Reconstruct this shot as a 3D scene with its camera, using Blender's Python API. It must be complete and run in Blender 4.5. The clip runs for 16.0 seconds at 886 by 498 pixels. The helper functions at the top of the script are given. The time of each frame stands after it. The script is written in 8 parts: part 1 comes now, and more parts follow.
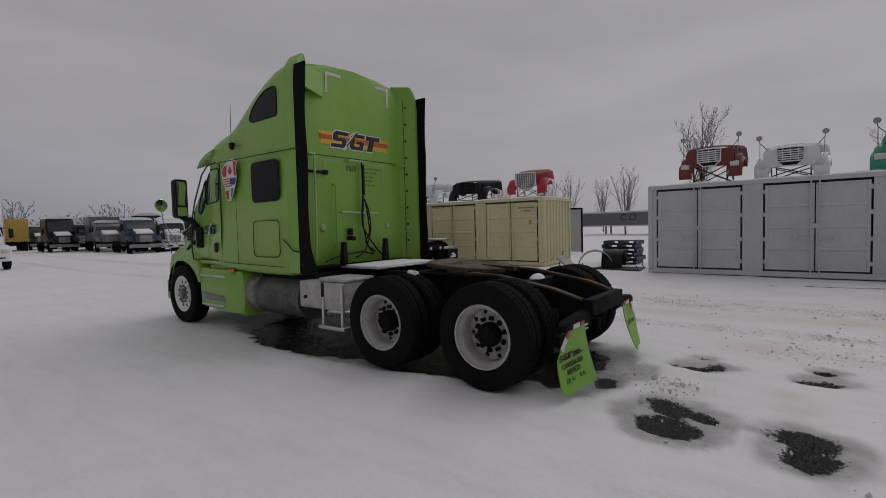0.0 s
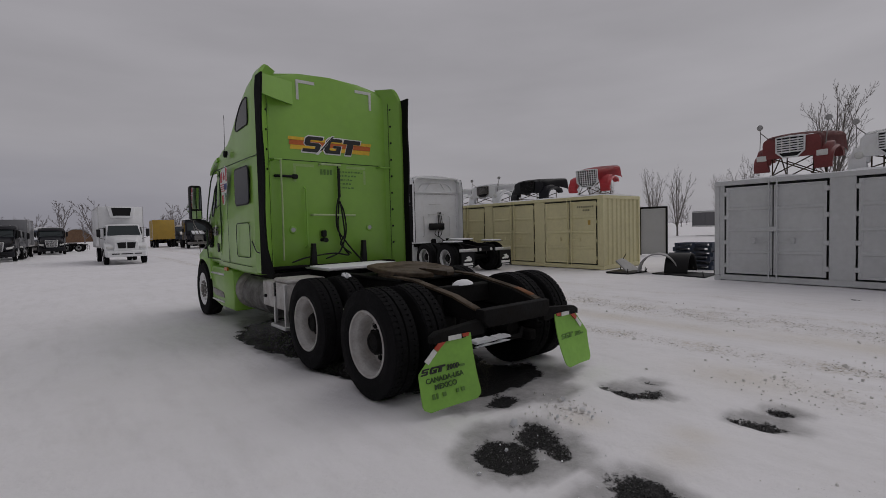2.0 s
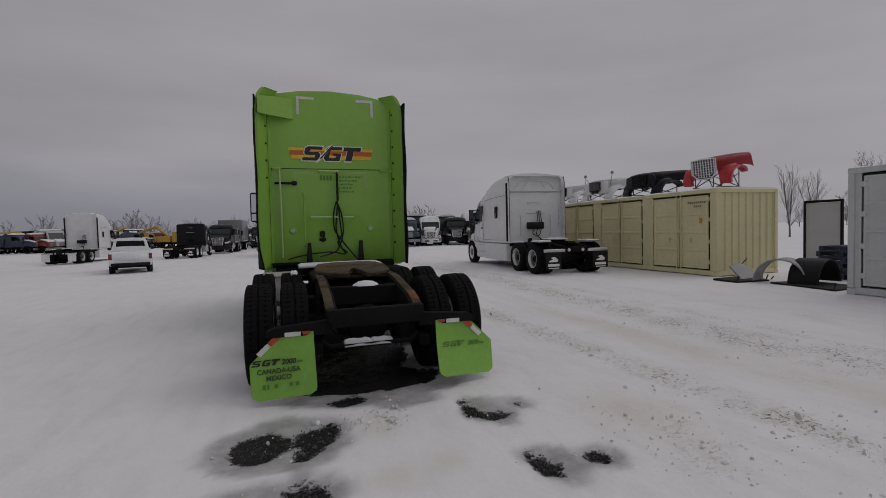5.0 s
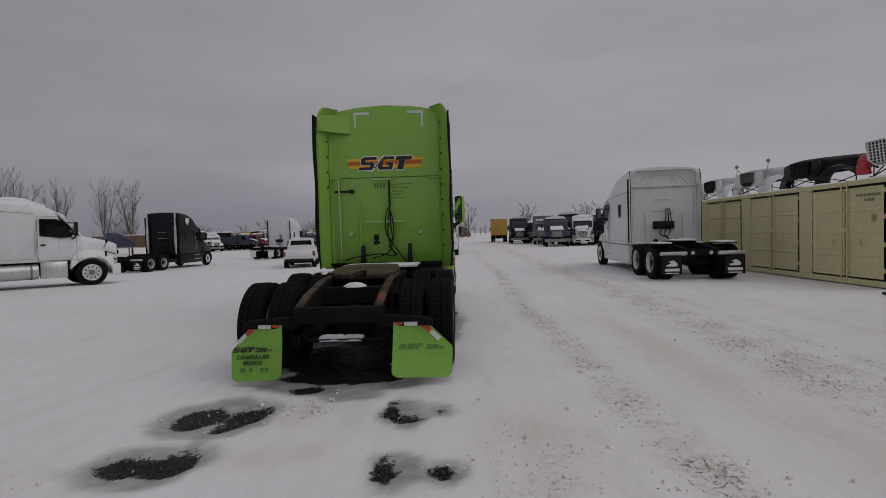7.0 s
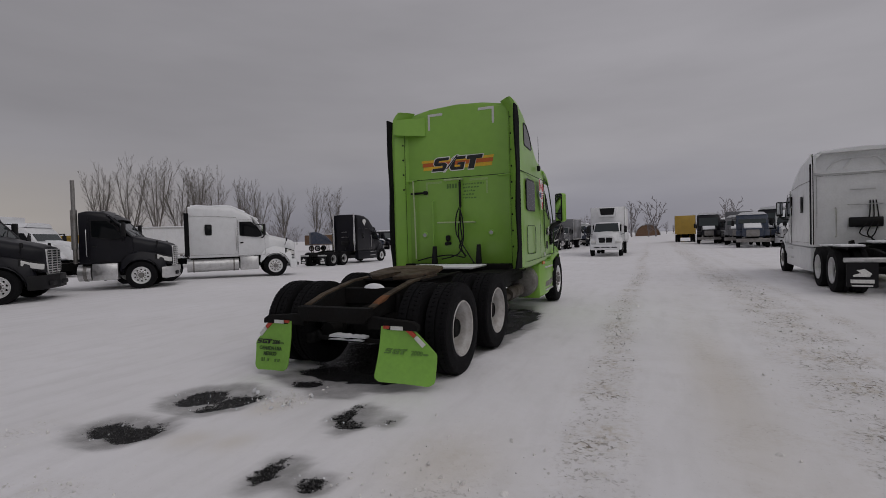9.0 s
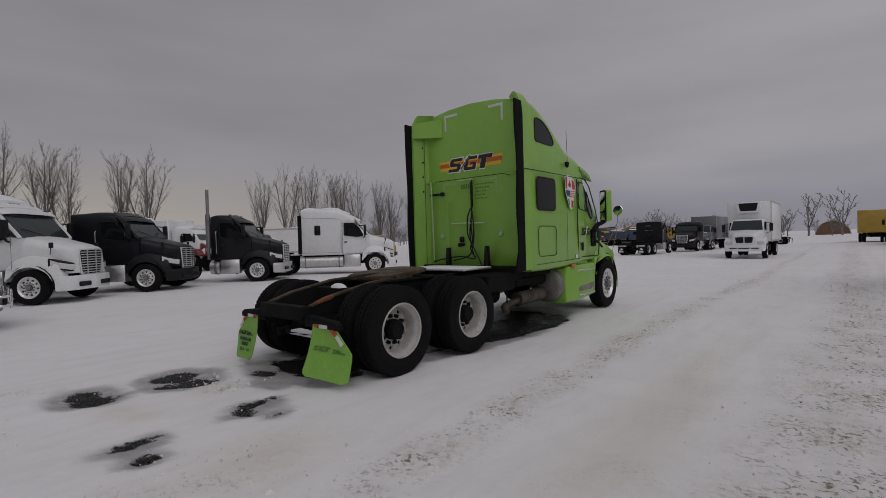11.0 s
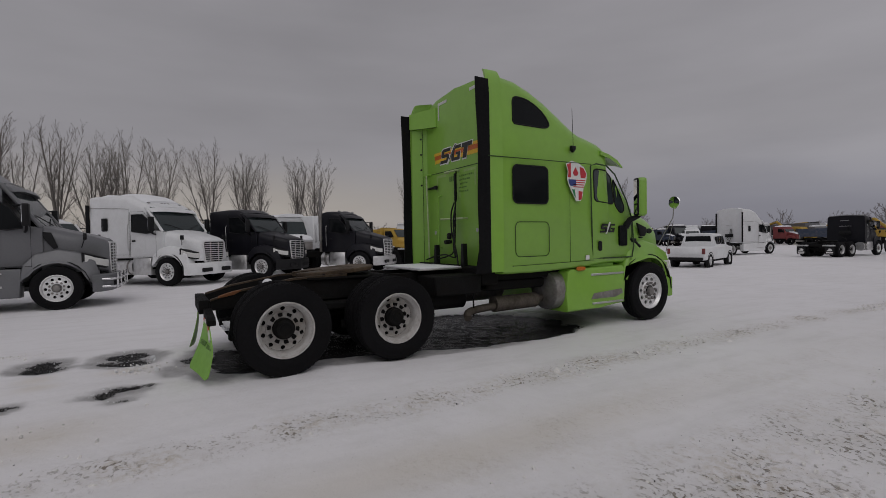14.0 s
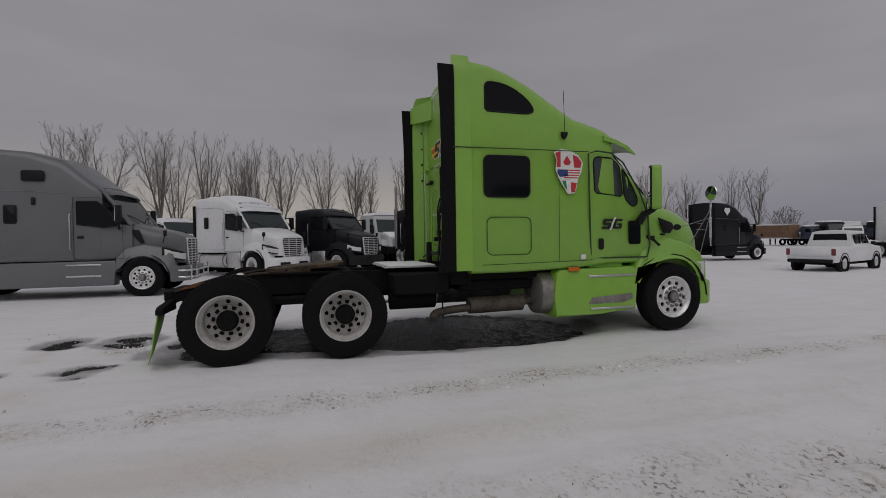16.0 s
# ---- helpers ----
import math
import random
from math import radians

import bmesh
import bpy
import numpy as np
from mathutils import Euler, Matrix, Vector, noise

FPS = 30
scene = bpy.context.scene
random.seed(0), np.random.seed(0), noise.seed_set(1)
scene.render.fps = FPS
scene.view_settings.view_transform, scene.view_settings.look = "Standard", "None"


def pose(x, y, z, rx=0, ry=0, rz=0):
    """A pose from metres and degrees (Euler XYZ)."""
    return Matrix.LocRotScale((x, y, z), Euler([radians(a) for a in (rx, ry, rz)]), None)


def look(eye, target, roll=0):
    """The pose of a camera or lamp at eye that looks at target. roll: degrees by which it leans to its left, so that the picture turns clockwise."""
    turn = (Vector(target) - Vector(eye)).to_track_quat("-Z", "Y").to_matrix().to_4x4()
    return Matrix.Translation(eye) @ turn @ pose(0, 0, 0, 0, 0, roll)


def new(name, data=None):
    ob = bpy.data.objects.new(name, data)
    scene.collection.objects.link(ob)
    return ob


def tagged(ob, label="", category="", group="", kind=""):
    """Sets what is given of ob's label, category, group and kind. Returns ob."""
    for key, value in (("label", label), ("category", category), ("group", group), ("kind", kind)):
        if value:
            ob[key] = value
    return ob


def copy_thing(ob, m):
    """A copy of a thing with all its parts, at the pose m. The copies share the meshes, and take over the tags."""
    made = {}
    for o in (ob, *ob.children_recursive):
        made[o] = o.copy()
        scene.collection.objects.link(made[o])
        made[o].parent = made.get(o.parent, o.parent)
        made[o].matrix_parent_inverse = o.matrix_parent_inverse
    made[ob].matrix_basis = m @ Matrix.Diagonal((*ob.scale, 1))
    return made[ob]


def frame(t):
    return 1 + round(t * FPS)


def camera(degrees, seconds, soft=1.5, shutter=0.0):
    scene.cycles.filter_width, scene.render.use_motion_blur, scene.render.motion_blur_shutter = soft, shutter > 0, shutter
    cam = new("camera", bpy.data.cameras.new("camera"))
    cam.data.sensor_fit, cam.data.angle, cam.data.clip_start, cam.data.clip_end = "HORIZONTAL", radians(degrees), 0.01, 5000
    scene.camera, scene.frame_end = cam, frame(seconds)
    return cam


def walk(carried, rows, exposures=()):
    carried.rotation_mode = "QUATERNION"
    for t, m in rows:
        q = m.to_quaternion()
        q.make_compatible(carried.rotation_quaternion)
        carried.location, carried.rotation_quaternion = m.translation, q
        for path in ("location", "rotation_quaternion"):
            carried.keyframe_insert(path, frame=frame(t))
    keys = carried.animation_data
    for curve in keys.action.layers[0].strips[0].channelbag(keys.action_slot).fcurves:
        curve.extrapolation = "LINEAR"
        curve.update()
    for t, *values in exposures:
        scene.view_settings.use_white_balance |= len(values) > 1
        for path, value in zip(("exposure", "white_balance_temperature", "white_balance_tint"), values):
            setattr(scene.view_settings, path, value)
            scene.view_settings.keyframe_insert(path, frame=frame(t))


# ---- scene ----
cam = camera(86.0, 16.0, soft=0.5)
PATH = [
    (0, (-4.931, -2.447, 1.567), (-3.349, -1.228, 1.471), -1.45),
    (0.5, (-4.531, -2.722, 1.575), (-3.028, -1.405, 1.480), -1.47),
    (1, (-4.182, -3.112, 1.562), (-2.756, -1.712, 1.471), -1.44),
    (1.5, (-3.813, -3.451, 1.534), (-2.473, -1.968, 1.445), -1.45),
    (2, (-3.372, -3.821, 1.555), (-2.108, -2.274, 1.468), -1.42),
    (2.5, (-3.002, -4.178, 1.546), (-1.807, -2.576, 1.464), -1.49),
    (3, (-2.511, -4.461, 1.562), (-1.442, -2.773, 1.479), -1.45),
    (5.5, (-0.355, -5.434, 1.529), (0.144, -3.499, 1.454), -1.48),
    (6, (0.177, -5.580, 1.549), (0.502, -3.607, 1.477), -1.57),
    (6.5, (0.720, -5.595, 1.534), (0.854, -3.601, 1.464), -1.62),
    (7, (1.284, -5.669, 1.553), (1.221, -3.671, 1.488), -1.67),
    (7.5, (1.770, -5.566, 1.560), (1.526, -3.581, 1.498), -1.68),
    (8, (2.299, -5.378, 1.543), (1.829, -3.434, 1.487), -1.66),
    (8.5, (2.786, -5.266, 1.576), (2.206, -3.353, 1.519), -1.63),
    (9, (3.148, -4.989, 1.538), (2.350, -3.156, 1.489), -1.64),
    (9.5, (3.648, -4.772, 1.547), (2.644, -3.043, 1.503), -1.77),
    (12, (5.576, -2.926, 1.481), (4.125, -1.550, 1.442), -1.32),
    (12.5, (5.765, -2.478, 1.465), (4.206, -1.225, 1.425), -1.26),
    (13, (6.109, -2.043, 1.455), (4.495, -0.862, 1.417), -1.18),
    (13.5, (6.349, -1.622, 1.501), (4.690, -0.505, 1.455), -1.05),
    (14, (6.542, -1.114, 1.479), (4.814, -0.108, 1.436), -1.00),
    (14.5, (6.822, -0.608, 1.477), (5.057, 0.334, 1.432), -1.00),
    (15, (6.898, -0.091, 1.442), (5.074, 0.728, 1.399), -0.90),
    (15.5, (6.999, 0.452, 1.440), (5.130, 1.164, 1.395), -0.86),
    (16, (7.069, 0.897, 1.433), (5.148, 1.451, 1.388), -0.82),
]
walk(cam, [(t, look(eye, target, roll)) for t, eye, target, roll in PATH], exposures=[(0.0, -0.06), (16.0, -0.06)])

# ---- light: overcast winter sky ----
world = bpy.data.worlds.new("overcast_sky")
scene.world = world
world.use_nodes = True
wn, wl = world.node_tree.nodes, world.node_tree.links
wn.clear()
sky = wn.new("ShaderNodeTexSky")
sky.sky_type, sky.sun_disc = "NISHITA", False
sky.sun_elevation, sky.sun_rotation = radians(52), radians(100)
sky.air_density, sky.dust_density, sky.ozone_density = 1.0, 2.0, 1.0
sat = wn.new("ShaderNodeHueSaturation")
sat.inputs["Saturation"].default_value = 0.10
wl.new(sky.outputs["Color"], sat.inputs["Color"])
wco = wn.new("ShaderNodeTexCoord")
flat = wn.new("ShaderNodeMapping")
flat.inputs["Scale"].default_value = (1.0, 1.0, 4.5)
wl.new(wco.outputs["Generated"], flat.inputs["Vector"])
cloud = wn.new("ShaderNodeTexNoise")
wl.new(flat.outputs["Vector"], cloud.inputs["Vector"])
cloud.inputs["Scale"].default_value, cloud.inputs["Detail"].default_value = 1.9, 5
cmap = wn.new("ShaderNodeMapRange")
cmap.inputs["From Min"].default_value, cmap.inputs["From Max"].default_value = 0.3, 0.7
cmap.inputs["To Min"].default_value, cmap.inputs["To Max"].default_value = 0.90, 1.08
wl.new(cloud.outputs["Fac"], cmap.inputs["Value"])
over = wn.new("ShaderNodeMix")
over.data_type, over.blend_type = "RGBA", "MIX"
over.inputs["Factor"].default_value = 0.92
wl.new(sat.outputs["Color"], over.inputs["A"])
over.inputs["B"].default_value = (2.90, 2.80, 3.02, 1)
mul = wn.new("ShaderNodeMix")
mul.data_type, mul.blend_type = "RGBA", "MULTIPLY"
mul.inputs["Factor"].default_value = 1.0
wl.new(over.outputs["Result"], mul.inputs["A"])
wl.new(cmap.outputs["Result"], mul.inputs["B"])
# the cloud is thicker to the west
side = wn.new("ShaderNodeSeparateXYZ")
wl.new(wco.outputs["Generated"], side.inputs["Vector"])
west = wn.new("ShaderNodeMapRange")
west.interpolation_type = "SMOOTHSTEP"
west.inputs["From Min"].default_value, west.inputs["From Max"].default_value = -1.0, 0.15
west.inputs["To Min"].default_value, west.inputs["To Max"].default_value = 0.89, 1.13
wl.new(side.outputs["X"], west.inputs["Value"])
thick = wn.new("ShaderNodeMix")
thick.data_type, thick.blend_type = "RGBA", "MULTIPLY"
thick.inputs["Factor"].default_value = 1.0
wl.new(mul.outputs["Result"], thick.inputs["A"])
wl.new(west.outputs["Result"], thick.inputs["B"])
# low over the horizon: a paler break in the west, a darker bank in the north
bank = wn.new("ShaderNodeValToRGB")
stops = ((0.0, (1.40, 1.32, 1.12)), (0.05, (1.26, 1.20, 1.06)), (0.14, (0.84, 0.85, 0.90)), (0.32, (0.76, 0.78, 0.84)), (0.52, (0.82, 0.83, 0.88)), (0.74, (1.0, 1.0, 1.0)))
for k, (at, tone) in enumerate(stops):
    stop = bank.color_ramp.elements[k] if k < 2 else bank.color_ramp.elements.new(at)
    stop.position, stop.color = at, (*tone, 1)
round_ = wn.new("ShaderNodeMapRange")
round_.inputs["From Min"].default_value, round_.inputs["From Max"].default_value = -1.0, 1.0
wl.new(side.outputs["X"], round_.inputs["Value"])
wl.new(round_.outputs["Result"], bank.inputs["Fac"])
low = wn.new("ShaderNodeMapRange")
low.interpolation_type = "SMOOTHSTEP"
low.inputs["To Min"].default_value, low.inputs["To Max"].default_value = 1.0, 0.0
uneven = wn.new("ShaderNodeMath")
uneven.operation = "MULTIPLY_ADD"
uneven.inputs[1].default_value = 0.10
wl.new(cloud.outputs["Fac"], uneven.inputs[0])
wl.new(side.outputs["Z"], uneven.inputs[2])
low.inputs["From Min"].default_value, low.inputs["From Max"].default_value = 0.09, 0.24
wl.new(uneven.outputs[0], low.inputs["Value"])
banked = wn.new("ShaderNodeMix")
banked.data_type, banked.blend_type = "RGBA", "MULTIPLY"
wl.new(low.outputs["Result"], banked.inputs["Factor"])
wl.new(thick.outputs["Result"], banked.inputs["A"])
wl.new(bank.outputs["Color"], banked.inputs["B"])
bg = wn.new("ShaderNodeBackground")
bg.inputs["Strength"].default_value = 0.1
wl.new(banked.outputs["Result"], bg.inputs["Color"])
wout = wn.new("ShaderNodeOutputWorld")
wl.new(bg.outputs["Background"], wout.inputs["Surface"])

sun = new("sun", bpy.data.lights.new("sun", "SUN"))
sun.data.energy, sun.data.angle, sun.data.color = 0.55, radians(60), (1.0, 0.96, 0.94)
sun.matrix_world = look((30, -8, 36), (0, 0, 0))


# ---- materials ----
def mat(name, color, rough=0.5, metal=0.0, vary=0.15, scale=6.0, dirt=0.0, dirt_color=(0.25, 0.22, 0.19), bump=0.0, bump_scale=60.0, coat=0.0, spec=0.5, island=0.0):
    """A surface with colour varied at two scales, dirt in patches and fine relief."""
    m = bpy.data.materials.new(name)
    m.use_nodes = True
    n, l = m.node_tree.nodes, m.node_tree.links
    b = n["Principled BSDF"]
    b.inputs["Roughness"].default_value, b.inputs["Metallic"].default_value = rough, metal
    b.inputs["Coat Weight"].default_value, b.inputs["Coat Roughness"].default_value = coat, 0.15
    b.inputs["Specular IOR Level"].default_value = spec
    tc = n.new("ShaderNodeTexCoord")
    big, fine = n.new("ShaderNodeTexNoise"), n.new("ShaderNodeTexNoise")
    big.inputs["Scale"].default_value, fine.inputs["Scale"].default_value = scale * 0.25, scale * 4
    for t in (big, fine):
        t.inputs["Detail"].default_value = 4
        l.new(tc.outputs["Object"], t.inputs["Vector"])
    add = n.new("ShaderNodeMath")
    add.operation = "ADD"
    l.new(big.outputs["Fac"], add.inputs[0])
    l.new(fine.outputs["Fac"], add.inputs[1])
    rng = n.new("ShaderNodeMapRange")
    rng.inputs["From Min"].default_value, rng.inputs["From Max"].default_value = 0.7, 1.3
    rng.inputs["To Min"].default_value, rng.inputs["To Max"].default_value = 1 - vary, 1 + vary
    l.new(add.outputs[0], rng.inputs["Value"])
    last = rng.outputs["Result"]
    if island:
        geo = n.new("ShaderNodeObjectInfo")
        ir = n.new("ShaderNodeMapRange")
        ir.inputs["To Min"].default_value, ir.inputs["To Max"].default_value = 1 - island, 1 + island
        l.new(geo.outputs["Random"], ir.inputs["Value"])
        mm = n.new("ShaderNodeMath")
        mm.operation = "MULTIPLY"
        l.new(last, mm.inputs[0])
        l.new(ir.outputs["Result"], mm.inputs[1])
        last = mm.outputs[0]
    mix = n.new("ShaderNodeMix")
    mix.data_type, mix.blend_type = "RGBA", "MULTIPLY"
    mix.inputs["Factor"].default_value = 1.0
    mix.inputs["A"].default_value = (*color, 1)
    l.new(last, mix.inputs["B"])
    col = mix.outputs["Result"]
    if dirt:
        dn = n.new("ShaderNodeTexNoise")
        dn.inputs["Scale"].default_value, dn.inputs["Detail"].default_value, dn.inputs["Roughness"].default_value = scale * 0.6, 8, 0.65
        l.new(tc.outputs["Object"], dn.inputs["Vector"])
        dr = n.new("ShaderNodeMapRange")
        dr.inputs["From Min"].default_value, dr.inputs["From Max"].default_value = 0.45, 0.75
        dr.inputs["To Max"].default_value = dirt
        l.new(dn.outputs["Fac"], dr.inputs["Value"])
        dm = n.new("ShaderNodeMix")
        dm.data_type = "RGBA"
        l.new(dr.outputs["Result"], dm.inputs["Factor"])
        l.new(col, dm.inputs["A"])
        dm.inputs["B"].default_value = (*dirt_color, 1)
        col = dm.outputs["Result"]
        ra = n.new("ShaderNodeMath")
        ra.operation = "ADD"
        ra.inputs[1].default_value = rough
        l.new(dr.outputs["Result"], ra.inputs[0])
        l.new(ra.outputs[0], b.inputs["Roughness"])
    l.new(col, b.inputs["Base Color"])
    if bump:
        bn = n.new("ShaderNodeTexNoise")
        bn.inputs["Scale"].default_value, bn.inputs["Detail"].default_value = bump_scale, 5
        l.new(tc.outputs["Object"], bn.inputs["Vector"])
        bu = n.new("ShaderNodeBump")
        bu.inputs["Strength"].default_value, bu.inputs["Distance"].default_value = bump, 0.02
        l.new(bn.outputs["Fac"], bu.inputs["Height"])
        l.new(bu.outputs["Normal"], b.inputs["Normal"])
    return m


M = {}
M["green"] = mat("lime_paint", (0.235, 0.46, 0.06), 0.36, vary=0.05, scale=2.0, dirt=0.16, dirt_color=(0.22, 0.29, 0.13), coat=0.3)
M["rim_dusty"] = mat("dusty_white_steel", (0.48, 0.465, 0.445), 0.55, vary=0.15, scale=12, dirt=0.7, dirt_color=(0.26, 0.22, 0.18))
# fuel tank: shade under the cab is put into its colour, besides the dirt
M["tank_alu"] = mat("shaded_dirty_aluminium", (0.17, 0.165, 0.16), 0.5, 0.5, vary=0.2, scale=5, dirt=0.7, dirt_color=(0.07, 0.06, 0.05))
M["green_flap"] = mat("green_plastic", (0.21, 0.44, 0.06), 0.5, vary=0.08, dirt=0.25, dirt_color=(0.14, 0.22, 0.09))
M["seam"] = mat("seam_shadow_gap", (0.03, 0.06, 0.02), 0.8)
M["rubber"] = mat("black_rubber", (0.008, 0.008, 0.009), 0.8, vary=0.2, dirt=0.2, dirt_color=(0.02, 0.02, 0.02), bump=0.3, bump_scale=30, spec=0.12)
M["tyre"] = mat("tyre_rubber", (0.007, 0.007, 0.008), 0.85, vary=0.25, scale=10, dirt=0.3, dirt_color=(0.022, 0.02, 0.019), bump=0.4, bump_scale=80, spec=0.15)
M["rim_white"] = mat("white_steel_rim", (0.50, 0.49, 0.475), 0.45, vary=0.12, scale=14, dirt=0.7, dirt_color=(0.26, 0.22, 0.19))
M["alu"] = mat("aluminium", (0.62, 0.62, 0.62), 0.33, 0.9, vary=0.1, scale=12, dirt=0.35, dirt_color=(0.35, 0.33, 0.31))
M["alu_bright"] = mat("polished_aluminium", (0.78, 0.78, 0.78), 0.38, 0.75, vary=0.06, scale=12, dirt=0.2, dirt_color=(0.5, 0.49, 0.48))
M["chrome"] = mat("chrome", (0.72, 0.72, 0.73), 0.16, 1.0, vary=0.05)
M["frame"] = mat("black_chassis", (0.007, 0.007, 0.007), 0.75, vary=0.3, scale=8, dirt=0.35, dirt_color=(0.026, 0.021, 0.017), bump=0.4, spec=0.15)
M["rust"] = mat("rusty_steel", (0.058, 0.038, 0.020), 0.7, vary=0.45, scale=8, dirt=0.9, dirt_color=(0.018, 0.015, 0.013), bump=0.4)
M["exhaust"] = mat("sooty_steel", (0.10, 0.085, 0.07), 0.55, 0.5, vary=0.3, scale=8, dirt=0.5, dirt_color=(0.05, 0.04, 0.03))
M["greasy"] = mat("greasy_worn_plate", (0.075, 0.050, 0.028), 0.62, 0.0, vary=0.5, scale=5, dirt=0.9, dirt_color=(0.016, 0.012, 0.010), bump=0.3)
M["pale_green"] = mat("pale_green_bar", (0.42, 0.52, 0.27), 0.5, vary=0.15, dirt=0.3, dirt_color=(0.25, 0.36, 0.12))
M["ghost"] = mat("tape_ghost", (0.28, 0.44, 0.13), 0.5, vary=0.2, scale=20)
M["orange_rust"] = mat("orange_rust", (0.16, 0.06, 0.02), 0.8, vary=0.4, scale=10, dirt=0.6, dirt_color=(0.05, 0.04, 0.03))
M["black"] = mat("black_plastic", (0.011, 0.011, 0.012), 0.5, vary=0.2, spec=0.2)
M["black_paint"] = mat("black_paint", (0.007, 0.007, 0.011), 0.35, vary=0.2, dirt=0.15, dirt_color=(0.03, 0.03, 0.03), coat=0.1, spec=0.22)
M["white_paint"] = mat("white_paint", (0.76, 0.77, 0.78), 0.35, vary=0.05, dirt=0.2, dirt_color=(0.42, 0.41, 0.39), coat=0.2)
M["grey_paint"] = mat("grey_metallic_paint", (0.145, 0.148, 0.157), 0.38, 0.25, vary=0.06, dirt=0.2, dirt_color=(0.16, 0.16, 0.16), coat=0.3)
M["lgrey_paint"] = mat("light_grey_paint", (0.42, 0.43, 0.44), 0.45, vary=0.06, dirt=0.2, dirt_color=(0.3, 0.3, 0.3))
M["cream"] = mat("cream_container_paint", (0.66, 0.61, 0.36), 0.5, vary=0.06, scale=3, dirt=0.18, dirt_color=(0.46, 0.42, 0.29))
M["cgrey"] = mat("grey_container_paint", (0.54, 0.55, 0.56), 0.5, vary=0.05, scale=3, dirt=0.2, dirt_color=(0.24, 0.235, 0.23))
M["red"] = mat("red_paint", (0.48, 0.02, 0.03), 0.4, vary=0.15, dirt=0.3, dirt_color=(0.18, 0.07, 0.06), coat=0.2)
M["maroon"] = mat("maroon_paint", (0.18, 0.03, 0.03), 0.5, vary=0.2, dirt=0.3, dirt_color=(0.14, 0.08, 0.07))
M["teal"] = mat("teal_paint", (0.05, 0.30, 0.20), 0.45, vary=0.15, dirt=0.3, dirt_color=(0.16, 0.24, 0.2))
M["yellow"] = mat("yellow_paint", (0.44, 0.28, 0.04), 0.5, vary=0.12, dirt=0.35, dirt_color=(0.3, 0.22, 0.1))
M["orange"] = mat("orange_plastic", (0.60, 0.16, 0.02), 0.4)
M["blue"] = mat("blue_paint", (0.022, 0.036, 0.068), 0.5, vary=0.2, dirt=0.3)
M["brown"] = mat("brown_weathered", (0.16, 0.09, 0.05), 0.8, vary=0.3, dirt=0.4)
M["glass"] = mat("dark_glass", (0.006, 0.007, 0.008), 0.08, vary=0.1, spec=0.16)
M["glass_blue"] = mat("windscreen_glass", (0.03, 0.04, 0.042), 0.08, vary=0.1, spec=0.45)
M["lamp"] = mat("lamp_lens", (0.62, 0.62, 0.60), 0.12, vary=0.05)
M["red_lens"] = mat("red_reflective_tape", (0.42, 0.05, 0.02), 0.35)
M["white_tape"] = mat("white_reflective_tape", (0.62, 0.63, 0.60), 0.4, dirt=0.2)
M["amber"] = mat("amber_lens", (0.55, 0.16, 0.02), 0.25)
M["logo_black"] = mat("black_vinyl", (0.012, 0.012, 0.012), 0.4)
M["logo_white"] = mat("white_vinyl", (0.72, 0.72, 0.70), 0.45)
M["logo_yellow"] = mat("yellow_vinyl", (0.75, 0.47, 0.03), 0.45)
M["logo_orange"] = mat("orange_vinyl", (0.52, 0.12, 0.02), 0.45)
M["flag_red"] = mat("red_vinyl", (0.5, 0.03, 0.04), 0.45)
M["flag_blue"] = mat("blue_vinyl", (0.03, 0.05, 0.2), 0.45)
M["flag_green"] = mat("green_vinyl", (0.02, 0.22, 0.08), 0.45)
M["marking"] = mat("faded_container_marks", (0.22, 0.21, 0.13), 0.6)
M["ink"] = mat("worn_dark_ink", (0.035, 0.075, 0.02), 0.6)
M["print"] = mat("faded_dark_print", (0.10, 0.21, 0.04), 0.6)
M["snow"] = mat("lying_snow", (0.80, 0.81, 0.83), 0.7, vary=0.04, bump=0.5, bump_scale=12)
M["bark"] = mat("grey_bark", (0.15, 0.135, 0.12), 0.9, vary=0.3, scale=4)
M["twig"] = mat("bare_twigs", (0.165, 0.15, 0.138), 0.9, vary=0.25, scale=3)
M["far_twig"] = mat("far_bare_wood", (0.17, 0.155, 0.155), 0.9, vary=0.3, scale=0.2)
M["stone"] = mat("wet_gravel", (0.062, 0.061, 0.060), 0.5, vary=0.5, scale=30)
M["clod"] = mat("dirty_snow", (0.80, 0.785, 0.76), 0.8, vary=0.2, scale=12, bump=0.5, bump_scale=30)
M["grey_plastic"] = mat("grey_plastic", (0.34, 0.34, 0.34), 0.55, vary=0.1, dirt=0.3)
M["mirror"] = mat("mirror_glass", (0.75, 0.77, 0.78), 0.03, 1.0, vary=0.02)
M["steel"] = mat("dull_steel", (0.28, 0.27, 0.26), 0.5, 0.7, vary=0.2, dirt=0.4, dirt_color=(0.16, 0.12, 0.09))


# ---- mesh helpers ----
def finish(bm, material, angle=38):
    bmesh.ops.recalc_face_normals(bm, faces=bm.faces)
    me = bpy.data.meshes.new("mesh")
    bm.to_mesh(me)
    bm.free()
    if material:
        me.materials.append(material)
    me.polygons.foreach_set("use_smooth", [True] * len(me.polygons))
    me.set_sharp_from_angle(angle=radians(angle))
    return me


def part(name, bm, material, parent, label="", at=None, angle=38):
    """One mesh object under a thing or a part. bm may be a finished mesh that parts share."""
    me = bm if isinstance(bm, bpy.types.Mesh) else finish(bm, M[material], angle)
    ob = new(name, me)
    ob.parent = parent
    if at is not None:
        ob.matrix_basis = at
    return tagged(ob, label)


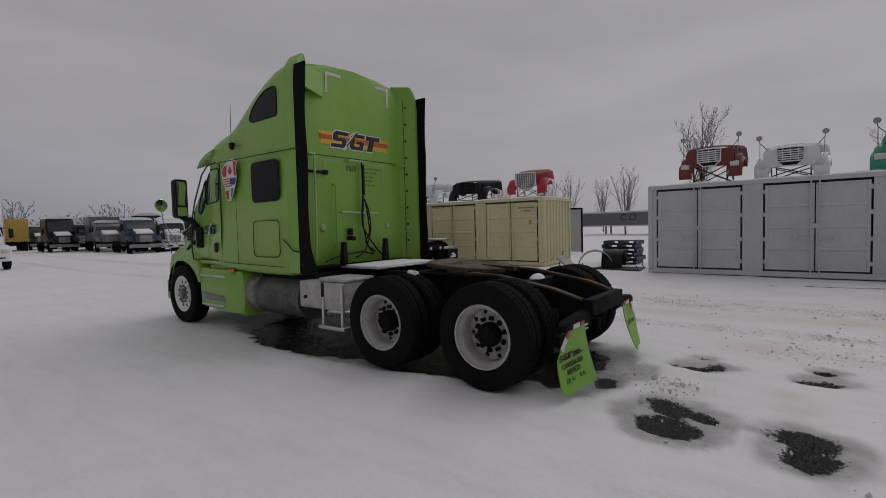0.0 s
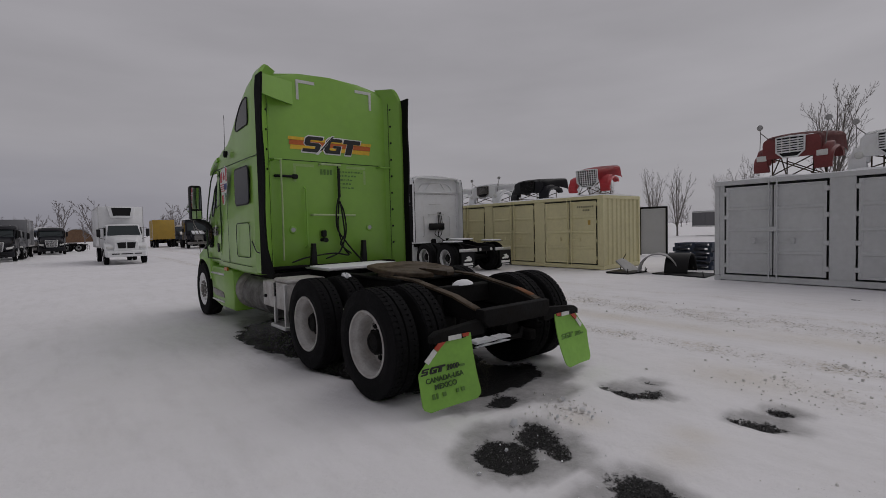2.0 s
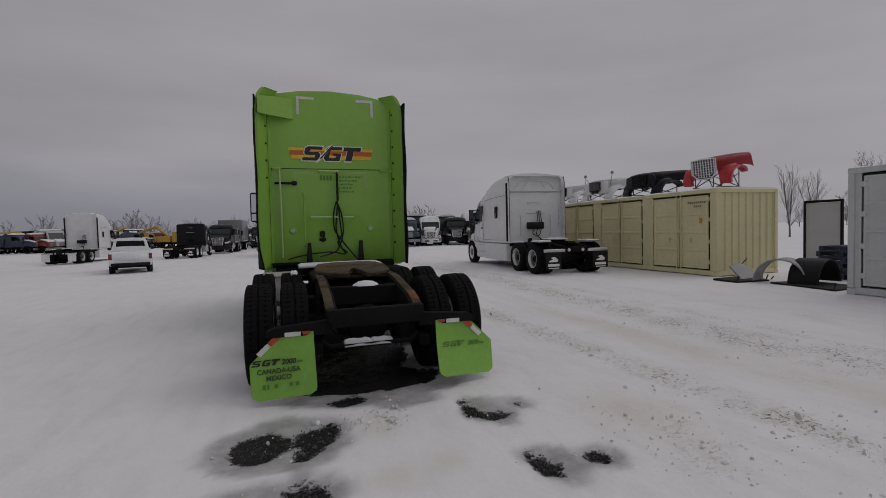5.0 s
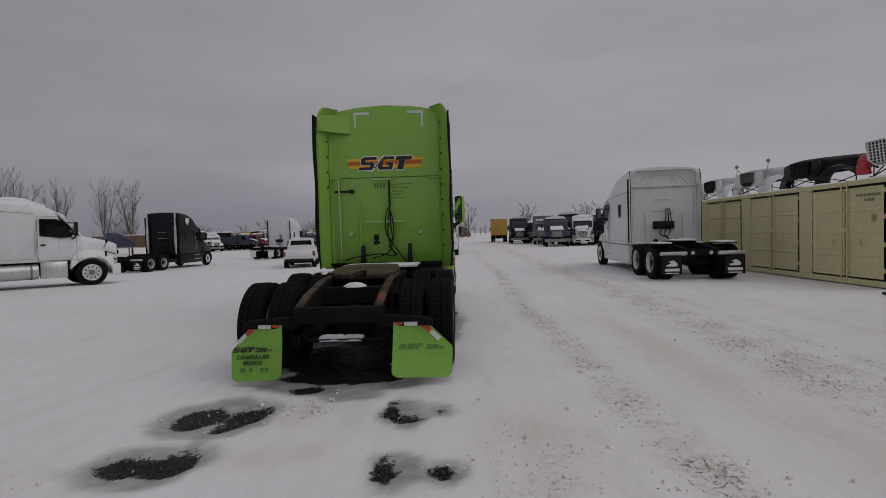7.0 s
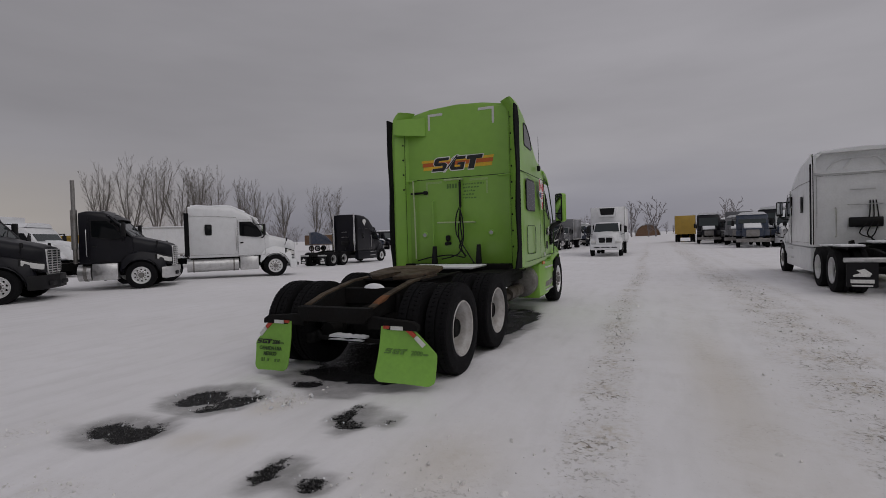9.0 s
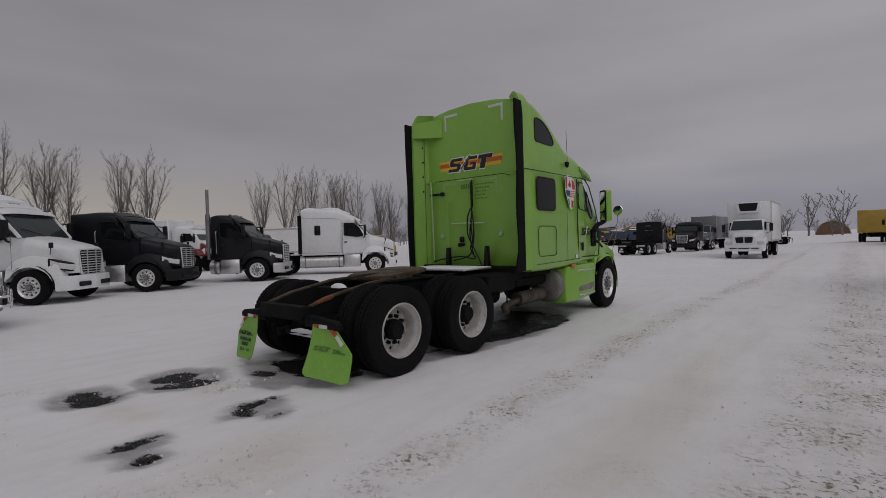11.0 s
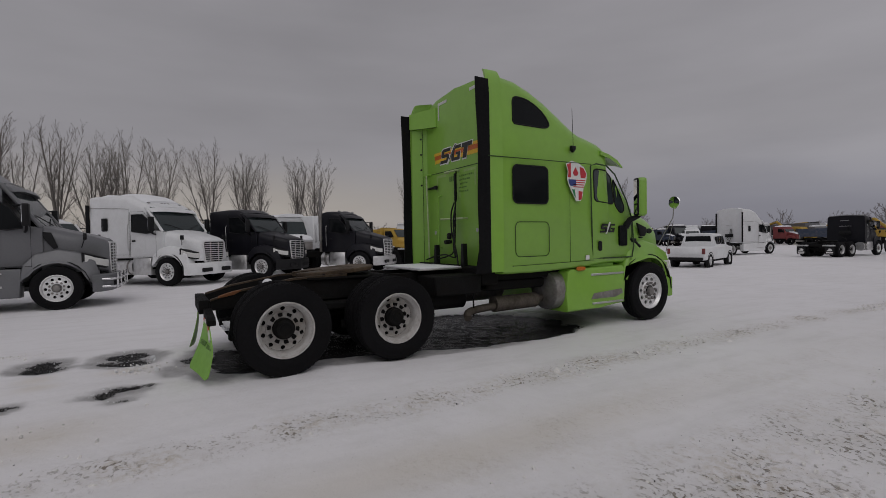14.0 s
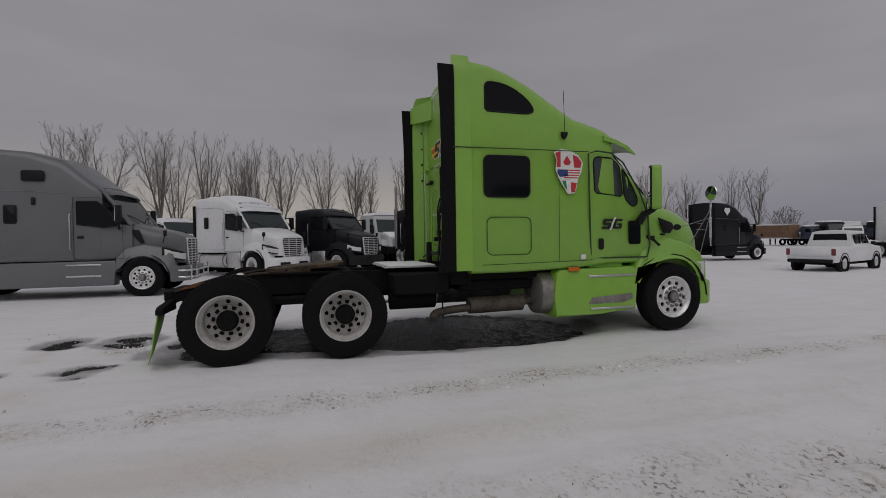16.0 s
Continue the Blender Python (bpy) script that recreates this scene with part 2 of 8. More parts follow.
def thing(name, label, category, at=None, group="", kind=""):
    ob = new(name)
    ob.empty_display_size = 0.3
    if at is not None:
        ob.matrix_basis = at
    return tagged(ob, label, category, group, kind)


def B():
    return bmesh.new()


def box(bm, x0, x1, y0, y1, z0, z1, bevel=0.0, m=None, seg=1):
    vs = [bm.verts.new((x, y, z)) for x in (x0, x1) for y in (y0, y1) for z in (z0, z1)]
    fs = [bm.faces.new([vs[i] for i in q]) for q in ((0, 1, 3, 2), (4, 6, 7, 5), (0, 4, 5, 1), (2, 3, 7, 6), (0, 2, 6, 4), (1, 5, 7, 3))]
    if bevel:
        es = list({e for f in fs for e in f.edges})
        out = bmesh.ops.bevel(bm, geom=es, offset=bevel, segments=seg, affect="EDGES", profile=0.5)
        vs = list({v for f in out["faces"] for v in f.verts} | {v for v in vs if v.is_valid})
    if m is not None:
        bmesh.ops.transform(bm, matrix=m, verts=[v for v in vs if v.is_valid])
    return bm


def prism(bm, poly, axis, a, b, bevel=0.0, m=None, seg=2):
    """A polygon of 2D points extruded along an axis (x: points are y, z; y: x, z; z: x, y)."""
    def p(u, v, w):
        return {"x": (w, u, v), "y": (u, w, v), "z": (u, v, w)}[axis]
    lo = [bm.verts.new(p(u, v, a)) for u, v in poly]
    hi = [bm.verts.new(p(u, v, b)) for u, v in poly]
    n = len(poly)
    fs = [bm.faces.new(lo), bm.faces.new(list(reversed(hi)))]
    sides = [bm.faces.new((lo[i], hi[i], hi[(i + 1) % n], lo[(i + 1) % n])) for i in range(n)]
    vs = lo + hi
    if bevel:
        es = list({e for f in fs for e in f.edges})
        out = bmesh.ops.bevel(bm, geom=es, offset=bevel, segments=seg, affect="EDGES", profile=0.5)
        vs = list({v for f in out["faces"] for v in f.verts} | {v for f in sides + fs if f.is_valid for v in f.verts})
    if m is not None:
        bmesh.ops.transform(bm, matrix=m, verts=[v for v in vs if v.is_valid])
    return bm


def rounded(u0, u1, v0, v1, r, n=4):
    """A rectangle with round corners, as 2D points."""
    pts = []
    for cu, cv, a0 in ((u1 - r, v1 - r, 0), (u0 + r, v1 - r, 90), (u0 + r, v0 + r, 180), (u1 - r, v0 + r, 270)):
        pts += [(cu + r * math.cos(radians(a0 + 90 * i / n)), cv + r * math.sin(radians(a0 + 90 * i / n))) for i in range(n + 1)]
    return pts


def loft(bm, rings, caps=True, closed=True):
    """Skin over rings of as many points each."""
    rows = [[bm.verts.new(p) for p in ring] for ring in rings]
    n = len(rows[0])
    for a, b in zip(rows, rows[1:]):
        for i in range(n if closed else n - 1):
            j = (i + 1) % n
            bm.faces.new((a[i], a[j], b[j], b[i]))
    if caps:
        bm.faces.new(list(reversed(rows[0])))
        bm.faces.new(rows[-1])
    return bm


def circle(c, d, r, n, up=None):
    d = Vector(d).normalized()
    u = d.orthogonal().normalized() if up is None else Vector(up)
    v = d.cross(u)
    return [Vector(c) + r * (math.cos(2 * math.pi * i / n) * u + math.sin(2 * math.pi * i / n) * v) for i in range(n)]


def cyl(bm, a, b, r, r2=None, n=20):
    d = Vector(b) - Vector(a)
    u = d.orthogonal().normalized()
    return loft(bm, [circle(a, d, r, n, u), circle(b, d, r if r2 is None else r2, n, u)])


def tube(bm, pts, r, n=8):
    """A round bar along points, or a tapering one where r is a list."""
    pts = [Vector(p) for p in pts]
    rs = r if isinstance(r, (list, tuple)) else [r] * len(pts)
    d0 = (pts[1] - pts[0]).normalized()
    u = d0.orthogonal().normalized()
    rings = []
    for i, p in enumerate(pts):
        d = (pts[min(i + 1, len(pts) - 1)] - pts[max(i - 1, 0)]).normalized()
        u = (u - d * u.dot(d)).normalized()
        rings.append(circle(p, d, rs[i], n, u))
    return loft(bm, rings)


def lathe(bm, prof, n=40, m=None):
    """A profile of (radius, x) turned about the x axis."""
    rows = [[bm.verts.new((x, r * math.cos(2 * math.pi * i / n), r * math.sin(2 * math.pi * i / n))) for i in range(n)] for r, x in prof]
    for a, b in zip(rows, rows[1:]):
        for i in range(n):
            j = (i + 1) % n
            bm.faces.new((a[i], a[j], b[j], b[i]))
    if m is not None:
        bmesh.ops.transform(bm, matrix=m, verts=[v for row in rows for v in row])
    return bm


def smooth_curve(pts, n=6):
    """More points along a soft curve through the given ones."""
    pts = [Vector(p) for p in pts]
    out = []
    for i in range(len(pts) - 1):
        p0, p1, p2, p3 = pts[max(i - 1, 0)], pts[i], pts[i + 1], pts[min(i + 2, len(pts) - 1)]
        for k in range(n):
            t = k / n
            out.append(0.5 * (2 * p1 + (p2 - p0) * t + (2 * p0 - 5 * p1 + 4 * p2 - p3) * t * t + (3 * p1 - p0 - 3 * p2 + p3) * t ** 3))
    return out + [pts[-1]]


def body_ring(y, hw, zb, zt, rt, rb=0.04, top=None, n=6, crown=0.03):
    """A cross-section of a cab: flat sides, round upper corners, a roof that is a little arched. top: half width at the roof."""
    top = hw if top is None else top
    pts = [(-hw + rb, y, zb), (-hw, y, zb + rb)]
    for i in range(n + 1):
        a = math.pi - i * math.pi / 2 / n
        pts.append((-top + rt + rt * math.cos(a), y, zt - rt + rt * math.sin(a)))
    pts += [(-(top - rt) * 0.5, y, zt + crown * 0.75), (0, y, zt + crown), ((top - rt) * 0.5, y, zt + crown * 0.75)]
    for i in range(n + 1):
        a = math.pi / 2 - i * math.pi / 2 / n
        pts.append((top - rt + rt * math.cos(a), y, zt - rt + rt * math.sin(a)))
    pts += [(hw, y, zb + rb), (hw - rb, y, zb)]
    return pts


# ---- wheels: meshes that all trucks share, turned about x, outer face towards +x ----
def tyre_mesh(r=0.51, w=0.27, lugs=58, drive=True, n=64):
    bm = B()
    h = w / 2
    rim = 0.300
    prof = [(rim, -h * 0.80), (rim + 0.02, -h * 0.92), (r * 0.74, -h), (r * 0.88, -h * 0.98), (r * 0.965, -h * 0.90), (r * 0.982, -h * 0.80)]
    for c in (-0.5, 0.0, 0.5) if n > 40 else (0.0,):
        g = c * h
        prof += [(r * 0.998, g - 0.012), (r * 0.965, g - 0.008), (r * 0.965, g + 0.008), (r * 0.998, g + 0.012)]
    prof += [(r * 0.982, h * 0.80), (r * 0.965, h * 0.90), (r * 0.88, h * 0.98), (r * 0.80, h * 0.995), (r * 0.79, h * 1.015), (r * 0.74, h * 1.01), (r * 0.70, h * 0.98), (rim + 0.02, h * 0.92), (rim, h * 0.80)]
    lathe(bm, prof, n)
    if drive:
        for i in range(lugs):
            a = 2 * math.pi * i / lugs
            for s in (-1, 1):
                m = Matrix.Rotation(a + (0.02 if s > 0 else 0), 4, "X")
                box(bm, s * h * 0.60 - 0.03, s * h * 0.60 + 0.030, -0.019, 0.019, r * 0.955, r * 0.995, m=m)
                box(bm, s * h * 0.24 - 0.022, s * h * 0.24 + 0.022, -0.018, 0.018, r * 0.955, r * 1.003, m=m)
    return finish(bm, M["tyre"], 30)


def holed_disc(bm, r1, r2, x, count, rh, deep=0.03, phase=0.0):
    """A disc across x with round hand holes through it."""
    rm = (r1 + r2) / 2
    step = 2 * math.pi / count
    for k in range(count):
        a = k * step + phase
        rim = [(r1, a - step / 2), (r1, a), (r1, a + step / 2), (rm, a + step / 2), (r2, a + step / 2), (r2, a), (r2, a - step / 2), (rm, a - step / 2)]
        outer = [bm.verts.new((x, rr * math.cos(t), rr * math.sin(t))) for rr, t in rim]
        c = Vector((0, rm * math.cos(a), rm * math.sin(a)))
        inner, back = [], []
        for rr, t in rim:
            d = Vector((0, rr * math.cos(t), rr * math.sin(t))) - c
            q = c + d.normalized() * rh
            inner.append(bm.verts.new((x, q.y, q.z)))
            back.append(bm.verts.new((x - deep, q.y, q.z)))
        for i in range(8):
            j = (i + 1) % 8
            bm.faces.new((outer[i], outer[j], inner[j], inner[i]))
            bm.faces.new((inner[i], inner[j], back[j], back[i]))
    bmesh.ops.remove_doubles(bm, verts=bm.verts, dist=0.0005)


def rim_drive_mesh(material):
    bm = B()
    lathe(bm, [(0.306, 0.100), (0.316, 0.118), (0.308, 0.130), (0.296, 0.126), (0.290, 0.108), (0.287, 0.088), (0.268, 0.070), (0.262, 0.050), (0.259, 0.0), (0.262, -0.05), (0.256, -0.074)], 48)
    holed_disc(bm, 0.190, 0.256, -0.074, 10, 0.027, 0.02)
    lathe(bm, [(0.190, -0.074), (0.184, -0.058), (0.10, -0.056)], 48)
    lathe(bm, [(0.298, 0.100), (0.285, 0.0), (0.285, -0.135)], 48)
    me = finish(bm, M[material], 40)
    if material == "rim_white":
        # brake dust lies on the disc and in the bottom of the dish
        me.materials.append(M["rim_dusty"])
        for p in me.polygons:
            p.material_index = 1 if p.center.x < -0.02 else 0
    return me


def nut_ring(bm, r0, r1, r2, x, h):
    """A flange with ten wheel nuts raised from it, in one skin."""
    rows = []
    for r, up in ((r0, 0), (r1 - 0.002, 0), (r1, 1), (r2, 1), (r2 + 0.002, 0)):
        rows.append([bm.verts.new((x + h * up * (i % 8 in (1, 2, 3, 4)), r * math.cos(2 * math.pi * i / 80), r * math.sin(2 * math.pi * i / 80))) for i in range(80)])
    for a, b in zip(rows, rows[1:]):
        for i in range(80):
            j = (i + 1) % 80
            bm.faces.new((a[i], a[j], b[j], b[i]))


def hub_drive_mesh():
    bm = B()
    lathe(bm, [(0.001, 0.050), (0.060, 0.050), (0.064, 0.058), (0.090, 0.056), (0.100, 0.046), (0.104, 0.02), (0.118, 0.012), (0.120, -0.04), (0.120, -0.11)], 28)
    lathe(bm, [(0.272, -0.118), (0.001, -0.118)], 32)
    nut_ring(bm, 0.112, 0.140, 0.174, -0.085, 0.062)
    return finish(bm, M["frame"], 40)


def rim_steer_mesh():
    bm = B()
    lathe(bm, [(0.312, 0.100), (0.318, 0.120), (0.300, 0.126), (0.275, 0.105), (0.262, 0.085), (0.250, 0.088)], 48)
    holed_disc(bm, 0.172, 0.252, 0.088, 10, 0.034)
    lathe(bm, [(0.175, 0.088), (0.16, 0.10), (0.10, 0.10)], 48)
    return finish(bm, M["alu_bright"], 40)


def hub_steer_mesh(material):
    bm = B()
    lathe(bm, [(0.001, 0.165), (0.05, 0.165), (0.066, 0.155), (0.072, 0.102)], 28)
    nut_ring(bm, 0.072, 0.124, 0.157, 0.082, 0.052)
    return finish(bm, M[material], 40)


TYRE_D, TYRE_S = tyre_mesh(0.515, 0.27), tyre_mesh(0.505, 0.28, drive=False)
TYRE_L, TYRE_SL = tyre_mesh(0.515, 0.27, drive=False, n=22), tyre_mesh(0.505, 0.28, drive=False, n=22)
RIM_D, RIM_DA, RIM_S = rim_drive_mesh("rim_white"), rim_drive_mesh("alu"), rim_steer_mesh()
HUB_D, HUB_S = hub_drive_mesh(), hub_steer_mesh("steel")
drum = B()
lathe(drum, [(0.29, 0.03), (0.001, 0.03)], 24)
BRAKE = finish(drum, M["frame"], 40)


def wheel(root, x, y, z=0.505, steer=False, alu=False):
    """A tyre with its rim and hub. The outer face looks away from the truck's middle."""
    turn = Matrix.Translation((x, y, z)) @ Matrix.Rotation(0 if x > 0 else math.pi, 4, "Z") @ Matrix.Rotation(random.random() * 6, 4, "X")
    t = part("tyre", (TYRE_SL if steer else TYRE_L) if alu else (TYRE_S if steer else TYRE_D), None, root, at=turn)
    part("rim", RIM_S if steer else (RIM_DA if alu else RIM_D), None, t)
    part("hub", HUB_S if steer else HUB_D, None, t)
    if steer:
        part("brake_drum", BRAKE, None, t)
    return t


def inner_wheel(root, x, y, z=0.505, light=False):
    turn = Matrix.Translation((x, y, z)) @ Matrix.Rotation(0 if x > 0 else math.pi, 4, "Z")
    return part("tyre", TYRE_L if light else TYRE_D, None, root, at=turn)


def both(fn):
    for s in (-1, 1):
        fn(s)


# ---- the lime-green tractor in the middle of the yard ----
# outlines of the company mark: three heavy letter shapes
MARK = [[(-0.48, 0.0), (-0.25, 0.0), (-0.21, 0.03), (-0.21, 0.11), (-0.25, 0.14), (-0.39, 0.14), (-0.39, 0.18), (-0.20, 0.18), (-0.20, 0.23), (-0.44, 0.23), (-0.475, 0.20), (-0.475, 0.12), (-0.44, 0.09), (-0.29, 0.09), (-0.29, 0.05), (-0.48, 0.05)],
          [(-0.14, 0.04), (-0.10, 0.0), (0.13, 0.0), (0.13, 0.125), (-0.005, 0.125), (-0.005, 0.085), (0.055, 0.085), (0.055, 0.05), (-0.045, 0.05), (-0.06, 0.065), (-0.06, 0.165), (-0.045, 0.18), (0.12, 0.18), (0.12, 0.23), (-0.10, 0.23), (-0.14, 0.19)],
          [(0.22, 0.0), (0.33, 0.0), (0.33, 0.165), (0.44, 0.165), (0.44, 0.23), (0.15, 0.23), (0.15, 0.165), (0.22, 0.165)]]


def lime_tractor(at):
    root = thing("sleeper_tractor", "lime-green aero sleeper tractor unit with bare fifth wheel, standing on snow", "truck", at)
    P = lambda name, bm, material, label="", parent=None, angle=38: part(name, bm, material, parent or root, label, angle=angle)

    # sleeper and cab as one shell
    bm = B()
    secs = [(2.99, 1.19, 0.96, 3.75, 0.17, 1.17), (3.30, 1.20, 0.96, 3.73, 0.21, 1.155), (3.60, 1.20, 0.96, 3.66, 0.26, 1.14), (3.90, 1.20, 0.97, 3.55, 0.30, 1.125), (4.15, 1.20, 0.98, 3.42, 0.32, 1.115), (4.40, 1.20, 0.99, 3.27, 0.32, 1.11), (4.62, 1.195, 1.0, 3.12, 0.26, 1.11),
            (4.85, 1.19, 1.02, 3.04, 0.20, 1.11), (5.06, 1.18, 1.04, 2.98, 0.18, 1.10), (5.19, 1.174, 1.04, 2.91, 0.17, 1.09), (5.23, 1.172, 1.04, 2.64, 0.14, 1.07), (5.45, 1.16, 1.04, 2.40, 0.10, 1.09), (5.78, 1.13, 1.02, 1.98, 0.05, 1.10)]
    loft(bm, [body_ring(y, hw, zb, zt, rt, top=tp, crown=0.115) for y, hw, zb, zt, rt, tp in secs])
    P("cab_shell", bm, "green", angle=50)
    # windscreen and its posts
    bm = B()
    prism(bm, [(-1.02, 0), (-0.5, 0), (0, 0), (0.5, 0), (1.02, 0), (0.92, 1), (0.5, 1), (0, 1), (-0.5, 1), (-0.92, 1)], "z", 0, 0.02)
    for v in bm.verts:
        k = v.co.y
        v.co = Vector((v.co.x, 5.79 - 0.60 * k, 2.03 + 0.72 * k + v.co.z + 0.012 + 0.035 * (1 - v.co.x ** 2)))
    P("windscreen", bm, "glass_blue")
    # sun visor
    bm = B()
    rings = []
    for x in np.linspace(-1.13, 1.13, 17):
        f = 1 - abs(x / 1.13) ** 4
        rings.append([(x, 5.04, 2.84 + 0.17 * f), (x, 5.24, 2.80 + 0.17 * f), (x, 5.44 + 0.04 * f, 2.72 + 0.16 * f), (x, 5.57 + 0.06 * f, 2.615 + 0.14 * f), (x, 5.555 + 0.06 * f, 2.59 + 0.13 * f), (x, 5.42 + 0.04 * f, 2.67 + 0.15 * f), (x, 5.24, 2.74 + 0.15 * f), (x, 5.04, 2.78 + 0.13 * f)])
    loft(bm, rings)
    P("sun_visor", bm, "green")
    # hood
    bm = B()
    hood = [(5.76, 1.08, 0.92, 1.99, 0.30, 0.98), (6.0, 1.05, 0.92, 1.95, 0.30, 0.96), (6.3, 1.0, 0.90, 1.89, 0.30, 0.91), (6.6, 0.93, 0.85, 1.81, 0.30, 0.85), (6.85, 0.85, 0.75, 1.69, 0.28, 0.77), (7.00, 0.74, 0.70, 1.53, 0.22, 0.67), (7.08, 0.62, 0.70, 1.30, 0.14, 0.58)]
    loft(bm, [body_ring(y, hw, zb, zt, rt, top=tp, crown=0.04) for y, hw, zb, zt, rt, tp in hood])
    P("hood", bm, "green", angle=60)
    bm = B()
    prism(bm, rounded(-0.5, 0.5, 0.72, 1.20, 0.1), "y", 7.02, 7.10, 0.01)
    for i in range(6):
        box(bm, -0.46, 0.46, 7.09, 7.115, 0.76 + i * 0.07, 0.79 + i * 0.07)
    P("grille", bm, "black")
    for s in (-1, 1):
        # fender with wheel arch
        cy, cz, r = 6.12, 0.50, 0.635
        arch = [(cy + r * math.cos(a), cz + r * math.sin(a)) for a in np.linspace(radians(4), radians(168), 15)]
        out = [(5.50, 0.72), (5.53, 0.98), (5.66, 1.20), (5.85, 1.36), (6.15, 1.41), (6.45, 1.33), (6.70, 1.18), (6.84, 0.98), (6.86, 0.54)]
        bm = B()
        prism(bm, arch + out, "x", s * 0.72, s * 1.19, 0.05, seg=3)
        for v in bm.verts:
            if v.co.y > 6.3 and abs(v.co.x) > 0.9:
                v.co.x *= 1 - 0.10 * (v.co.y - 6.3) / 0.53
            if v.co.z > 1.15 and abs(v.co.x) > 1.0:
                v.co.x *= 1 - 0.16 * (v.co.z - 1.15) / 0.26
        f = P("fender", bm, "green")
        bm = B()
        lin = [(cy + (r + 0.005) * math.cos(a), cz + (r + 0.005) * math.sin(a)) for a in np.linspace(radians(0), radians(172), 13)]
        for (a0, b0), (a1, b1) in zip(lin, lin[1:]):
            vs = [bm.verts.new(q) for q in ((s * 0.70, a0, b0), (s * 1.15, a0, b0), (s * 1.15, a1, b1), (s * 0.70, a1, b1))]
            bm.faces.new(vs)
        bmesh.ops.remove_doubles(bm, verts=bm.verts, dist=0.001)
        bmesh.ops.solidify(bm, geom=bm.faces, thickness=0.012)
        part("arch_liner", bm, "black", f)
        # bumper corner, headlight, hood vent, latch
        bm = B()
        prism(bm, [(s * 0.0, 7.16), (s * 0.70, 7.08), (s * 1.02, 6.95), (s * 1.14, 6.80), (s * 1.12, 6.66), (s * 1.0, 6.66), (s * 0.98, 6.85), (s * 0.65, 6.98), (s * 0.0, 7.05)], "z", 0.36, 0.72, 0.03)
        P("bumper", bm, "green")
        bm = B()
        prism(bm, [(s * 0.70, 7.02), (s * 0.98, 6.90), (s * 1.105, 6.76), (s * 1.09, 6.62), (s * 0.95, 6.66), (s * 0.70, 6.9)], "z", 0.80, 1.02, 0.02)
        P("headlight", bm, "lamp")
        bm = B()
        prism(bm, [(6.02, 1.70), (6.24, 1.62), (6.28, 1.55), (6.20, 1.46), (6.10, 1.47)], "x", s * 0.985, s * 1.018, 0.008)
        P("hood_vent", bm, "black")
        bm = B()
        lathe(bm, [(0.001, 0.02), (0.04, 0.018), (0.052, 0.0)], 16, Matrix.Translation((s * 0.985, 6.36, 1.555)) @ Matrix.Rotation(0 if s > 0 else math.pi, 4, "Z") @ Matrix.Diagonal((1, 1.5, 0.9, 1)))
        P("hood_badge", bm, "black")
        bm = B()
        tube(bm, [(s * 1.12, 5.76, 1.42), (s * 1.14, 5.86, 1.36), (s * 1.17, 5.92, 1.28)], 0.02, 8)
        box(bm, s * 1.06, s * 1.15, 5.80, 5.87, 1.36, 1.43, 0.01)
        box(bm, s * 1.05, s * 1.10, 6.0, 6.06, 1.43, 1.46, 0.008)
        P("hood_latch", bm, "black")
        bm = B()
        tube(bm, [(s * 1.105, 5.775, 1.92), (s * 1.135, 5.775, 1.6), (s * 1.135, 5.775, 1.4)], 0.007, 6)
        P("hood_seam", bm, "seam")

        # side windows, doors and hatches, set a few millimetres proud
        o = s * 1.1995

        def plate(name, poly, material, x0=o, th=0.012, label="", bev=0.004, parent=None):
            bm = B()
            prism(bm, poly, "x", x0, x0 + s * th, bev, seg=1)
            return P(name, bm, material, label, parent)

        # the seam round a panel: a thin dark line
        def line(name, pts, x0=o, r=0.0055, closed=True, parent=None):
            bm = B()
            q = [(x0 + s * 0.001, a, b) for a, b in pts]
            tube(bm, q + ([q[0]] if closed else []), r, 5)
            return P(name, bm, "seam", "", parent)

        plate("sleeper_window_frame", rounded(3.155, 3.835, 1.955, 2.51, 0.085), "black", th=0.006)
        plate("sleeper_window", rounded(3.175, 3.815, 1.975, 2.49, 0.075), "glass", x0=s * 1.2030, th=0.005)
        line("hatch_seam", rounded(3.20, 3.84, 1.20, 1.70, 0.08))
        line("belt_seam", [(2.74, 2.595), (3.6, 2.60), (4.74, 2.60)], closed=False, r=0.007)
        line("panel_seam", [(4.27, 2.56), (4.27, 1.09)], closed=False, r=0.003)
        line("panel_seam", [(3.14, 1.07), (4.45, 1.09), (4.79, 1.10)], closed=False, r=0.004)
        def skin(y, z):
            """Half width of the cab's side at a height."""
            hw, zb, zt, rt, tp = (np.interp(y, [q[0] for q in secs], [q[k] for q in secs]) for k in (1, 2, 3, 4, 5))
            over = min(max((z - zt + rt) / rt, 0.0), 1.0)
            return hw + (tp - hw) * min(max((z - zb) / (zt - rt - zb), 0.0), 1.0) - rt * (1 - math.sqrt(1 - over * over))

        def pane(name, poly, glass="glass_blue"):
            # cut the corners round
            cut = []
            for (a0, b0), (a1, b1) in zip(poly, poly[1:] + poly[:1]):
                q = min(0.3, 0.035 / math.hypot(a1 - a0, b1 - b0))
                cut += [(a0 + (a1 - a0) * q, b0 + (b1 - b0) * q), (a1 - (a1 - a0) * q, b1 - (b1 - b0) * q)]
            poly = cut
            bm = B()
            prism(bm, poly, "x", 0.0, 1.0)
            for v in bm.verts:
                v.co.x = s * (skin(v.co.y, v.co.z) + (0.005 if v.co.x > 0.5 else -0.03))
            P(name, bm, glass)
            bm = B()
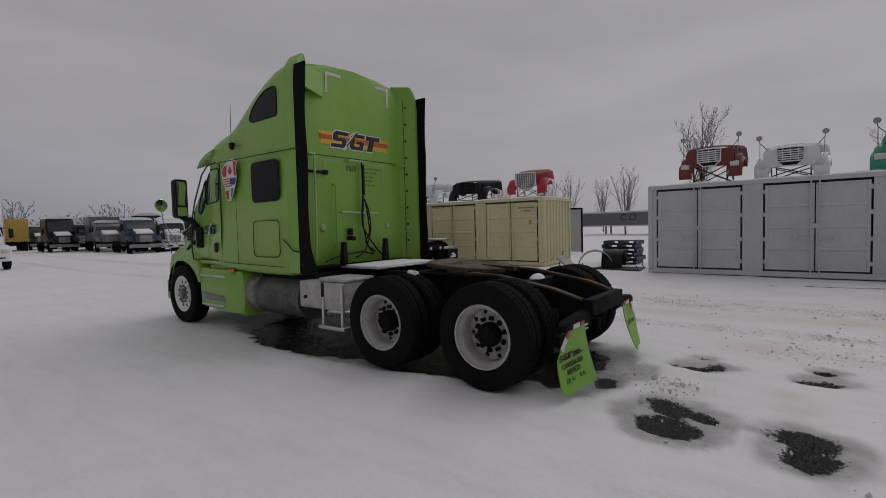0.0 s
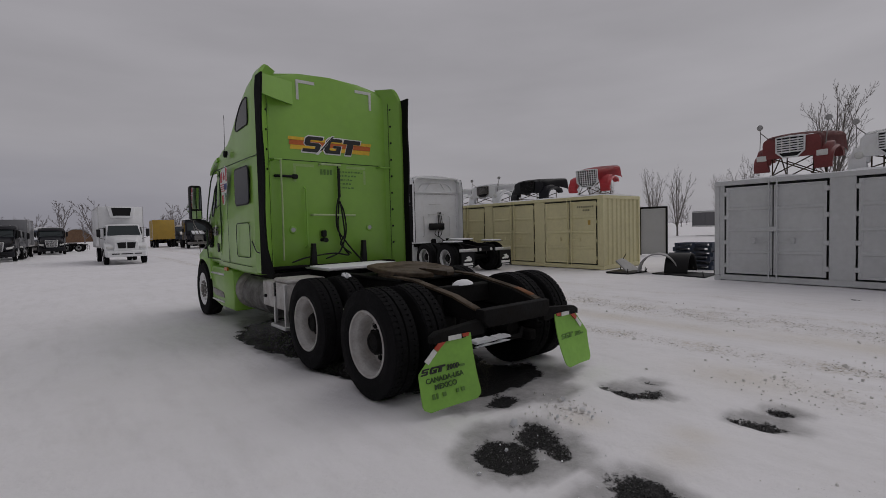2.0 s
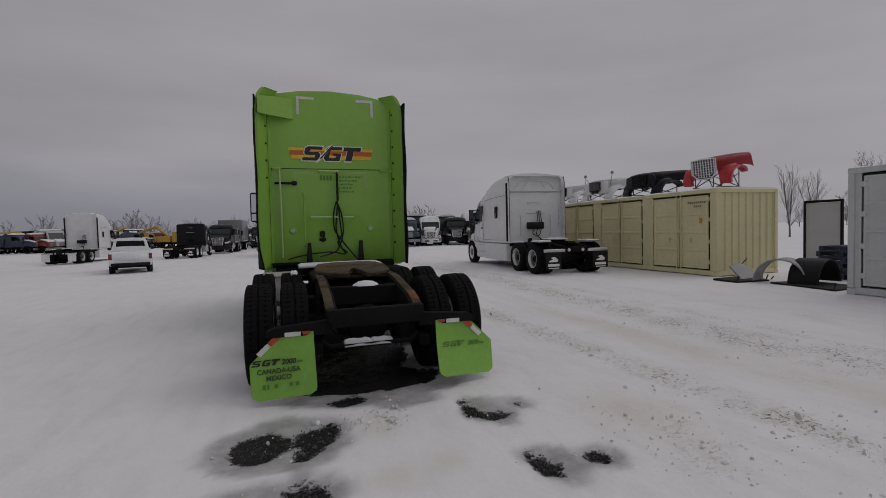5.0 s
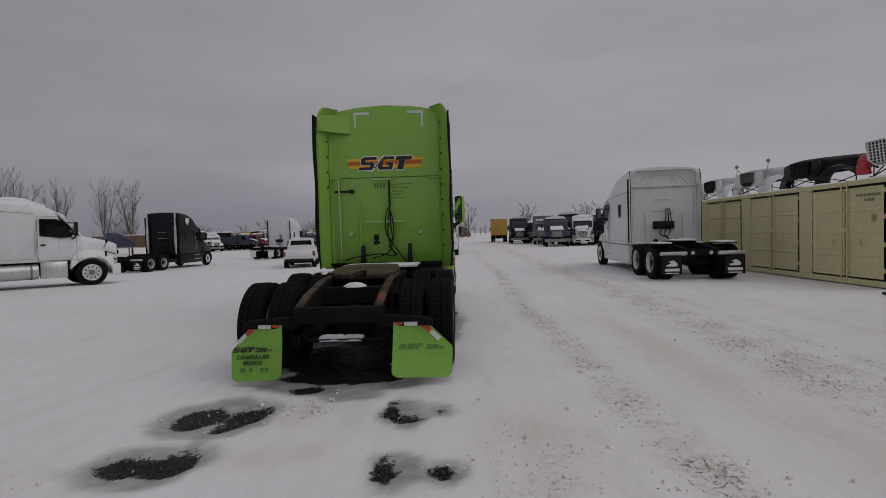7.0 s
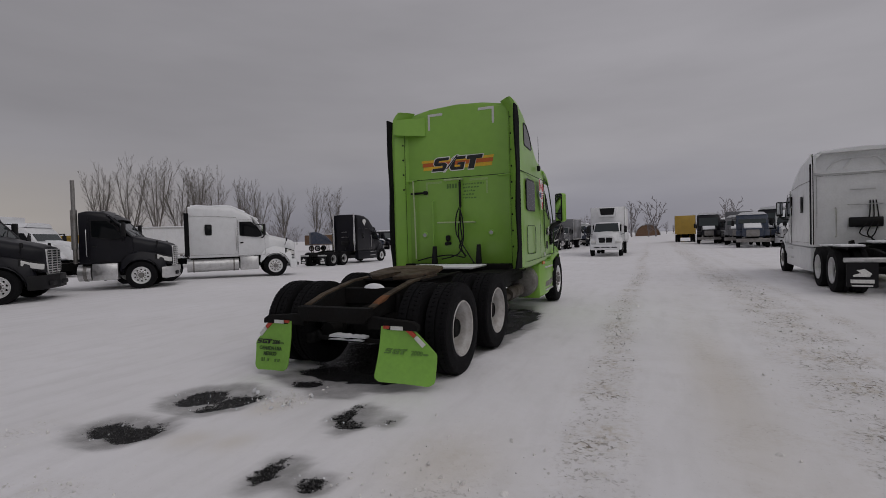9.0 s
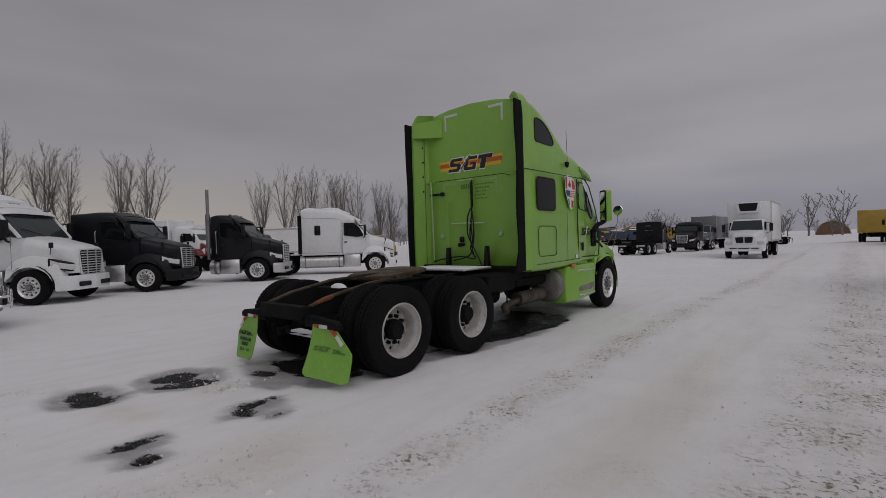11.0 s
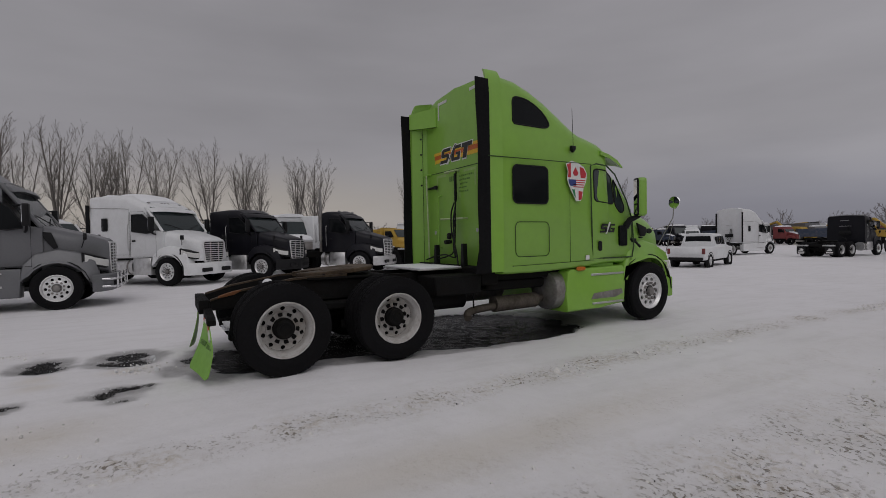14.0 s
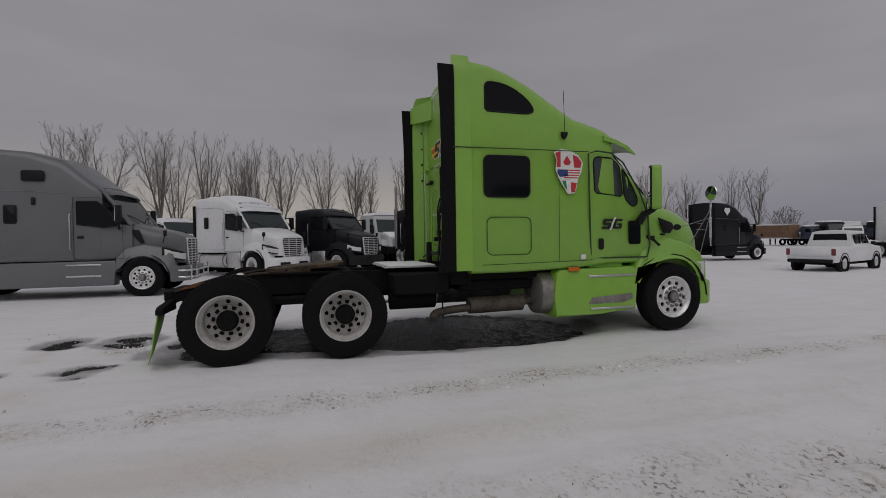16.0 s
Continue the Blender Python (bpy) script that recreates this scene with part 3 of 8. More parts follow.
            tube(bm, [(s * (skin(a, b) + 0.004), a, b) for a, b in poly + poly[:1]], 0.011, 6)
            P("window_seal", bm, "black")

        pane("roof_window", [(3.20, 3.08), (3.50, 3.08), (3.80, 3.08), (3.90, 3.10), (3.93, 3.14), (3.88, 3.22), (3.78, 3.31), (3.62, 3.40), (3.45, 3.455), (3.26, 3.465), (3.20, 3.43), (3.20, 3.26)], "glass")
        # door
        door = [(4.78, 1.12), (4.75, 2.58), (4.88, 2.62), (5.12, 2.60), (5.32, 2.47), (5.60, 2.06), (5.74, 1.74), (5.77, 1.30), (5.73, 1.12)]
        dx = s * 1.178
        line("door_seam", door, x0=s * 1.176, r=0.012)
        pane("door_window", [(4.87, 2.04), (4.86, 2.49), (4.91, 2.55), (5.20, 2.54), (5.32, 2.45), (5.36, 2.00)])
        pane("quarter_window", [(5.39, 1.99), (5.365, 2.42), (5.42, 2.34), (5.555, 2.10), (5.62, 1.96), (5.60, 1.87), (5.50, 1.86)])
        plate("peep_window", rounded(5.43, 5.62, 1.31, 1.65, 0.03), "glass", x0=s * 1.140, th=0.036)
        plate("door_handle", rounded(4.90, 4.98, 1.24, 1.40, 0.03), "black", x0=s * 1.183, th=0.018)
        if s > 0:
            plate("door_sticker", rounded(4.60, 4.68, 1.11, 1.18, 0.005), "logo_white", th=0.004, bev=0)
        plate("marker_lamp", rounded(4.40, 4.58, 0.945, 1.005, 0.028), "amber", x0=s * 1.185, th=0.03)
        # company letters on the door as slanted bars
        for sh in MARK[:2]:
            plate("door_lettering", [(5.135 + s * ((x + 0.175) * 0.52 + 0.15 * (z - 0.115)), 1.535 + 0.60 * z) for x, z in sh], "logo_black", x0=s * 1.174, th=0.014, bev=0)
        plate("door_lettering", [(5.135 - s * 0.055, 1.515), (5.135 - s * 0.03, 1.515), (5.135 + s * 0.06, 1.70), (5.135 + s * 0.035, 1.70)], "logo_white", x0=s * 1.174, th=0.016, bev=0)
        # map sticker in flag colours
        def sticker(poly, material, h):
            poly = [(y + 0.045, z + 0.045) for y, z in poly]
            plate("map_sticker" if h == 0 else "sticker_field", poly, material, th=0.003 + h * 0.002, bev=0)
        sticker([(4.15, 2.53), (4.27, 2.58), (4.40, 2.56), (4.53, 2.50), (4.60, 2.40), (4.58, 2.28), (4.52, 2.18), (4.50, 2.06), (4.46, 1.98), (4.36, 1.97), (4.30, 2.06), (4.22, 2.18), (4.17, 2.30), (4.19, 2.42)], "logo_white", 0)
        sticker([(4.17, 2.52), (4.25, 2.55), (4.25, 2.33), (4.19, 2.33), (4.20, 2.42)], "flag_red", 1)
        sticker([(4.44, 2.50), (4.52, 2.48), (4.58, 2.40), (4.56, 2.33), (4.46, 2.33)], "flag_red", 1)
        sticker([(4.29, 2.40), (4.35, 2.49), (4.41, 2.40), (4.38, 2.36), (4.32, 2.36)], "flag_red", 1)
        sticker([(4.20, 2.30), (4.36, 2.30), (4.36, 2.21), (4.24, 2.20), (4.20, 2.25)], "flag_blue", 1)
        for k in range(4):
            sticker([(4.36 - 0.06 * (k > 1), 2.30 - k * 0.034), (4.56 - k * 0.012, 2.30 - k * 0.034), (4.555 - k * 0.012, 2.285 - k * 0.034), (4.36 - 0.06 * (k > 1), 2.285 - k * 0.034)], "flag_red", 1)
        sticker([(4.27, 2.15), (4.33, 2.15), (4.35, 2.02), (4.31, 2.06)], "flag_green", 1)
        sticker([(4.41, 2.13), (4.50, 2.12), (4.47, 2.00), (4.41, 1.99)], "flag_red", 1)
        # mirror
        bm = B()
        prism(bm, rounded(s * 1.36 - 0.10, s * 1.36 + 0.10, 1.80, 2.42, 0.05), "y", 5.66, 5.80, 0.03)
        mir = P("mirror", bm, "green" if s > 0 else "black", "lime-green painted mirror shell" if s > 0 else "black mirror shell")
        bm = B()
        prism(bm, rounded(s * 1.36 - 0.095, s * 1.36 + 0.095, 1.805, 2.415, 0.045), "y", 5.645, 5.665, 0.004)
        part("mirror_rim", bm, "black", mir)
        bm = B()
        box(bm, s * 1.36 - 0.075, s * 1.36 + 0.075, 5.638, 5.644, 2.00, 2.38)
        box(bm, s * 1.36 - 0.075, s * 1.36 + 0.075, 5.638, 5.644, 1.83, 1.97)
        part("mirror_glass", bm, "mirror", mir)
        if s > 0:
            # turned in towards the driver
            swing = Matrix.Translation((1.36, 5.73, 0)) @ Matrix.Rotation(radians(-32), 4, "Z") @ Matrix.Translation((-1.36, -5.73, 0))
            for ob in (mir, *mir.children):
                ob.data.transform(swing)
        bm = B()
        tube(bm, [(s * 1.13, 5.62, 1.62), (s * 1.20, 5.66, 1.74), (s * 1.33, 5.72, 1.80), (s * 1.36, 5.73, 1.84)], [0.06, 0.05, 0.035, 0.04], 8)
        P("mirror_arm", bm, "black")
        # round hood mirror on its tripod
        bm = B()
        tube(bm, [(s * 0.98, 6.62, 1.30), (s * 1.16, 6.80, 1.78), (s * 1.17, 6.82, 1.98)], 0.008, 6)
        tube(bm, [(s * 1.04, 6.72, 1.05), (s * 1.17, 6.80, 1.72)], 0.006, 6)
        tube(bm, [(s * 0.92, 6.35, 1.52), (s * 1.15, 6.79, 1.68)], 0.005, 6)
        hm = P("hood_mirror", bm, "steel")
        bm = B()
        lathe(bm, [(0.001, -0.01), (0.105, 0.0), (0.115, 0.012), (0.10, 0.035), (0.05, 0.05), (0.001, 0.052)], 24, Matrix.Translation((s * 1.17, 6.82, 2.06)) @ Matrix.Rotation(radians(90), 4, "Z"))
        part("round_mirror", bm, "mirror", hm)
        # antenna on its foot
        bm = B()
        prism(bm, [(4.33, 2.86), (4.42, 2.86), (4.41, 2.80), (4.375, 2.76), (4.34, 2.80)], "x", s * 1.14, s * 1.20, 0.01)
        ant = P("antenna_foot", bm, "black")
        bm = B()
        tube(bm, [(s * 1.175, 4.38, 2.85), (s * 1.17, 4.365, 3.42)], 0.004, 5)
        part("antenna", bm, "frame", ant)

        # trailing edge panels behind the sleeper, with rubber lip
        bm = B()
        ring = []
        for z in list(np.linspace(1.0, 3.45, 12)) + [3.52, 3.58, 3.63, 3.67, 3.695, 3.71]:
            top = max(0.0, (z - 3.50) / 0.23)
            side = 1.19 - 0.02 * max(0.0, (z - 2.6) / 0.9)
            ox = side - 0.19 + 0.19 * math.sqrt(max(0.0, 1 - top * top))
            inn = 0.93 - 0.13 * top ** 2
            tail = 2.735 + 0.05 * top ** 2
            ring.append([(s * inn, 3.0, z), (s * (inn + 0.02), 2.97, z), (s * (ox - 0.045), tail + 0.01, z), (s * ox, tail, z), (s * ox, 2.86, z), (s * ox, 3.0, z)])
        loft(bm, ring)
        P("side_extender", bm, "green", angle=25)
        bm = B()
        ring = []
        for z in np.linspace(0.99, 3.58, 16):
            wob = 0.010 * math.sin(z * 5 + s)
            back_ = 2.585 - 0.05 * max(0, (z - 3.0)) - (0.05 * (1.35 - z) / 0.35 if z < 1.35 else 0)
            tuck = (0.06 if s < 0 else 0.02) * max(0, 1.3 - z) / 0.3
            top = max(0.0, (z - 3.40) / 0.37)
            ring.append([(s * (1.165 + wob - tuck), back_, z), (s * (1.19 + wob - tuck), back_, z), (s * (1.202 - 0.10 * top ** 2.2), 2.77, z), (s * (1.175 - 0.10 * top ** 2.2), 2.77, z)])
        loft(bm, ring)
        P("rubber_lip", bm, "rubber")
        for z in np.linspace(1.35, 3.5, 9):
            if s < 0 and z < 2.4:
                continue
            bm = B()
            lathe(bm, [(0.001, 0.014), (0.014, 0.012), (0.019, -0.002)], 8, Matrix.Translation((s * 1.03, 2.873, z)) @ Matrix.Rotation(radians(-90 - s * 48), 4, "Z"))
            P("rivet", bm, "black")
        bm = B()
        tube(bm, [(s * 1.0, 2.89, 1.05), (s * 1.0, 2.89, 3.6)], 0.004, 4)
        P("extender_seam", bm, "seam")
        if s < 0:
            bm = B()
            loft(bm, [[(x, y, za), (x, y + 0.022, za), (x, y + 0.022, zb), (x, y, zb)] for x, y, za, zb in ((-1.13, 2.70, 3.40, 3.66), (-0.88, 2.81, 3.38, 3.68), (-0.60, 2.94, 3.37, 3.69))])
            P("gusset", bm, "green")

        # fairing over tank and steps
        bm = B()
        prism(bm, [(4.24, 0.30), (4.20, 0.60), (4.24, 0.92), (4.30, 0.97), (5.50, 0.99), (5.58, 0.90), (5.54, 0.36), (4.95, 0.32)], "x", s * 0.72, s * 1.175, 0.035, seg=2)
        fa = P("step_fairing", bm, "green")
        bm = B()
        box(bm, s * 1.13, s * 1.19, 4.74, 5.52, 0.845, 0.88, 0.008)
        box(bm, s * 1.0, s * 1.17, 4.78, 5.48, 0.885, 0.90)
        part("upper_step", bm, "alu", fa)
        bm = B()
        prism(bm, [(4.74, 0.47), (4.80, 0.56), (5.46, 0.60), (5.48, 0.52), (5.30, 0.47)], "x", s * 1.165, s * 1.185, 0.004)
        part("step_recess", bm, "steel", fa)
        bm = B()
        box(bm, s * 1.12, s * 1.20, 4.76, 5.48, 0.385, 0.415, 0.006)
        part("lower_step", bm, "alu", fa)
        bm = B()
        box(bm, s * 0.98, s * 1.10, 4.80, 5.36, 0.97, 1.05, 0.02)
        part("battery_cover", bm, "green", fa)
        # tank or silencer ahead of it
        bm = B()
        lathe(bm, [(0.001, 0.0), (0.25, 0.0), (0.30, 0.03), (0.31, 0.08), (0.31, 0.3), (0.001, 0.3)], 28, Matrix.Translation((s * 0.84, 4.02, 0.64)) @ Matrix.Rotation(radians(90), 4, "Z"))
        P("tank_end", bm, "steel")

    # roof detail: front spoiler seam and rear panel
    bm = B()
    prism(bm, [(-1.08, 1.02), (1.08, 1.02), (1.08, 3.3), (1.02, 3.67), (0.6, 3.81), (0, 3.855), (-0.6, 3.81), (-1.02, 3.67), (-1.08, 3.3)], "y", 2.96, 3.01, 0.01)
    back = P("back_panel", bm, "green")
    by = 2.957

    def bplate(name, poly, material, th=0.004, y0=by, bev=0.0, label=""):
        bm = B()
        prism(bm, poly, "y", y0 - th, y0, bev, seg=1)
        return part(name, bm, material, back, label)

    bm = B()
    tube(bm, [(-1.0, by, 2.585), (1.0, by, 2.585)], 0.006, 5)
    part("panel_seam", bm, "seam", back)
    # stripes and slanted letter shapes of the company mark
    for s in (-1, 1):
        for k, (m_, z0, z1) in enumerate((("logo_yellow", 2.880, 2.925), ("logo_orange", 2.810, 2.877), ("logo_yellow", 2.745, 2.807))):
            a, b = (0.0, 0.69 - 0.015 * k)
            bplate("mark_stripe", [(s * a, z0), (s * b, z0), (s * b + 0.01, z1), (s * a + 0.01, z1)], m_)
    def slant(pts, m_, th):
        bplate("mark_letter", [(x + (z - 2.72) * 0.28, z) for x, z in pts], m_, th)
    z0 = 2.72
    # each dark shape has a thin white rim; a white slash runs between the first two
    for sh in MARK:
        mx, mz = sum(p[0] for p in sh) / len(sh), sum(p[1] for p in sh) / len(sh)
        slant([(mx + (x - mx) * 1.10, z0 + mz + (z - mz) * 1.14) for x, z in sh], "logo_white", 0.006)
        slant([(x, z0 + z) for x, z in sh], "logo_black", 0.009)
    bplate("mark_slash", [(-0.27, 2.69), (-0.22, 2.69), (0.05, 2.985), (0.0, 2.985)], "logo_white", 0.012)
    bplate("mark_slash", [(-0.20, 2.75), (-0.17, 2.75), (0.04, 2.975), (0.01, 2.975)], "logo_black", 0.013)
    for poly in ([(-0.62, 2.50), (-0.30, 2.50), (-0.30, 2.54), (-0.62, 2.54)], [(-0.62, 2.28), (-0.58, 2.28), (-0.58, 2.50), (-0.62, 2.50)], [(0.24, 2.51), (0.58, 2.51), (0.58, 2.55), (0.24, 2.55)], [(0.54, 2.28), (0.58, 2.28), (0.58, 2.50), (0.54, 2.50)]):
        bplate("tape_ghost", poly, "ghost", 0.0015)
    # tape marks, faint print, number bars
    for s in (-1, 1):
        xa = -0.54 if s < 0 else 0.72
        bplate("tape_mark", [(xa - 0.02 * s - 0.02, 3.46), (xa - 0.02 * s + 0.02, 3.46), (xa - 0.02 * s + 0.02, 3.745), (xa - 0.02 * s - 0.02, 3.745)], "white_tape", 0.003)
        xb = xa - 0.02 * s
        lo, hi = (xb + 0.02, xb + 0.27) if s < 0 else (xb - 0.27, xb - 0.02)
        bplate("tape_mark", [(lo, 3.70), (hi, 3.70), (hi, 3.745), (lo, 3.745)], "white_tape", 0.003)
    for k in range(4):
        bplate("number_bar", [(-0.20 + k * 0.052, 2.40), (-0.165 + k * 0.052, 2.40), (-0.165 + k * 0.052, 2.48), (-0.20 + k * 0.052, 2.48)], "print", 0.002)
    pr = random.Random(3)
    for k, w in enumerate((0.42, 0.28, 0.22, 0.18, 0.24)):
        q = 0.10 + pr.uniform(0, 0.03)
        while q < 0.10 + w:
            d = pr.uniform(0.012, 0.045)
            zc = 2.445 - k * 0.06 + pr.uniform(-0.004, 0.004)
            bplate("faint_print", [(q, zc), (q + d, zc), (q + d + 0.004, zc + pr.uniform(0.016, 0.03)), (q + 0.004, zc + 0.024)], "print", 0.002)
            q += d + pr.uniform(0.008, 0.022)
    # grab bars, latch, vents, socket
    for pts, r, mm in (([(-0.82, by, 2.58), (-0.82, 2.88, 2.575), (-0.93, 2.86, 2.57), (-0.95, by, 2.56)], 0.016, "green"), ([(-0.84, 2.87, 2.57), (-0.83, 2.88, 2.0), (-0.83, 2.90, 1.15)], 0.014, "pale_green"), ([(-0.47, by, 2.20), (-0.47, 2.89, 2.17), (-0.47, 2.89, 1.35), (-0.47, by, 1.32)], 0.013, "green"),
                       ([(-0.37, by, 1.80), (-0.37, 2.88, 1.80), (0.33, 2.88, 1.79), (0.33, by, 1.79)], 0.015, "pale_green"), ([(-0.22, by, 2.545), (-0.22, 2.88, 2.545), (0.10, 2.88, 2.545), (0.10, by, 2.545)], 0.016, "pale_green"), ([(0.80, by, 2.56), (0.80, 2.87, 2.56), (1.0, 2.86, 2.555), (1.02, 2.92, 2.555)], 0.016, "green")):
        bm = B()
        tube(bm, pts, r, 8)
        part("grab_bar", bm, mm, back, "lime-green painted grab bar")
    bm = B()
    box(bm, -0.92, -0.60, by - 0.05, by - 0.005, 2.33, 2.365, 0.01)
    box(bm, -0.66, -0.57, by - 0.06, by - 0.005, 2.315, 2.38, 0.015)
    part("hose_bracket", bm, "black", back)
    for x, z in ((-0.66, 1.585), (0.62, 1.60)):
        bm = B()
        lathe(bm, [(0.001, 0.018), (0.045, 0.016), (0.06, 0.0)], 20, Matrix.Translation((x, by, z)) @ Matrix.Rotation(radians(-90), 4, "Z"))
        part("round_vent", bm, "green", back)
        bm = B()
        lathe(bm, [(0.001, 0.022), (0.032, 0.020), (0.036, 0.012)], 16, Matrix.Translation((x, by, z)) @ Matrix.Rotation(radians(-90), 4, "Z"))
        part("vent_grid", bm, "lgrey_paint", back)
    bm = B()
    box(bm, -0.245, -0.135, by - 0.05, by, 1.40, 1.45, 0.01)
    box(bm, -0.23, -0.15, by - 0.06, by, 1.47, 1.57, 0.015)
    cyl(bm, (-0.19, by - 0.02, 1.43), (-0.19, by - 0.11, 1.42), 0.035, n=12)
    part("cable_socket", bm, "black", back)
    # air lines in loops
    for k, pts in enumerate(([(0.07, 2.92, 2.54), (0.075, 2.90, 2.2), (0.06, 2.90, 1.95), (0.03, 2.88, 1.6), (0.10, 2.86, 1.30), (0.16, 2.82, 1.18), (-0.1, 2.8, 1.22), (-0.5, 2.82, 1.18), (-0.75, 2.8, 1.12)],
                             [(0.06, 2.90, 2.02), (0.12, 2.86, 1.85), (0.14, 2.84, 1.55), (0.06, 2.86, 1.28), (-0.05, 2.82, 1.2), (-0.25, 2.75, 1.15)],
                             [(0.05, 2.89, 2.05), (0.0, 2.86, 1.88), (0.0, 2.86, 1.6), (0.12, 2.84, 1.4), (0.25, 2.8, 1.22), (0.36, 2.75, 1.08)],
                             [(0.08, 2.89, 2.0), (0.09, 2.84, 1.75), (0.11, 2.84, 1.5), (0.05, 2.86, 1.35), (0.2, 2.8, 1.2)])):
        bm = B()
        tube(bm, smooth_curve(pts, 7), 0.012, 6)
        P("air_line", bm, "black")
    bm = B()
    box(bm, 0.055, 0.09, 2.88, 2.92, 2.06, 2.50, 0.005)
    P("hose_spring", bm, "black")
    for x, z0_, z1_ in ((-0.42, 1.05, 1.38), (0.42, 1.05, 1.40)):
        bm = B()
        prism(bm, [(x - 0.05, z0_), (x + 0.05, z0_), (x + 0.035, z1_), (x - 0.02, z1_)], "y", 2.78, 2.86, 0.01)
        P("sleeper_mount", bm, "black")
    bm = B()
    box(bm, -1.02, 1.02, 2.92, 3.1, 0.99, 1.06, 0.01)
    box(bm, -1.0, -0.5, 2.78, 2.9, 1.03, 1.07, 0.01)
    box(bm, -0.95, 0.95, 2.8, 5.4, 0.86, 0.98)
    P("cab_underframe", bm, "frame")

    # chassis
    for s in (-1, 1):
        bm = B()
        prism(bm, [(-0.70, 0.69), (-0.70, 0.805), (-0.38, 0.895), (0.25, 1.0), (6.6, 1.0), (6.6, 0.76), (0.0, 0.72)], "x", s * 0.36, s * 0.45, 0.008, seg=1)
        P("frame_rail", bm, "frame")
        bm = B()
        prism(bm, [(-0.69, 0.80), (-0.69, 0.822), (-0.38, 0.912), (0.25, 1.018), (0.95, 1.045), (0.95, 1.01), (0.25, 0.995), (-0.38, 0.89)], "x", s * 0.385, s * 0.468, 0.005, seg=1)
        P("ramp_rail", bm, "rust")
        # drive wheels
        for y in (0.0, 1.35):
            wheel(root, s * 1.075, y)
            inner_wheel(root, s * 0.735, y)
            bm = B()
            cyl(bm, (s * 0.55, y, 0.56), (s * 0.55, y, 0.86), 0.11, n=14)
            P("air_bag", bm, "rubber")
            bm = B()
            lathe(bm, [(0.001, 0.0), (0.205, 0.0), (0.21, 0.02), (0.21, 0.2), (0.001, 0.2)], 24, Matrix.Translation((s * 0.6, y, 0.505)))
            P("brake_drum", bm, "frame")
        wheel(root, s * 1.06, 6.20, 0.505, steer=True)
        bm = B()
        box(bm, s * 0.38, s * 0.62, -0.35, 1.75, 0.60, 0.70, 0.02)
        P("suspension_beam", bm, "frame")
        # mud flap on its arm
        bm = B()
        prism(bm, [(s * 0.42, 0.595), (s * 0.42, 0.73), (s * 0.94, 0.69), (s * 1.0, 0.655), (s * 1.0, 0.60), (s * 0.92, 0.605)], "y", -0.765, -0.68, 0.01)
        arm = P("flap_arm", bm, "frame")
        bm = B()
        tall = 0.565 if s < 0 else 0.55
        bow, twist = (0.085, 0.12) if s < 0 else (0.115, 0.17)
        ring = []
        for k in range(21):
            f = k / 20
            x_in = 0.588 - 0.015 * f
            x_out = (1.145 if s < 0 else 1.20) - (0.265 * (1 - f / 0.46) if f < 0.46 else 0.02 * (f - 0.46))
            if f > 0.88:
                rr = 0.06 * (1 - math.sqrt(max(0.0, 1 - ((f - 0.88) / 0.12) ** 2)))
                x_in += rr
                x_out -= rr
            z, xm = 0.64 - tall * f, (x_in + x_out) / 2
            ring.append([(s * x_in, 0.0, z), (s * xm, 0.012, z), (s * x_out, 0.0, z), (s * x_out, 0.010, z), (s * xm, 0.022, z), (s * x_in, 0.010, z)])
        loft(bm, ring)
        flap = P("mud_flap", bm, "green_flap", "lime-green curled mud flap with faded print")
        for mm_, poly in (("white_tape", [(0.70, 0.645), (0.84, 0.645), (0.84, 0.605), (0.70, 0.605)]), ("red_lens", [(0.61, 0.645), (0.69, 0.645), (0.68, 0.615), (0.62, 0.615)]), ("red_lens", [(0.85, 0.645), (0.905, 0.64), (0.985, 0.565), (0.955, 0.535), (0.86, 0.61)]), ("white_tape", [(0.99, 0.56), (1.085, 0.475), (1.05, 0.445), (0.96, 0.53)])):
            bm = B()
            prism(bm, [(s * a_, b_) for a_, b_ in poly], "y", -0.008, 0.002)
            part("reflector", bm, mm_, flap)
        # the company mark in small, then rows of print; the other flap keeps only a ghost of them
        ink = "logo_black" if s < 0 else "print"
        for sh in MARK:
            bm = B()
            prism(bm, [(s * 0.885 - 0.125 + 0.25 * x + 0.08 * z, 0.365 + 0.22 * z) for x, z in sh], "y", -0.002, 0.009)
            part("flap_print", bm, ink, flap)
        rows = [("2000", 0.062, 0.085, 0.365, ink)] + ([("CANADA-USA", 0.058, 0.0, 0.295, "ink"), ("MEXICO", 0.058, 0.0, 0.235, "ink")] if s < 0 else [])
        for txt, size, dx, zc, mm_ in rows:
            cu = bpy.data.curves.new("flap_lettering", "FONT")
            cu.body, cu.size, cu.extrude, cu.offset, cu.shear, cu.align_x = txt, size, 0.002, 0.0012, 0.2 if txt == "2000" else 0.0, "CENTER"
            tmp = bpy.data.objects.new("lettering", cu)
            me = bpy.data.meshes.new_from_object(tmp)
            bpy.data.objects.remove(tmp)
            bpy.data.curves.remove(cu)
            me.transform(Matrix.Translation((s * 0.90 + dx, 0.001, zc)) @ Matrix.Rotation(radians(90), 4, "X"))
            me.materials.clear()
            me.materials.append(M[mm_])
            part("flap_lettering", me, None, flap)
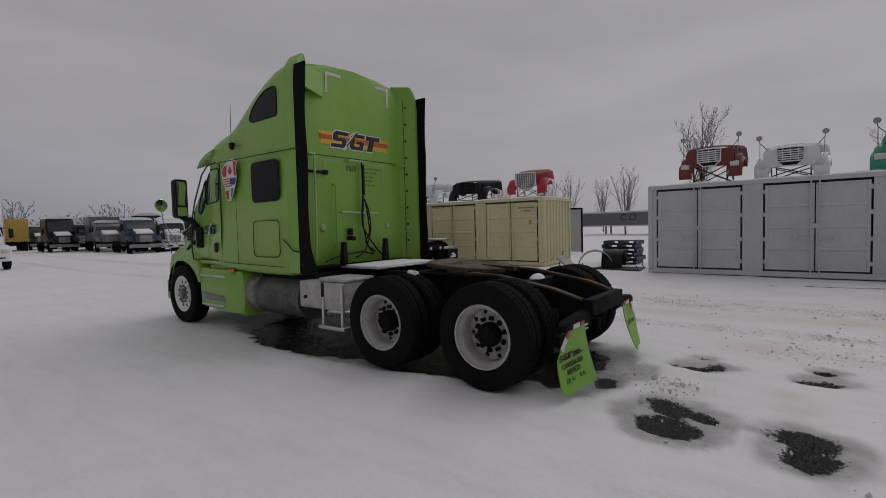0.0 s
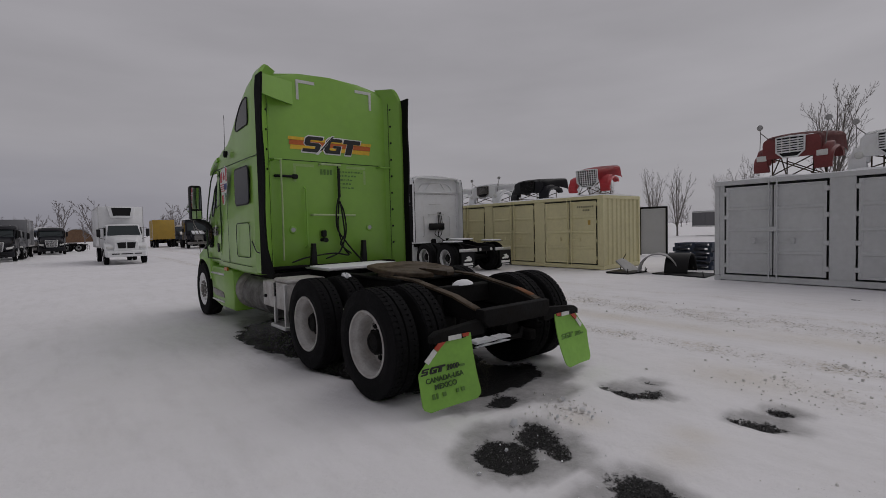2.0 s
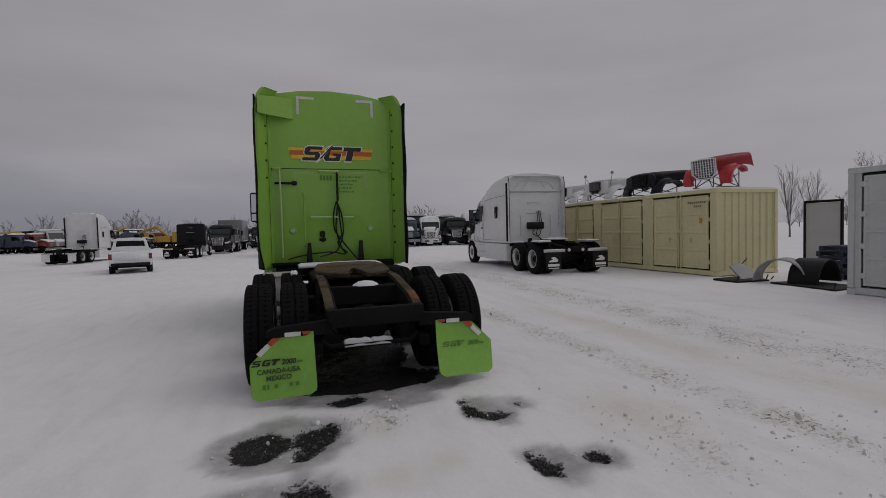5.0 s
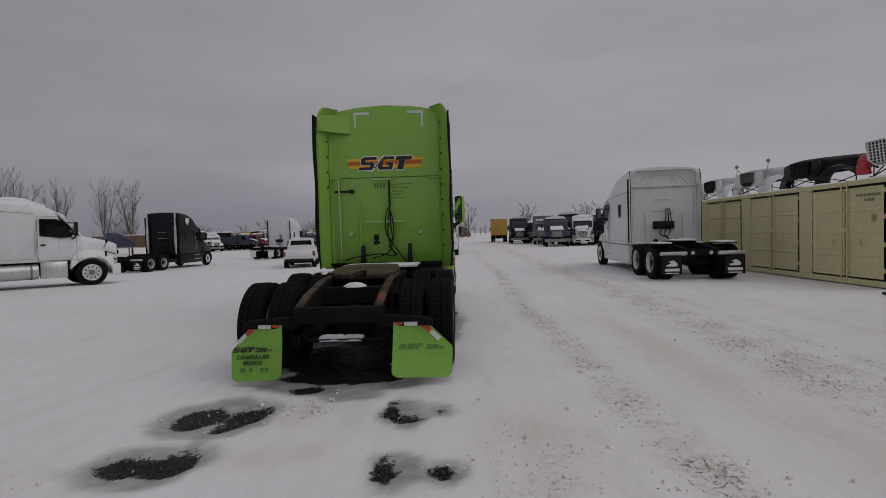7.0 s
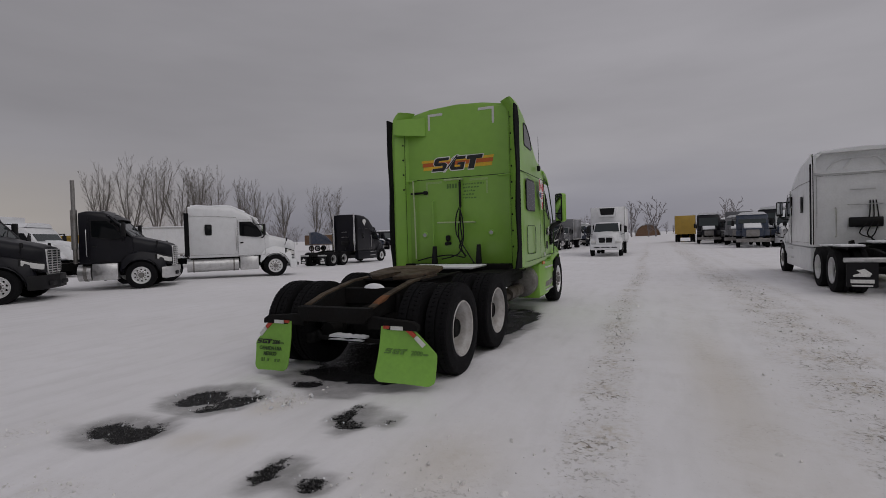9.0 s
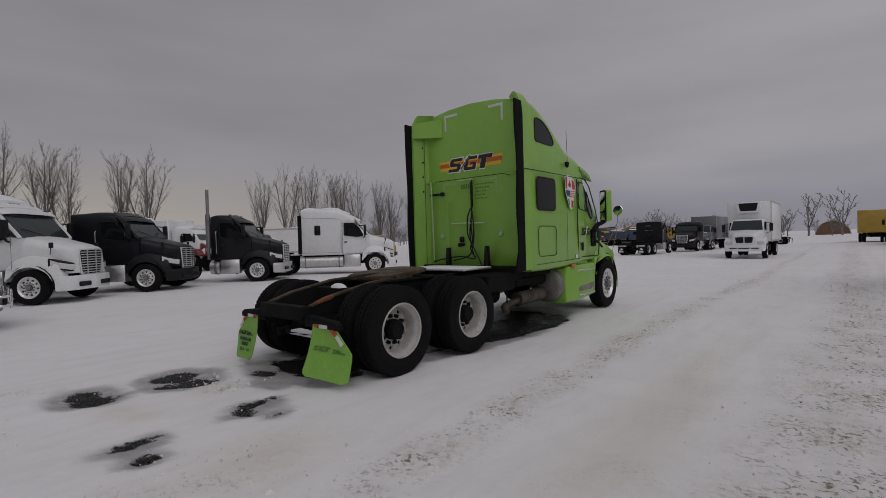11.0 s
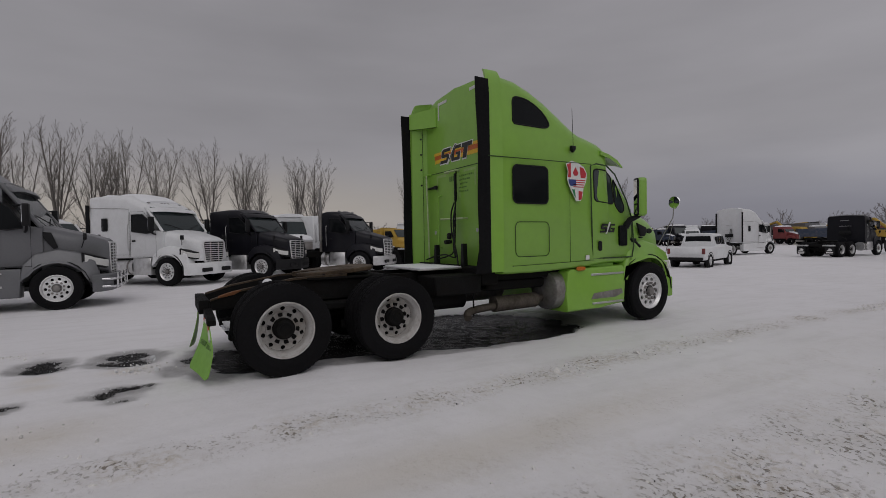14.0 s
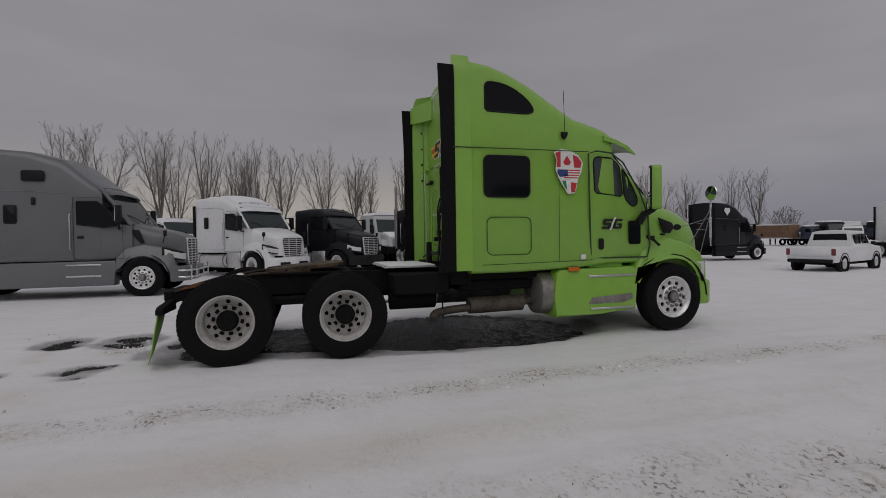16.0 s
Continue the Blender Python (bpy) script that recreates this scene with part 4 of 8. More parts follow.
        for x, w, z, h in ((0.13, 0.05, 0.368, 0.018), (-0.17, 0.025, 0.165, 0.04), (-0.13, 0.015, 0.165, 0.04), (-0.07, 0.03, 0.17, 0.03), (0.06, 0.025, 0.17, 0.03), (0.11, 0.03, 0.17, 0.03)):
            if s < 0 or z > 0.3:
                bm = B()
                prism(bm, [(s * 0.90 + x + 0.03, z), (s * 0.90 + x + 0.03 + w, z), (s * 0.90 + x + 0.03 + w, z + h), (s * 0.90 + x + 0.03, z + h)], "y", -0.002, 0.009)
                part("flap_print", bm, "print", flap)
        # the flaps are blown round: lower edge back, outer edge forwards and down
        for ob in [flap] + list(flap.children):
            for v in ob.data.vertices:
                f, u = (0.64 - v.co.z) / tall, abs(v.co.x) - 0.88
                v.co.y += -0.755 - bow * f * f + (0.05 + twist * f) * u
                v.co.z -= 0.075 * f * u
    # tail crossmember with chamfered ends
    bm = B()
    prism(bm, [(-0.46, 0.72), (-0.46, 0.818), (0.46, 0.818), (0.46, 0.72), (0.40, 0.655), (-0.40, 0.655)], "y", -0.81, -0.70, 0.012)
    P("tail_crossmember", bm, "frame")
    bm = B()
    prism(bm, [(-0.62, 0.83), (-0.60, 0.855), (-0.44, 0.90), (-0.36, 0.915), (-0.36, 0.90), (-0.44, 0.86)], "x", 0.388, 0.472, 0.004, seg=1)
    P("rusty_corner", bm, "orange_rust")
    for y in (0.02, 0.62, 1.30, 2.2):
        bm = B()
        box(bm, -0.38, 0.38, y - 0.06, y + 0.06, 0.74, 0.945, 0.015)
        P("crossmember", bm, "frame")
    for y in (0.0, 1.35):
        bm = B()
        tube(bm, [(-0.75, y, 0.505), (-0.25, y, 0.505), (0, y, 0.52), (0.25, y, 0.505), (0.75, y, 0.505)], [0.075, 0.085, 0.20, 0.085, 0.075], 14)
        P("axle", bm, "frame")
    for y in (0.0, 1.35):
        for q in (-1, 1):
            bm = B()
            cyl(bm, (q * 0.40, y - 0.36, 0.47), (q * 0.40, y - 0.14, 0.47), 0.088, n=14)
            cyl(bm, (q * 0.40, y - 0.16, 0.47), (q * 0.40, y - 0.10, 0.47), 0.10, n=14)
            P("brake_chamber", bm, "frame")
            bm = B()
            box(bm, q * 0.49, q * 0.60, y - 0.52, y + 0.30, 0.34, 0.45, 0.015)
            box(bm, q * 0.47, q * 0.61, y - 0.12, y + 0.12, 0.38, 0.62, 0.02)
            P("trailing_arm", bm, "frame")
            bm = B()
            cyl(bm, (q * 0.50, y - 0.30, 0.36), (q * 0.50, y - 0.22, 0.90), 0.035, n=10)
            P("shock_absorber", bm, "frame")
        bm = B()
        lathe(bm, [(0.001, 0.13), (0.16, 0.12), (0.22, 0.04), (0.23, -0.06), (0.20, -0.15), (0.10, -0.20), (0.001, -0.21)], 18, Matrix.Translation((0.02, y, 0.52)) @ Matrix.Rotation(radians(90), 4, "Z"))
        P("differential", bm, "frame")
    bm = B()
    tube(bm, [(0, 0.15, 0.58), (0, 1.2, 0.62)], 0.05, 10)
    tube(bm, [(0, 1.5, 0.62), (0, 4.4, 0.78)], 0.06, 10)
    P("drive_shaft", bm, "frame")
    bm = B()
    for x in (-0.2, 0.22):
        cyl(bm, (x, 0.45, 0.72), (x, 1.05, 0.72), 0.12, n=16)
    P("air_tank", bm, "frame")
    bm = B()
    tube(bm, [(-0.5, -0.42, 0.46), (-0.42, -0.46, 0.405), (0.42, -0.44, 0.395), (0.5, -0.40, 0.46)], 0.028, 8)
    P("sway_bar", bm, "frame")
    for x0, x1, za, zb in ((-0.27, -0.015, 0.425, 0.455), (0.005, 0.20, 0.428, 0.450), (-0.27, 0.18, 0.398, 0.410)):
        bm = B()
        top = [(x0 + (x1 - x0) * k / 6, zb + 0.008 * math.sin(k * 2.1 + x0 * 9)) for k in range(7)]
        prism(bm, [(x0 - 0.01, za)] + top + [(x1 + 0.01, za)], "y", -0.51 if za > 0.41 else -0.53, -0.40, 0.006, seg=1)
        P("bar_snow", bm, "snow", "thin snow on the rear sway bar")
    bm = B()
    loft(bm, [[(0.03 + 0.15 * r_ * math.cos(a), 0.02 + 0.07 * r_ * math.sin(a), z - 0.03) for a in np.linspace(0, 6.283, 13)[:-1]] for r_, z in ((1.0, 0.97), (0.85, 0.995), (0.5, 1.02), (0.1, 1.028))])
    P("snow_lump", bm, "snow", "small snow lump on the crossmember")
    bm = B()
    loft(bm, [[(-0.70 + 0.05 * r_ * math.cos(a), 1.28 + 0.10 * r_ * math.sin(a), z + 0.02 * math.sin(a * 3)) for a in np.linspace(0, 6.283, 11)[:-1]] for r_, z in ((1.0, 1.0), (0.8, 1.03), (0.3, 1.04))])
    P("tyre_snow", bm, "snow", "snow stuck on an inner tyre")
    # fifth wheel, tipped a little
    bm = B()
    pl = [(-0.46, 0.25), (-0.40, 0.55), (-0.20, 0.66), (0.20, 0.66), (0.40, 0.55), (0.46, 0.25), (0.44, -0.1), (0.22, -0.38), (0.10, -0.40), (0.055, -0.05), (0.0, 0.02), (-0.055, -0.05), (-0.10, -0.40), (-0.22, -0.38), (-0.44, -0.1)]
    m5 = Matrix.Translation((0, 0.76, 1.065)) @ Matrix.Rotation(radians(4), 4, "X")
    prism(bm, pl, "z", -0.035, 0.02, 0.01, m=m5, seg=1)
    fw = P("fifth_wheel", bm, "greasy", "brown greasy fifth wheel plate")
    for s in (-1, 1):
        bm = B()
        prism(bm, [(0.45, 0.98), (1.05, 0.98), (0.85, 1.05), (0.65, 1.05)], "x", s * 0.28, s * 0.44, 0.01)
        part("pivot_bracket", bm, "frame", fw)
    bm = B()
    box(bm, -0.50, 0.50, 0.42, 1.5, 0.98, 1.01, 0.005)
    P("mount_plate", bm, "frame")
    # deck plates with snow
    bm = B()
    box(bm, -0.62, 0.62, 1.92, 2.66, 1.03, 1.05, 0.004)
    P("deck_plate", bm, "alu")
    bm = B()
    prism(bm, [(-0.60, 1.95), (0.60, 1.97), (0.62, 2.64), (0.2, 2.66), (-0.58, 2.6), (-0.62, 2.2)], "z", 1.05, 1.07, 0.008)
    P("deck_snow", bm, "snow", "snow lying on the deck plate")
    # near-side tool box and step
    bm = B()
    box(bm, -1.16, -0.62, 2.02, 2.86, 0.56, 0.90, 0.012)
    box(bm, -1.14, -0.62, 2.0, 2.5, 0.90, 0.955, 0.02)
    tb = P("tool_box", bm, "rim_white", "white-painted aluminium tool box")
    bm = B()
    box(bm, -1.175, -1.155, 2.36, 2.40, 0.62, 0.90)
    part("tool_box_catch", bm, "black", tb)
    bm = B()
    cyl(bm, (-1.15, 2.72, 0.70), (-1.19, 2.72, 0.70), 0.022, n=10)
    part("tool_box_catch", bm, "black", tb)
    bm = B()
    box(bm, -1.19, -1.15, 1.98, 2.02, 0.36, 0.90, 0.004)
    box(bm, -1.19, -1.15, 2.34, 2.38, 0.36, 0.72, 0.004)
    box(bm, -1.22, -1.04, 1.94, 2.42, 0.33, 0.375, 0.008)
    part("step_bracket", bm, "alu", tb)
    # exhaust and silencer on the far side
    bm = B()
    tube(bm, smooth_curve([(0.78, 4.2, 0.52), (0.84, 3.6, 0.50), (0.86, 3.2, 0.48), (0.86, 2.75, 0.45), (0.92, 2.55, 0.42), (1.0, 2.50, 0.36)], 4), 0.055, 12)
    cyl(bm, (0.84, 3.05, 0.495), (0.84, 3.85, 0.505), 0.115, n=18)
    P("exhaust", bm, "exhaust")
    bm = B()
    cyl(bm, (0.66, 1.98, 0.62), (0.66, 2.6, 0.62), 0.15, n=16)
    box(bm, 0.46, 1.02, 1.98, 2.72, 0.70, 0.97, 0.02)
    box(bm, 0.50, 0.98, 2.74, 3.05, 0.80, 1.06, 0.02)
    tube(bm, [(0.9, 2.66, 0.7), (0.9, 2.66, 0.36)], 0.012, 6)
    box(bm, 0.5, 0.9, 2.9, 4.0, 0.70, 0.86, 0.03)
    P("air_reservoir", bm, "frame")
    bm = B()
    cyl(bm, (-0.80, 3.0, 0.62), (-0.80, 4.3, 0.62), 0.30, n=24)
    P("fuel_tank", bm, "tank_alu")
    bm = B()
    box(bm, -0.34, 0.34, 4.6, 6.6, 0.55, 0.95, 0.06)
    P("engine", bm, "frame")
    bm = B()
    tube(bm, [(-0.95, 6.12, 0.5), (0.95, 6.12, 0.5)], 0.06, 10)
    P("front_axle", bm, "frame")
    # loose cable at the sleeper's lower corner
    bm = B()
    tube(bm, smooth_curve([(-1.2, 3.12, 1.44), (-1.215, 3.0, 1.38), (-1.22, 2.88, 1.30), (-1.21, 2.78, 1.28)], 4), 0.008, 5)
    P("loose_cable", bm, "black")
    # the nose reaches a little further ahead; the panels beside the sleeper end in ears above its roof
    for ob in root.children_recursive:
        if ob.type == "MESH" and ob.data.users == 1:
            kind = ob.name.split(".")[0]
            for v in ob.data.vertices:
                v.co.y += 0.08 * min(max((v.co.y - 5.75) / 0.4, 0.0), 1.0)
                v.co.z += 0.018 * max(v.co.z - 1.5, 0.0)
                if kind == "side_extender" and v.co.z > 3.40:
                    v.co.z += 0.09 * (v.co.z - 3.40) / 0.31
                if kind == "rubber_lip" and v.co.z > 3.2:
                    v.co.z += 0.05 * (v.co.z - 3.2) / 0.38
    return root


lime_tractor(Matrix())


# ---- other trucks ----
def tractor(label, at, paint="white_paint", roof="mid", F=5.6, sleeper=2.0, stacks=False, bumper=None, grille="chrome", snow=True, tandem=True, scale=1.0, extender=False, fairing=False, guard=False, group="parked tractor units", flaps="black", marks=(), roofwin=False):
    """A parked tractor unit: rear axle at the origin, front axle at y = F, nose towards +y."""
    root = thing("semi_tractor", label, "truck", at @ Matrix.Scale(scale, 4), group)
    P = lambda name, bm, material, lab="", parent=None, angle=45: part(name, bm, material, parent or root, lab, angle=angle)
    cb = F - 1.35 - sleeper - 0.35
    tops = {"day": (2.82, 2.86, 2.84), "mid": (3.22, 3.24, 2.92), "high": (3.86, 3.82, 3.02), "flat": (2.75, 2.78, 2.74), "raised": (3.55, 3.48, 2.92)}[roof]
    bm = B()
    secs = [(cb, 1.16, tops[0] - 0.02, 0.10)]
    if sleeper > 0.5:
        secs += [(cb + 0.25, 1.18, tops[0], 0.14), (cb + sleeper * 0.6, 1.18, tops[1] - 0.02, 0.20), (cb + sleeper * 0.95, 1.17, (tops[1] + tops[2]) / 2 + (0.15 if roof == "mid" else 0.19 if roof == "high" else 0.02), 0.26)]
    else:
        secs += [(cb + 0.2, 1.17, tops[1], 0.14)]
    secs += [(F - 1.15, 1.15, tops[2], 0.22), (F - 0.92, 1.10, tops[2] - 0.12, 0.22)]
    loft(bm, [body_ring(y, hw, 0.98, zt, rt, top=hw - 0.05, crown=0.05) for y, hw, zt, rt in secs])
    P("cab_shell", bm, paint, angle=50)
    bm = B()
    loft(bm, [body_ring(y, hw, 1.0, zt, 0.04, crown=0) for y, hw, zt in ((F - 0.94, 1.10, 1.98), (F - 0.25, 1.04, 1.90))])
    P("cowl", bm, paint)
    bm = B()
    prism(bm, [(-0.98, 0), (0.98, 0), (0.92, 1), (-0.92, 1)], "z", 0, 0.03)
    for v in bm.verts:
        k = v.co.y
        v.co = Vector((v.co.x, F - 0.30 - 0.62 * k + 0.06 * (1 - v.co.x ** 2), 1.93 + (tops[2] - 2.08) * k + v.co.z))
    P("windscreen", bm, "glass_blue")
    for s in (-1, 1):
        bm = B()
        tube(bm, [(s * 1.03, F - 0.27, 1.90), (s * 1.05, F - 0.93, tops[2] - 0.16)], 0.05, 6)
        P("windscreen_post", bm, paint)
        bm = B()
        tube(bm, [(s * 0.15, F - 0.22, 1.97), (s * 0.55, F - 0.36, 2.12), (s * 0.78, F - 0.42, 2.18)], 0.012, 5)
        P("wiper", bm, "black")
    if roof != "flat":
        bm = B()
        rings = []
        for x in np.linspace(-1.06, 1.06, 11):
            f = 1 - abs(x / 1.06) ** 4
            rings.append([(x, F - 1.02, tops[2] - 0.13 + 0.06 * f), (x, F - 0.76 + 0.06 * f, tops[2] - 0.24 + 0.05 * f), (x, F - 0.70 + 0.06 * f, tops[2] - 0.33 + 0.05 * f), (x, F - 0.74 + 0.06 * f, tops[2] - 0.33 + 0.05 * f), (x, F - 0.98, tops[2] - 0.22)])
        loft(bm, rings)
        P("sun_visor", bm, paint)
    bm = B()
    hood = [(F - 0.28, 1.02, 1.93, 0.22), (F + 0.2, 0.96, 1.80, 0.25), (F + 0.6, 0.86, 1.70, 0.20), (F + 0.88, 0.72, 1.60, 0.14), (F + 0.94, 0.66, 1.52, 0.10)]
    loft(bm, [body_ring(y, hw, 0.85, zt, rt, top=hw - 0.06, crown=0.04) for y, hw, zt, rt in hood])
    P("hood", bm, paint, angle=60)
    # grille: a shield that narrows downwards, dark mesh behind bright bars
    shield = [(-0.56, 1.50), (-0.50, 1.56), (0.50, 1.56), (0.56, 1.50), (0.46, 0.82), (0.40, 0.77), (-0.40, 0.77), (-0.46, 0.82)]
    bm = B()
    prism(bm, shield, "y", F + 0.90, F + 0.965, 0.012)
    gr = P("grille_surround", bm, "alu_bright" if grille == "chrome" else "black")
    bm = B()
    prism(bm, [(x * 0.88, 1.165 + (z - 1.165) * 0.90) for x, z in shield], "y", F + 0.95, F + 0.972)
    part("grille_mesh", bm, "black", gr)
    for k in range(9):
        bm = B()
        w = 0.41 + 0.008 * k
        box(bm, -w, w, F + 0.966, F + 0.992, 0.845 + k * 0.075, 0.872 + k * 0.075)
        part("grille_bar", bm, "alu_bright" if grille == "chrome" else grille, gr)
    for x in (-0.2, 0.2):
        bm = B()
        box(bm, x - 0.012, x + 0.012, F + 0.968, F + 0.996, 0.82, 1.51)
        part("grille_bar", bm, "alu_bright" if grille == "chrome" else grille, gr)
    for s in (-1, 1):
        r = 0.62
        arch = [(F + r * math.cos(a), 0.5 + r * math.sin(a)) for a in np.linspace(radians(2), radians(165), 11)]
        out = [(F - 0.66, 0.70), (F - 0.60, 1.05), (F - 0.40, 1.30), (F, 1.40), (F + 0.45, 1.30), (F + 0.72, 1.10), (F + 0.80, 0.60)]
        bm = B()
        prism(bm, arch + out, "x", s * 0.70, s * 1.17, 0.04)
        for v in bm.verts:
            if v.co.y > F + 0.2 and abs(v.co.x) > 0.9:
                v.co.x *= 1 - 0.12 * (v.co.y - F - 0.2) / 0.6
            if v.co.z > 1.15 and abs(v.co.x) > 1.0:
                v.co.x *= 1 - 0.13 * (v.co.z - 1.15) / 0.25
        fe = P("fender", bm, paint)
        bm = B()
        lin = [(F + (r + 0.006) * math.cos(a), 0.5 + (r + 0.006) * math.sin(a)) for a in np.linspace(radians(-2), radians(172), 11)]
        loft(bm, [[(s * 0.66, a_, b_), (s * 1.13, a_, b_), (s * 1.13, a_ + 0.01 * (a_ - F), b_ + 0.01), (s * 0.66, a_ + 0.01 * (a_ - F), b_ + 0.01)] for a_, b_ in lin])
        part("arch_liner", bm, "black", fe)
        bm = B()
        box(bm, s * 0.50, s * 0.56, F - 0.62, F + 0.62, 0.55, 1.25)
        part("inner_apron", bm, "black", fe)
        bm = B()
        prism(bm, [(s * 0.58, F + 0.93), (s * 0.84, F + 0.88), (s * 1.02, F + 0.72), (s * 1.07, F + 0.46), (s * 0.98, F + 0.44), (s * 0.80, F + 0.66), (s * 0.58, F + 0.80)], "z", 0.94, 1.19, 0.02)
        for v in bm.verts:
            v.co.z += 0.34 * (F + 0.80 - v.co.y)
        hl = P("headlight_bezel", bm, "black")
        bm = B()
        prism(bm, [(s * 0.62, F + 0.94), (s * 0.83, F + 0.895), (s * 1.02, F + 0.73), (s * 1.072, F + 0.52), (s * 0.98, F + 0.50), (s * 0.80, F + 0.68), (s * 0.62, F + 0.82)], "z", 0.985, 1.16, 0.02)
        for v in bm.verts:
            v.co.z += 0.34 * (F + 0.80 - v.co.y)
        part("headlight", bm, "lamp", hl)
        bm = B()
        prism(bm, [(s * 0.0, F + 1.10), (s * 0.75, F + 1.03), (s * 1.06, F + 0.86), (s * 1.12, F + 0.66), (s * 1.0, F + 0.66), (s * 0.70, F + 0.90), (s * 0.0, F + 0.96)], "z", 0.36, 0.78, 0.03)
        P("bumper", bm, bumper or paint)
        bm = B()
        box(bm, s * 0.22, s * 0.70, F + 1.03, F + 1.10, 0.46, 0.60, 0.02)
        P("bumper_intake", bm, "black")
        # doors and windows
        x0 = 1.155

        def plate(name, poly, material, xa=x0, th=0.014):
            bm = B()
            prism(bm, poly, "x", s * xa, s * (xa + th), 0.003, seg=1)
            return P(name, bm, material)
        d0 = F - 1.55
        plate("door_window", [(d0 + 0.08, 1.92), (d0 + 0.08, 2.52), (d0 + 0.55, 2.52), (d0 + 0.80, 2.30), (d0 + 0.98, 1.98), (d0 + 0.98, 1.88), (d0 + 0.72, 1.84)], "glass", 1.115, 0.055)
        bm = B()
        tube(bm, [(s * 1.163, a, b) for a, b in ((d0, 1.02), (d0, 2.62), (d0 + 0.6, 2.62), (d0 + 0.9, 2.30), (d0 + 1.12, 1.9), (d0 + 1.12, 1.02), (d0, 1.02))], 0.005, 5)
        P("door_seam", bm, "black")
        bm = B()
        tube(bm, [(s * 1.16, d0 - 0.07, 1.25), (s * 1.20, d0 - 0.07, 1.30), (s * 1.20, d0 - 0.07, 2.15), (s * 1.16, d0 - 0.07, 2.2)], 0.013, 6)
        P("grab_handle", bm, "alu")
        bm = B()
        tube(bm, [(s * (1.166 + 0.004), a, b) for a, b in ((d0 + 0.08, 1.92), (d0 + 0.08, 2.52), (d0 + 0.55, 2.52), (d0 + 0.80, 2.30), (d0 + 0.98, 1.98), (d0 + 0.98, 1.88), (d0 + 0.72, 1.84), (d0 + 0.08, 1.92))], 0.014, 5)
        P("window_seal", bm, "black")
        plate("door_handle", rounded(d0 + 0.08, d0 + 0.22, 1.56, 1.62, 0.02), "black", 1.15, 0.03)
        if sleeper > 0.9:
            ws = cb + sleeper * 0.42
            plate("sleeper_window", rounded(ws - 0.13, ws + 0.15, 1.95, 2.42, 0.05), "black", 1.17, 0.016)
            plate("sleeper_glass", rounded(ws - 0.10, ws + 0.12, 1.99, 2.38, 0.05), "glass", 1.18, 0.010)
            bm = B()
            tube(bm, [(s * 1.181, cb + 0.06, 1.10), (s * 1.181, d0 - 0.02, 1.10)], 0.004, 5)
            tube(bm, [(s * 1.181, d0 - 0.03, 1.0), (s * 1.178, d0 - 0.03, 2.7)], 0.004, 5)
            P("panel_seam", bm, "steel")
        if sleeper > 0.9:
            bm = B()
            zc = min(tops[0], 3.2) - 0.42
            tube(bm, [(s * 1.155, cb + 0.03, zc + 0.02), (s * 1.16, cb + sleeper * 0.6, zc), (s * 1.14, d0 - 0.05, zc - 0.06)], 0.007, 5)
            P("roof_cap_seam", bm, "steel")
            bm = B()
            box(bm, s * 1.14, s * 1.175, cb - 0.16, cb + 0.02, 1.05, tops[0] - 0.30, 0.01)
            P("rubber_lip", bm, "rubber")
        if roofwin:
            plate("roof_window", rounded(cb + 1.15, cb + 1.65, 3.02, 3.30, 0.06), "black", 1.155, 0.03)
            plate("small_vent", rounded(cb + 1.35, cb + 1.43, 2.42, 2.62, 0.03), "black", 1.17, 0.018)
        for nm, poly, mm in marks:
            plate(nm, [(cb + a, b) for a, b in poly], mm, 1.17, 0.018)
        # mirror
        bm = B()
        prism(bm, rounded(s * 1.32 - 0.09, s * 1.32 + 0.09, 1.92, 2.42, 0.04), "y", F - 0.52, F - 0.40, 0.02)
        mir = P("mirror", bm, "black")
        bm = B()
        box(bm, s * 1.32 - 0.075, s * 1.32 + 0.075, F - 0.528, F - 0.518, 2.0, 2.38)
        part("mirror_glass", bm, "mirror", mir)
        bm = B()
        tube(bm, [(s * 1.05, F - 0.55, 1.80), (s * 1.25, F - 0.48, 1.84), (s * 1.32, F - 0.46, 1.94)], 0.03, 6)
        part("mirror_arm", bm, "black", mir)
        bm = B()
        tube(bm, [(s * 1.08, F - 0.75, 2.40), (s * 1.30, F - 0.48, 2.38)], 0.02, 6)
        part("mirror_arm", bm, "black", mir)
        bm = B()
        tube(bm, [(s * 0.95, F + 0.45, 1.42), (s * 1.02, F + 0.52, 1.62)], 0.012, 5)
        prism(bm, rounded(s * 1.02 - 0.06, s * 1.02 + 0.06, 1.60, 1.76, 0.03), "y", F + 0.50, F + 0.56, 0.01)
        P("hood_mirror", bm, "black")
        # tanks, steps or side fairing
        if fairing:
            bm = B()
            prism(bm, [(cb + 0.1, 0.30), (cb + 0.1, 0.95), (F - 0.62, 0.97), (F - 0.66, 0.32)], "x", s * 0.8, s * 1.15, 0.03)
            P("side_fairing", bm, paint)
            bm = B()
            box(bm, s * 1.12, s * 1.17, F - 1.75, F - 0.95, 0.55, 0.60, 0.006)
            P("step", bm, "alu")
            bm = B()
            box(bm, s * 1.12, s * 1.17, F - 1.75, F - 0.95, 0.85, 0.89, 0.006)
            P("step", bm, "alu")
        else:
            bm = B()
            cyl(bm, (s * 0.84, max(cb - 0.1, 1.95), 0.66), (s * 0.84, F - 1.55, 0.66), 0.30, n=20)
            tk = P("fuel_tank", bm, "alu")
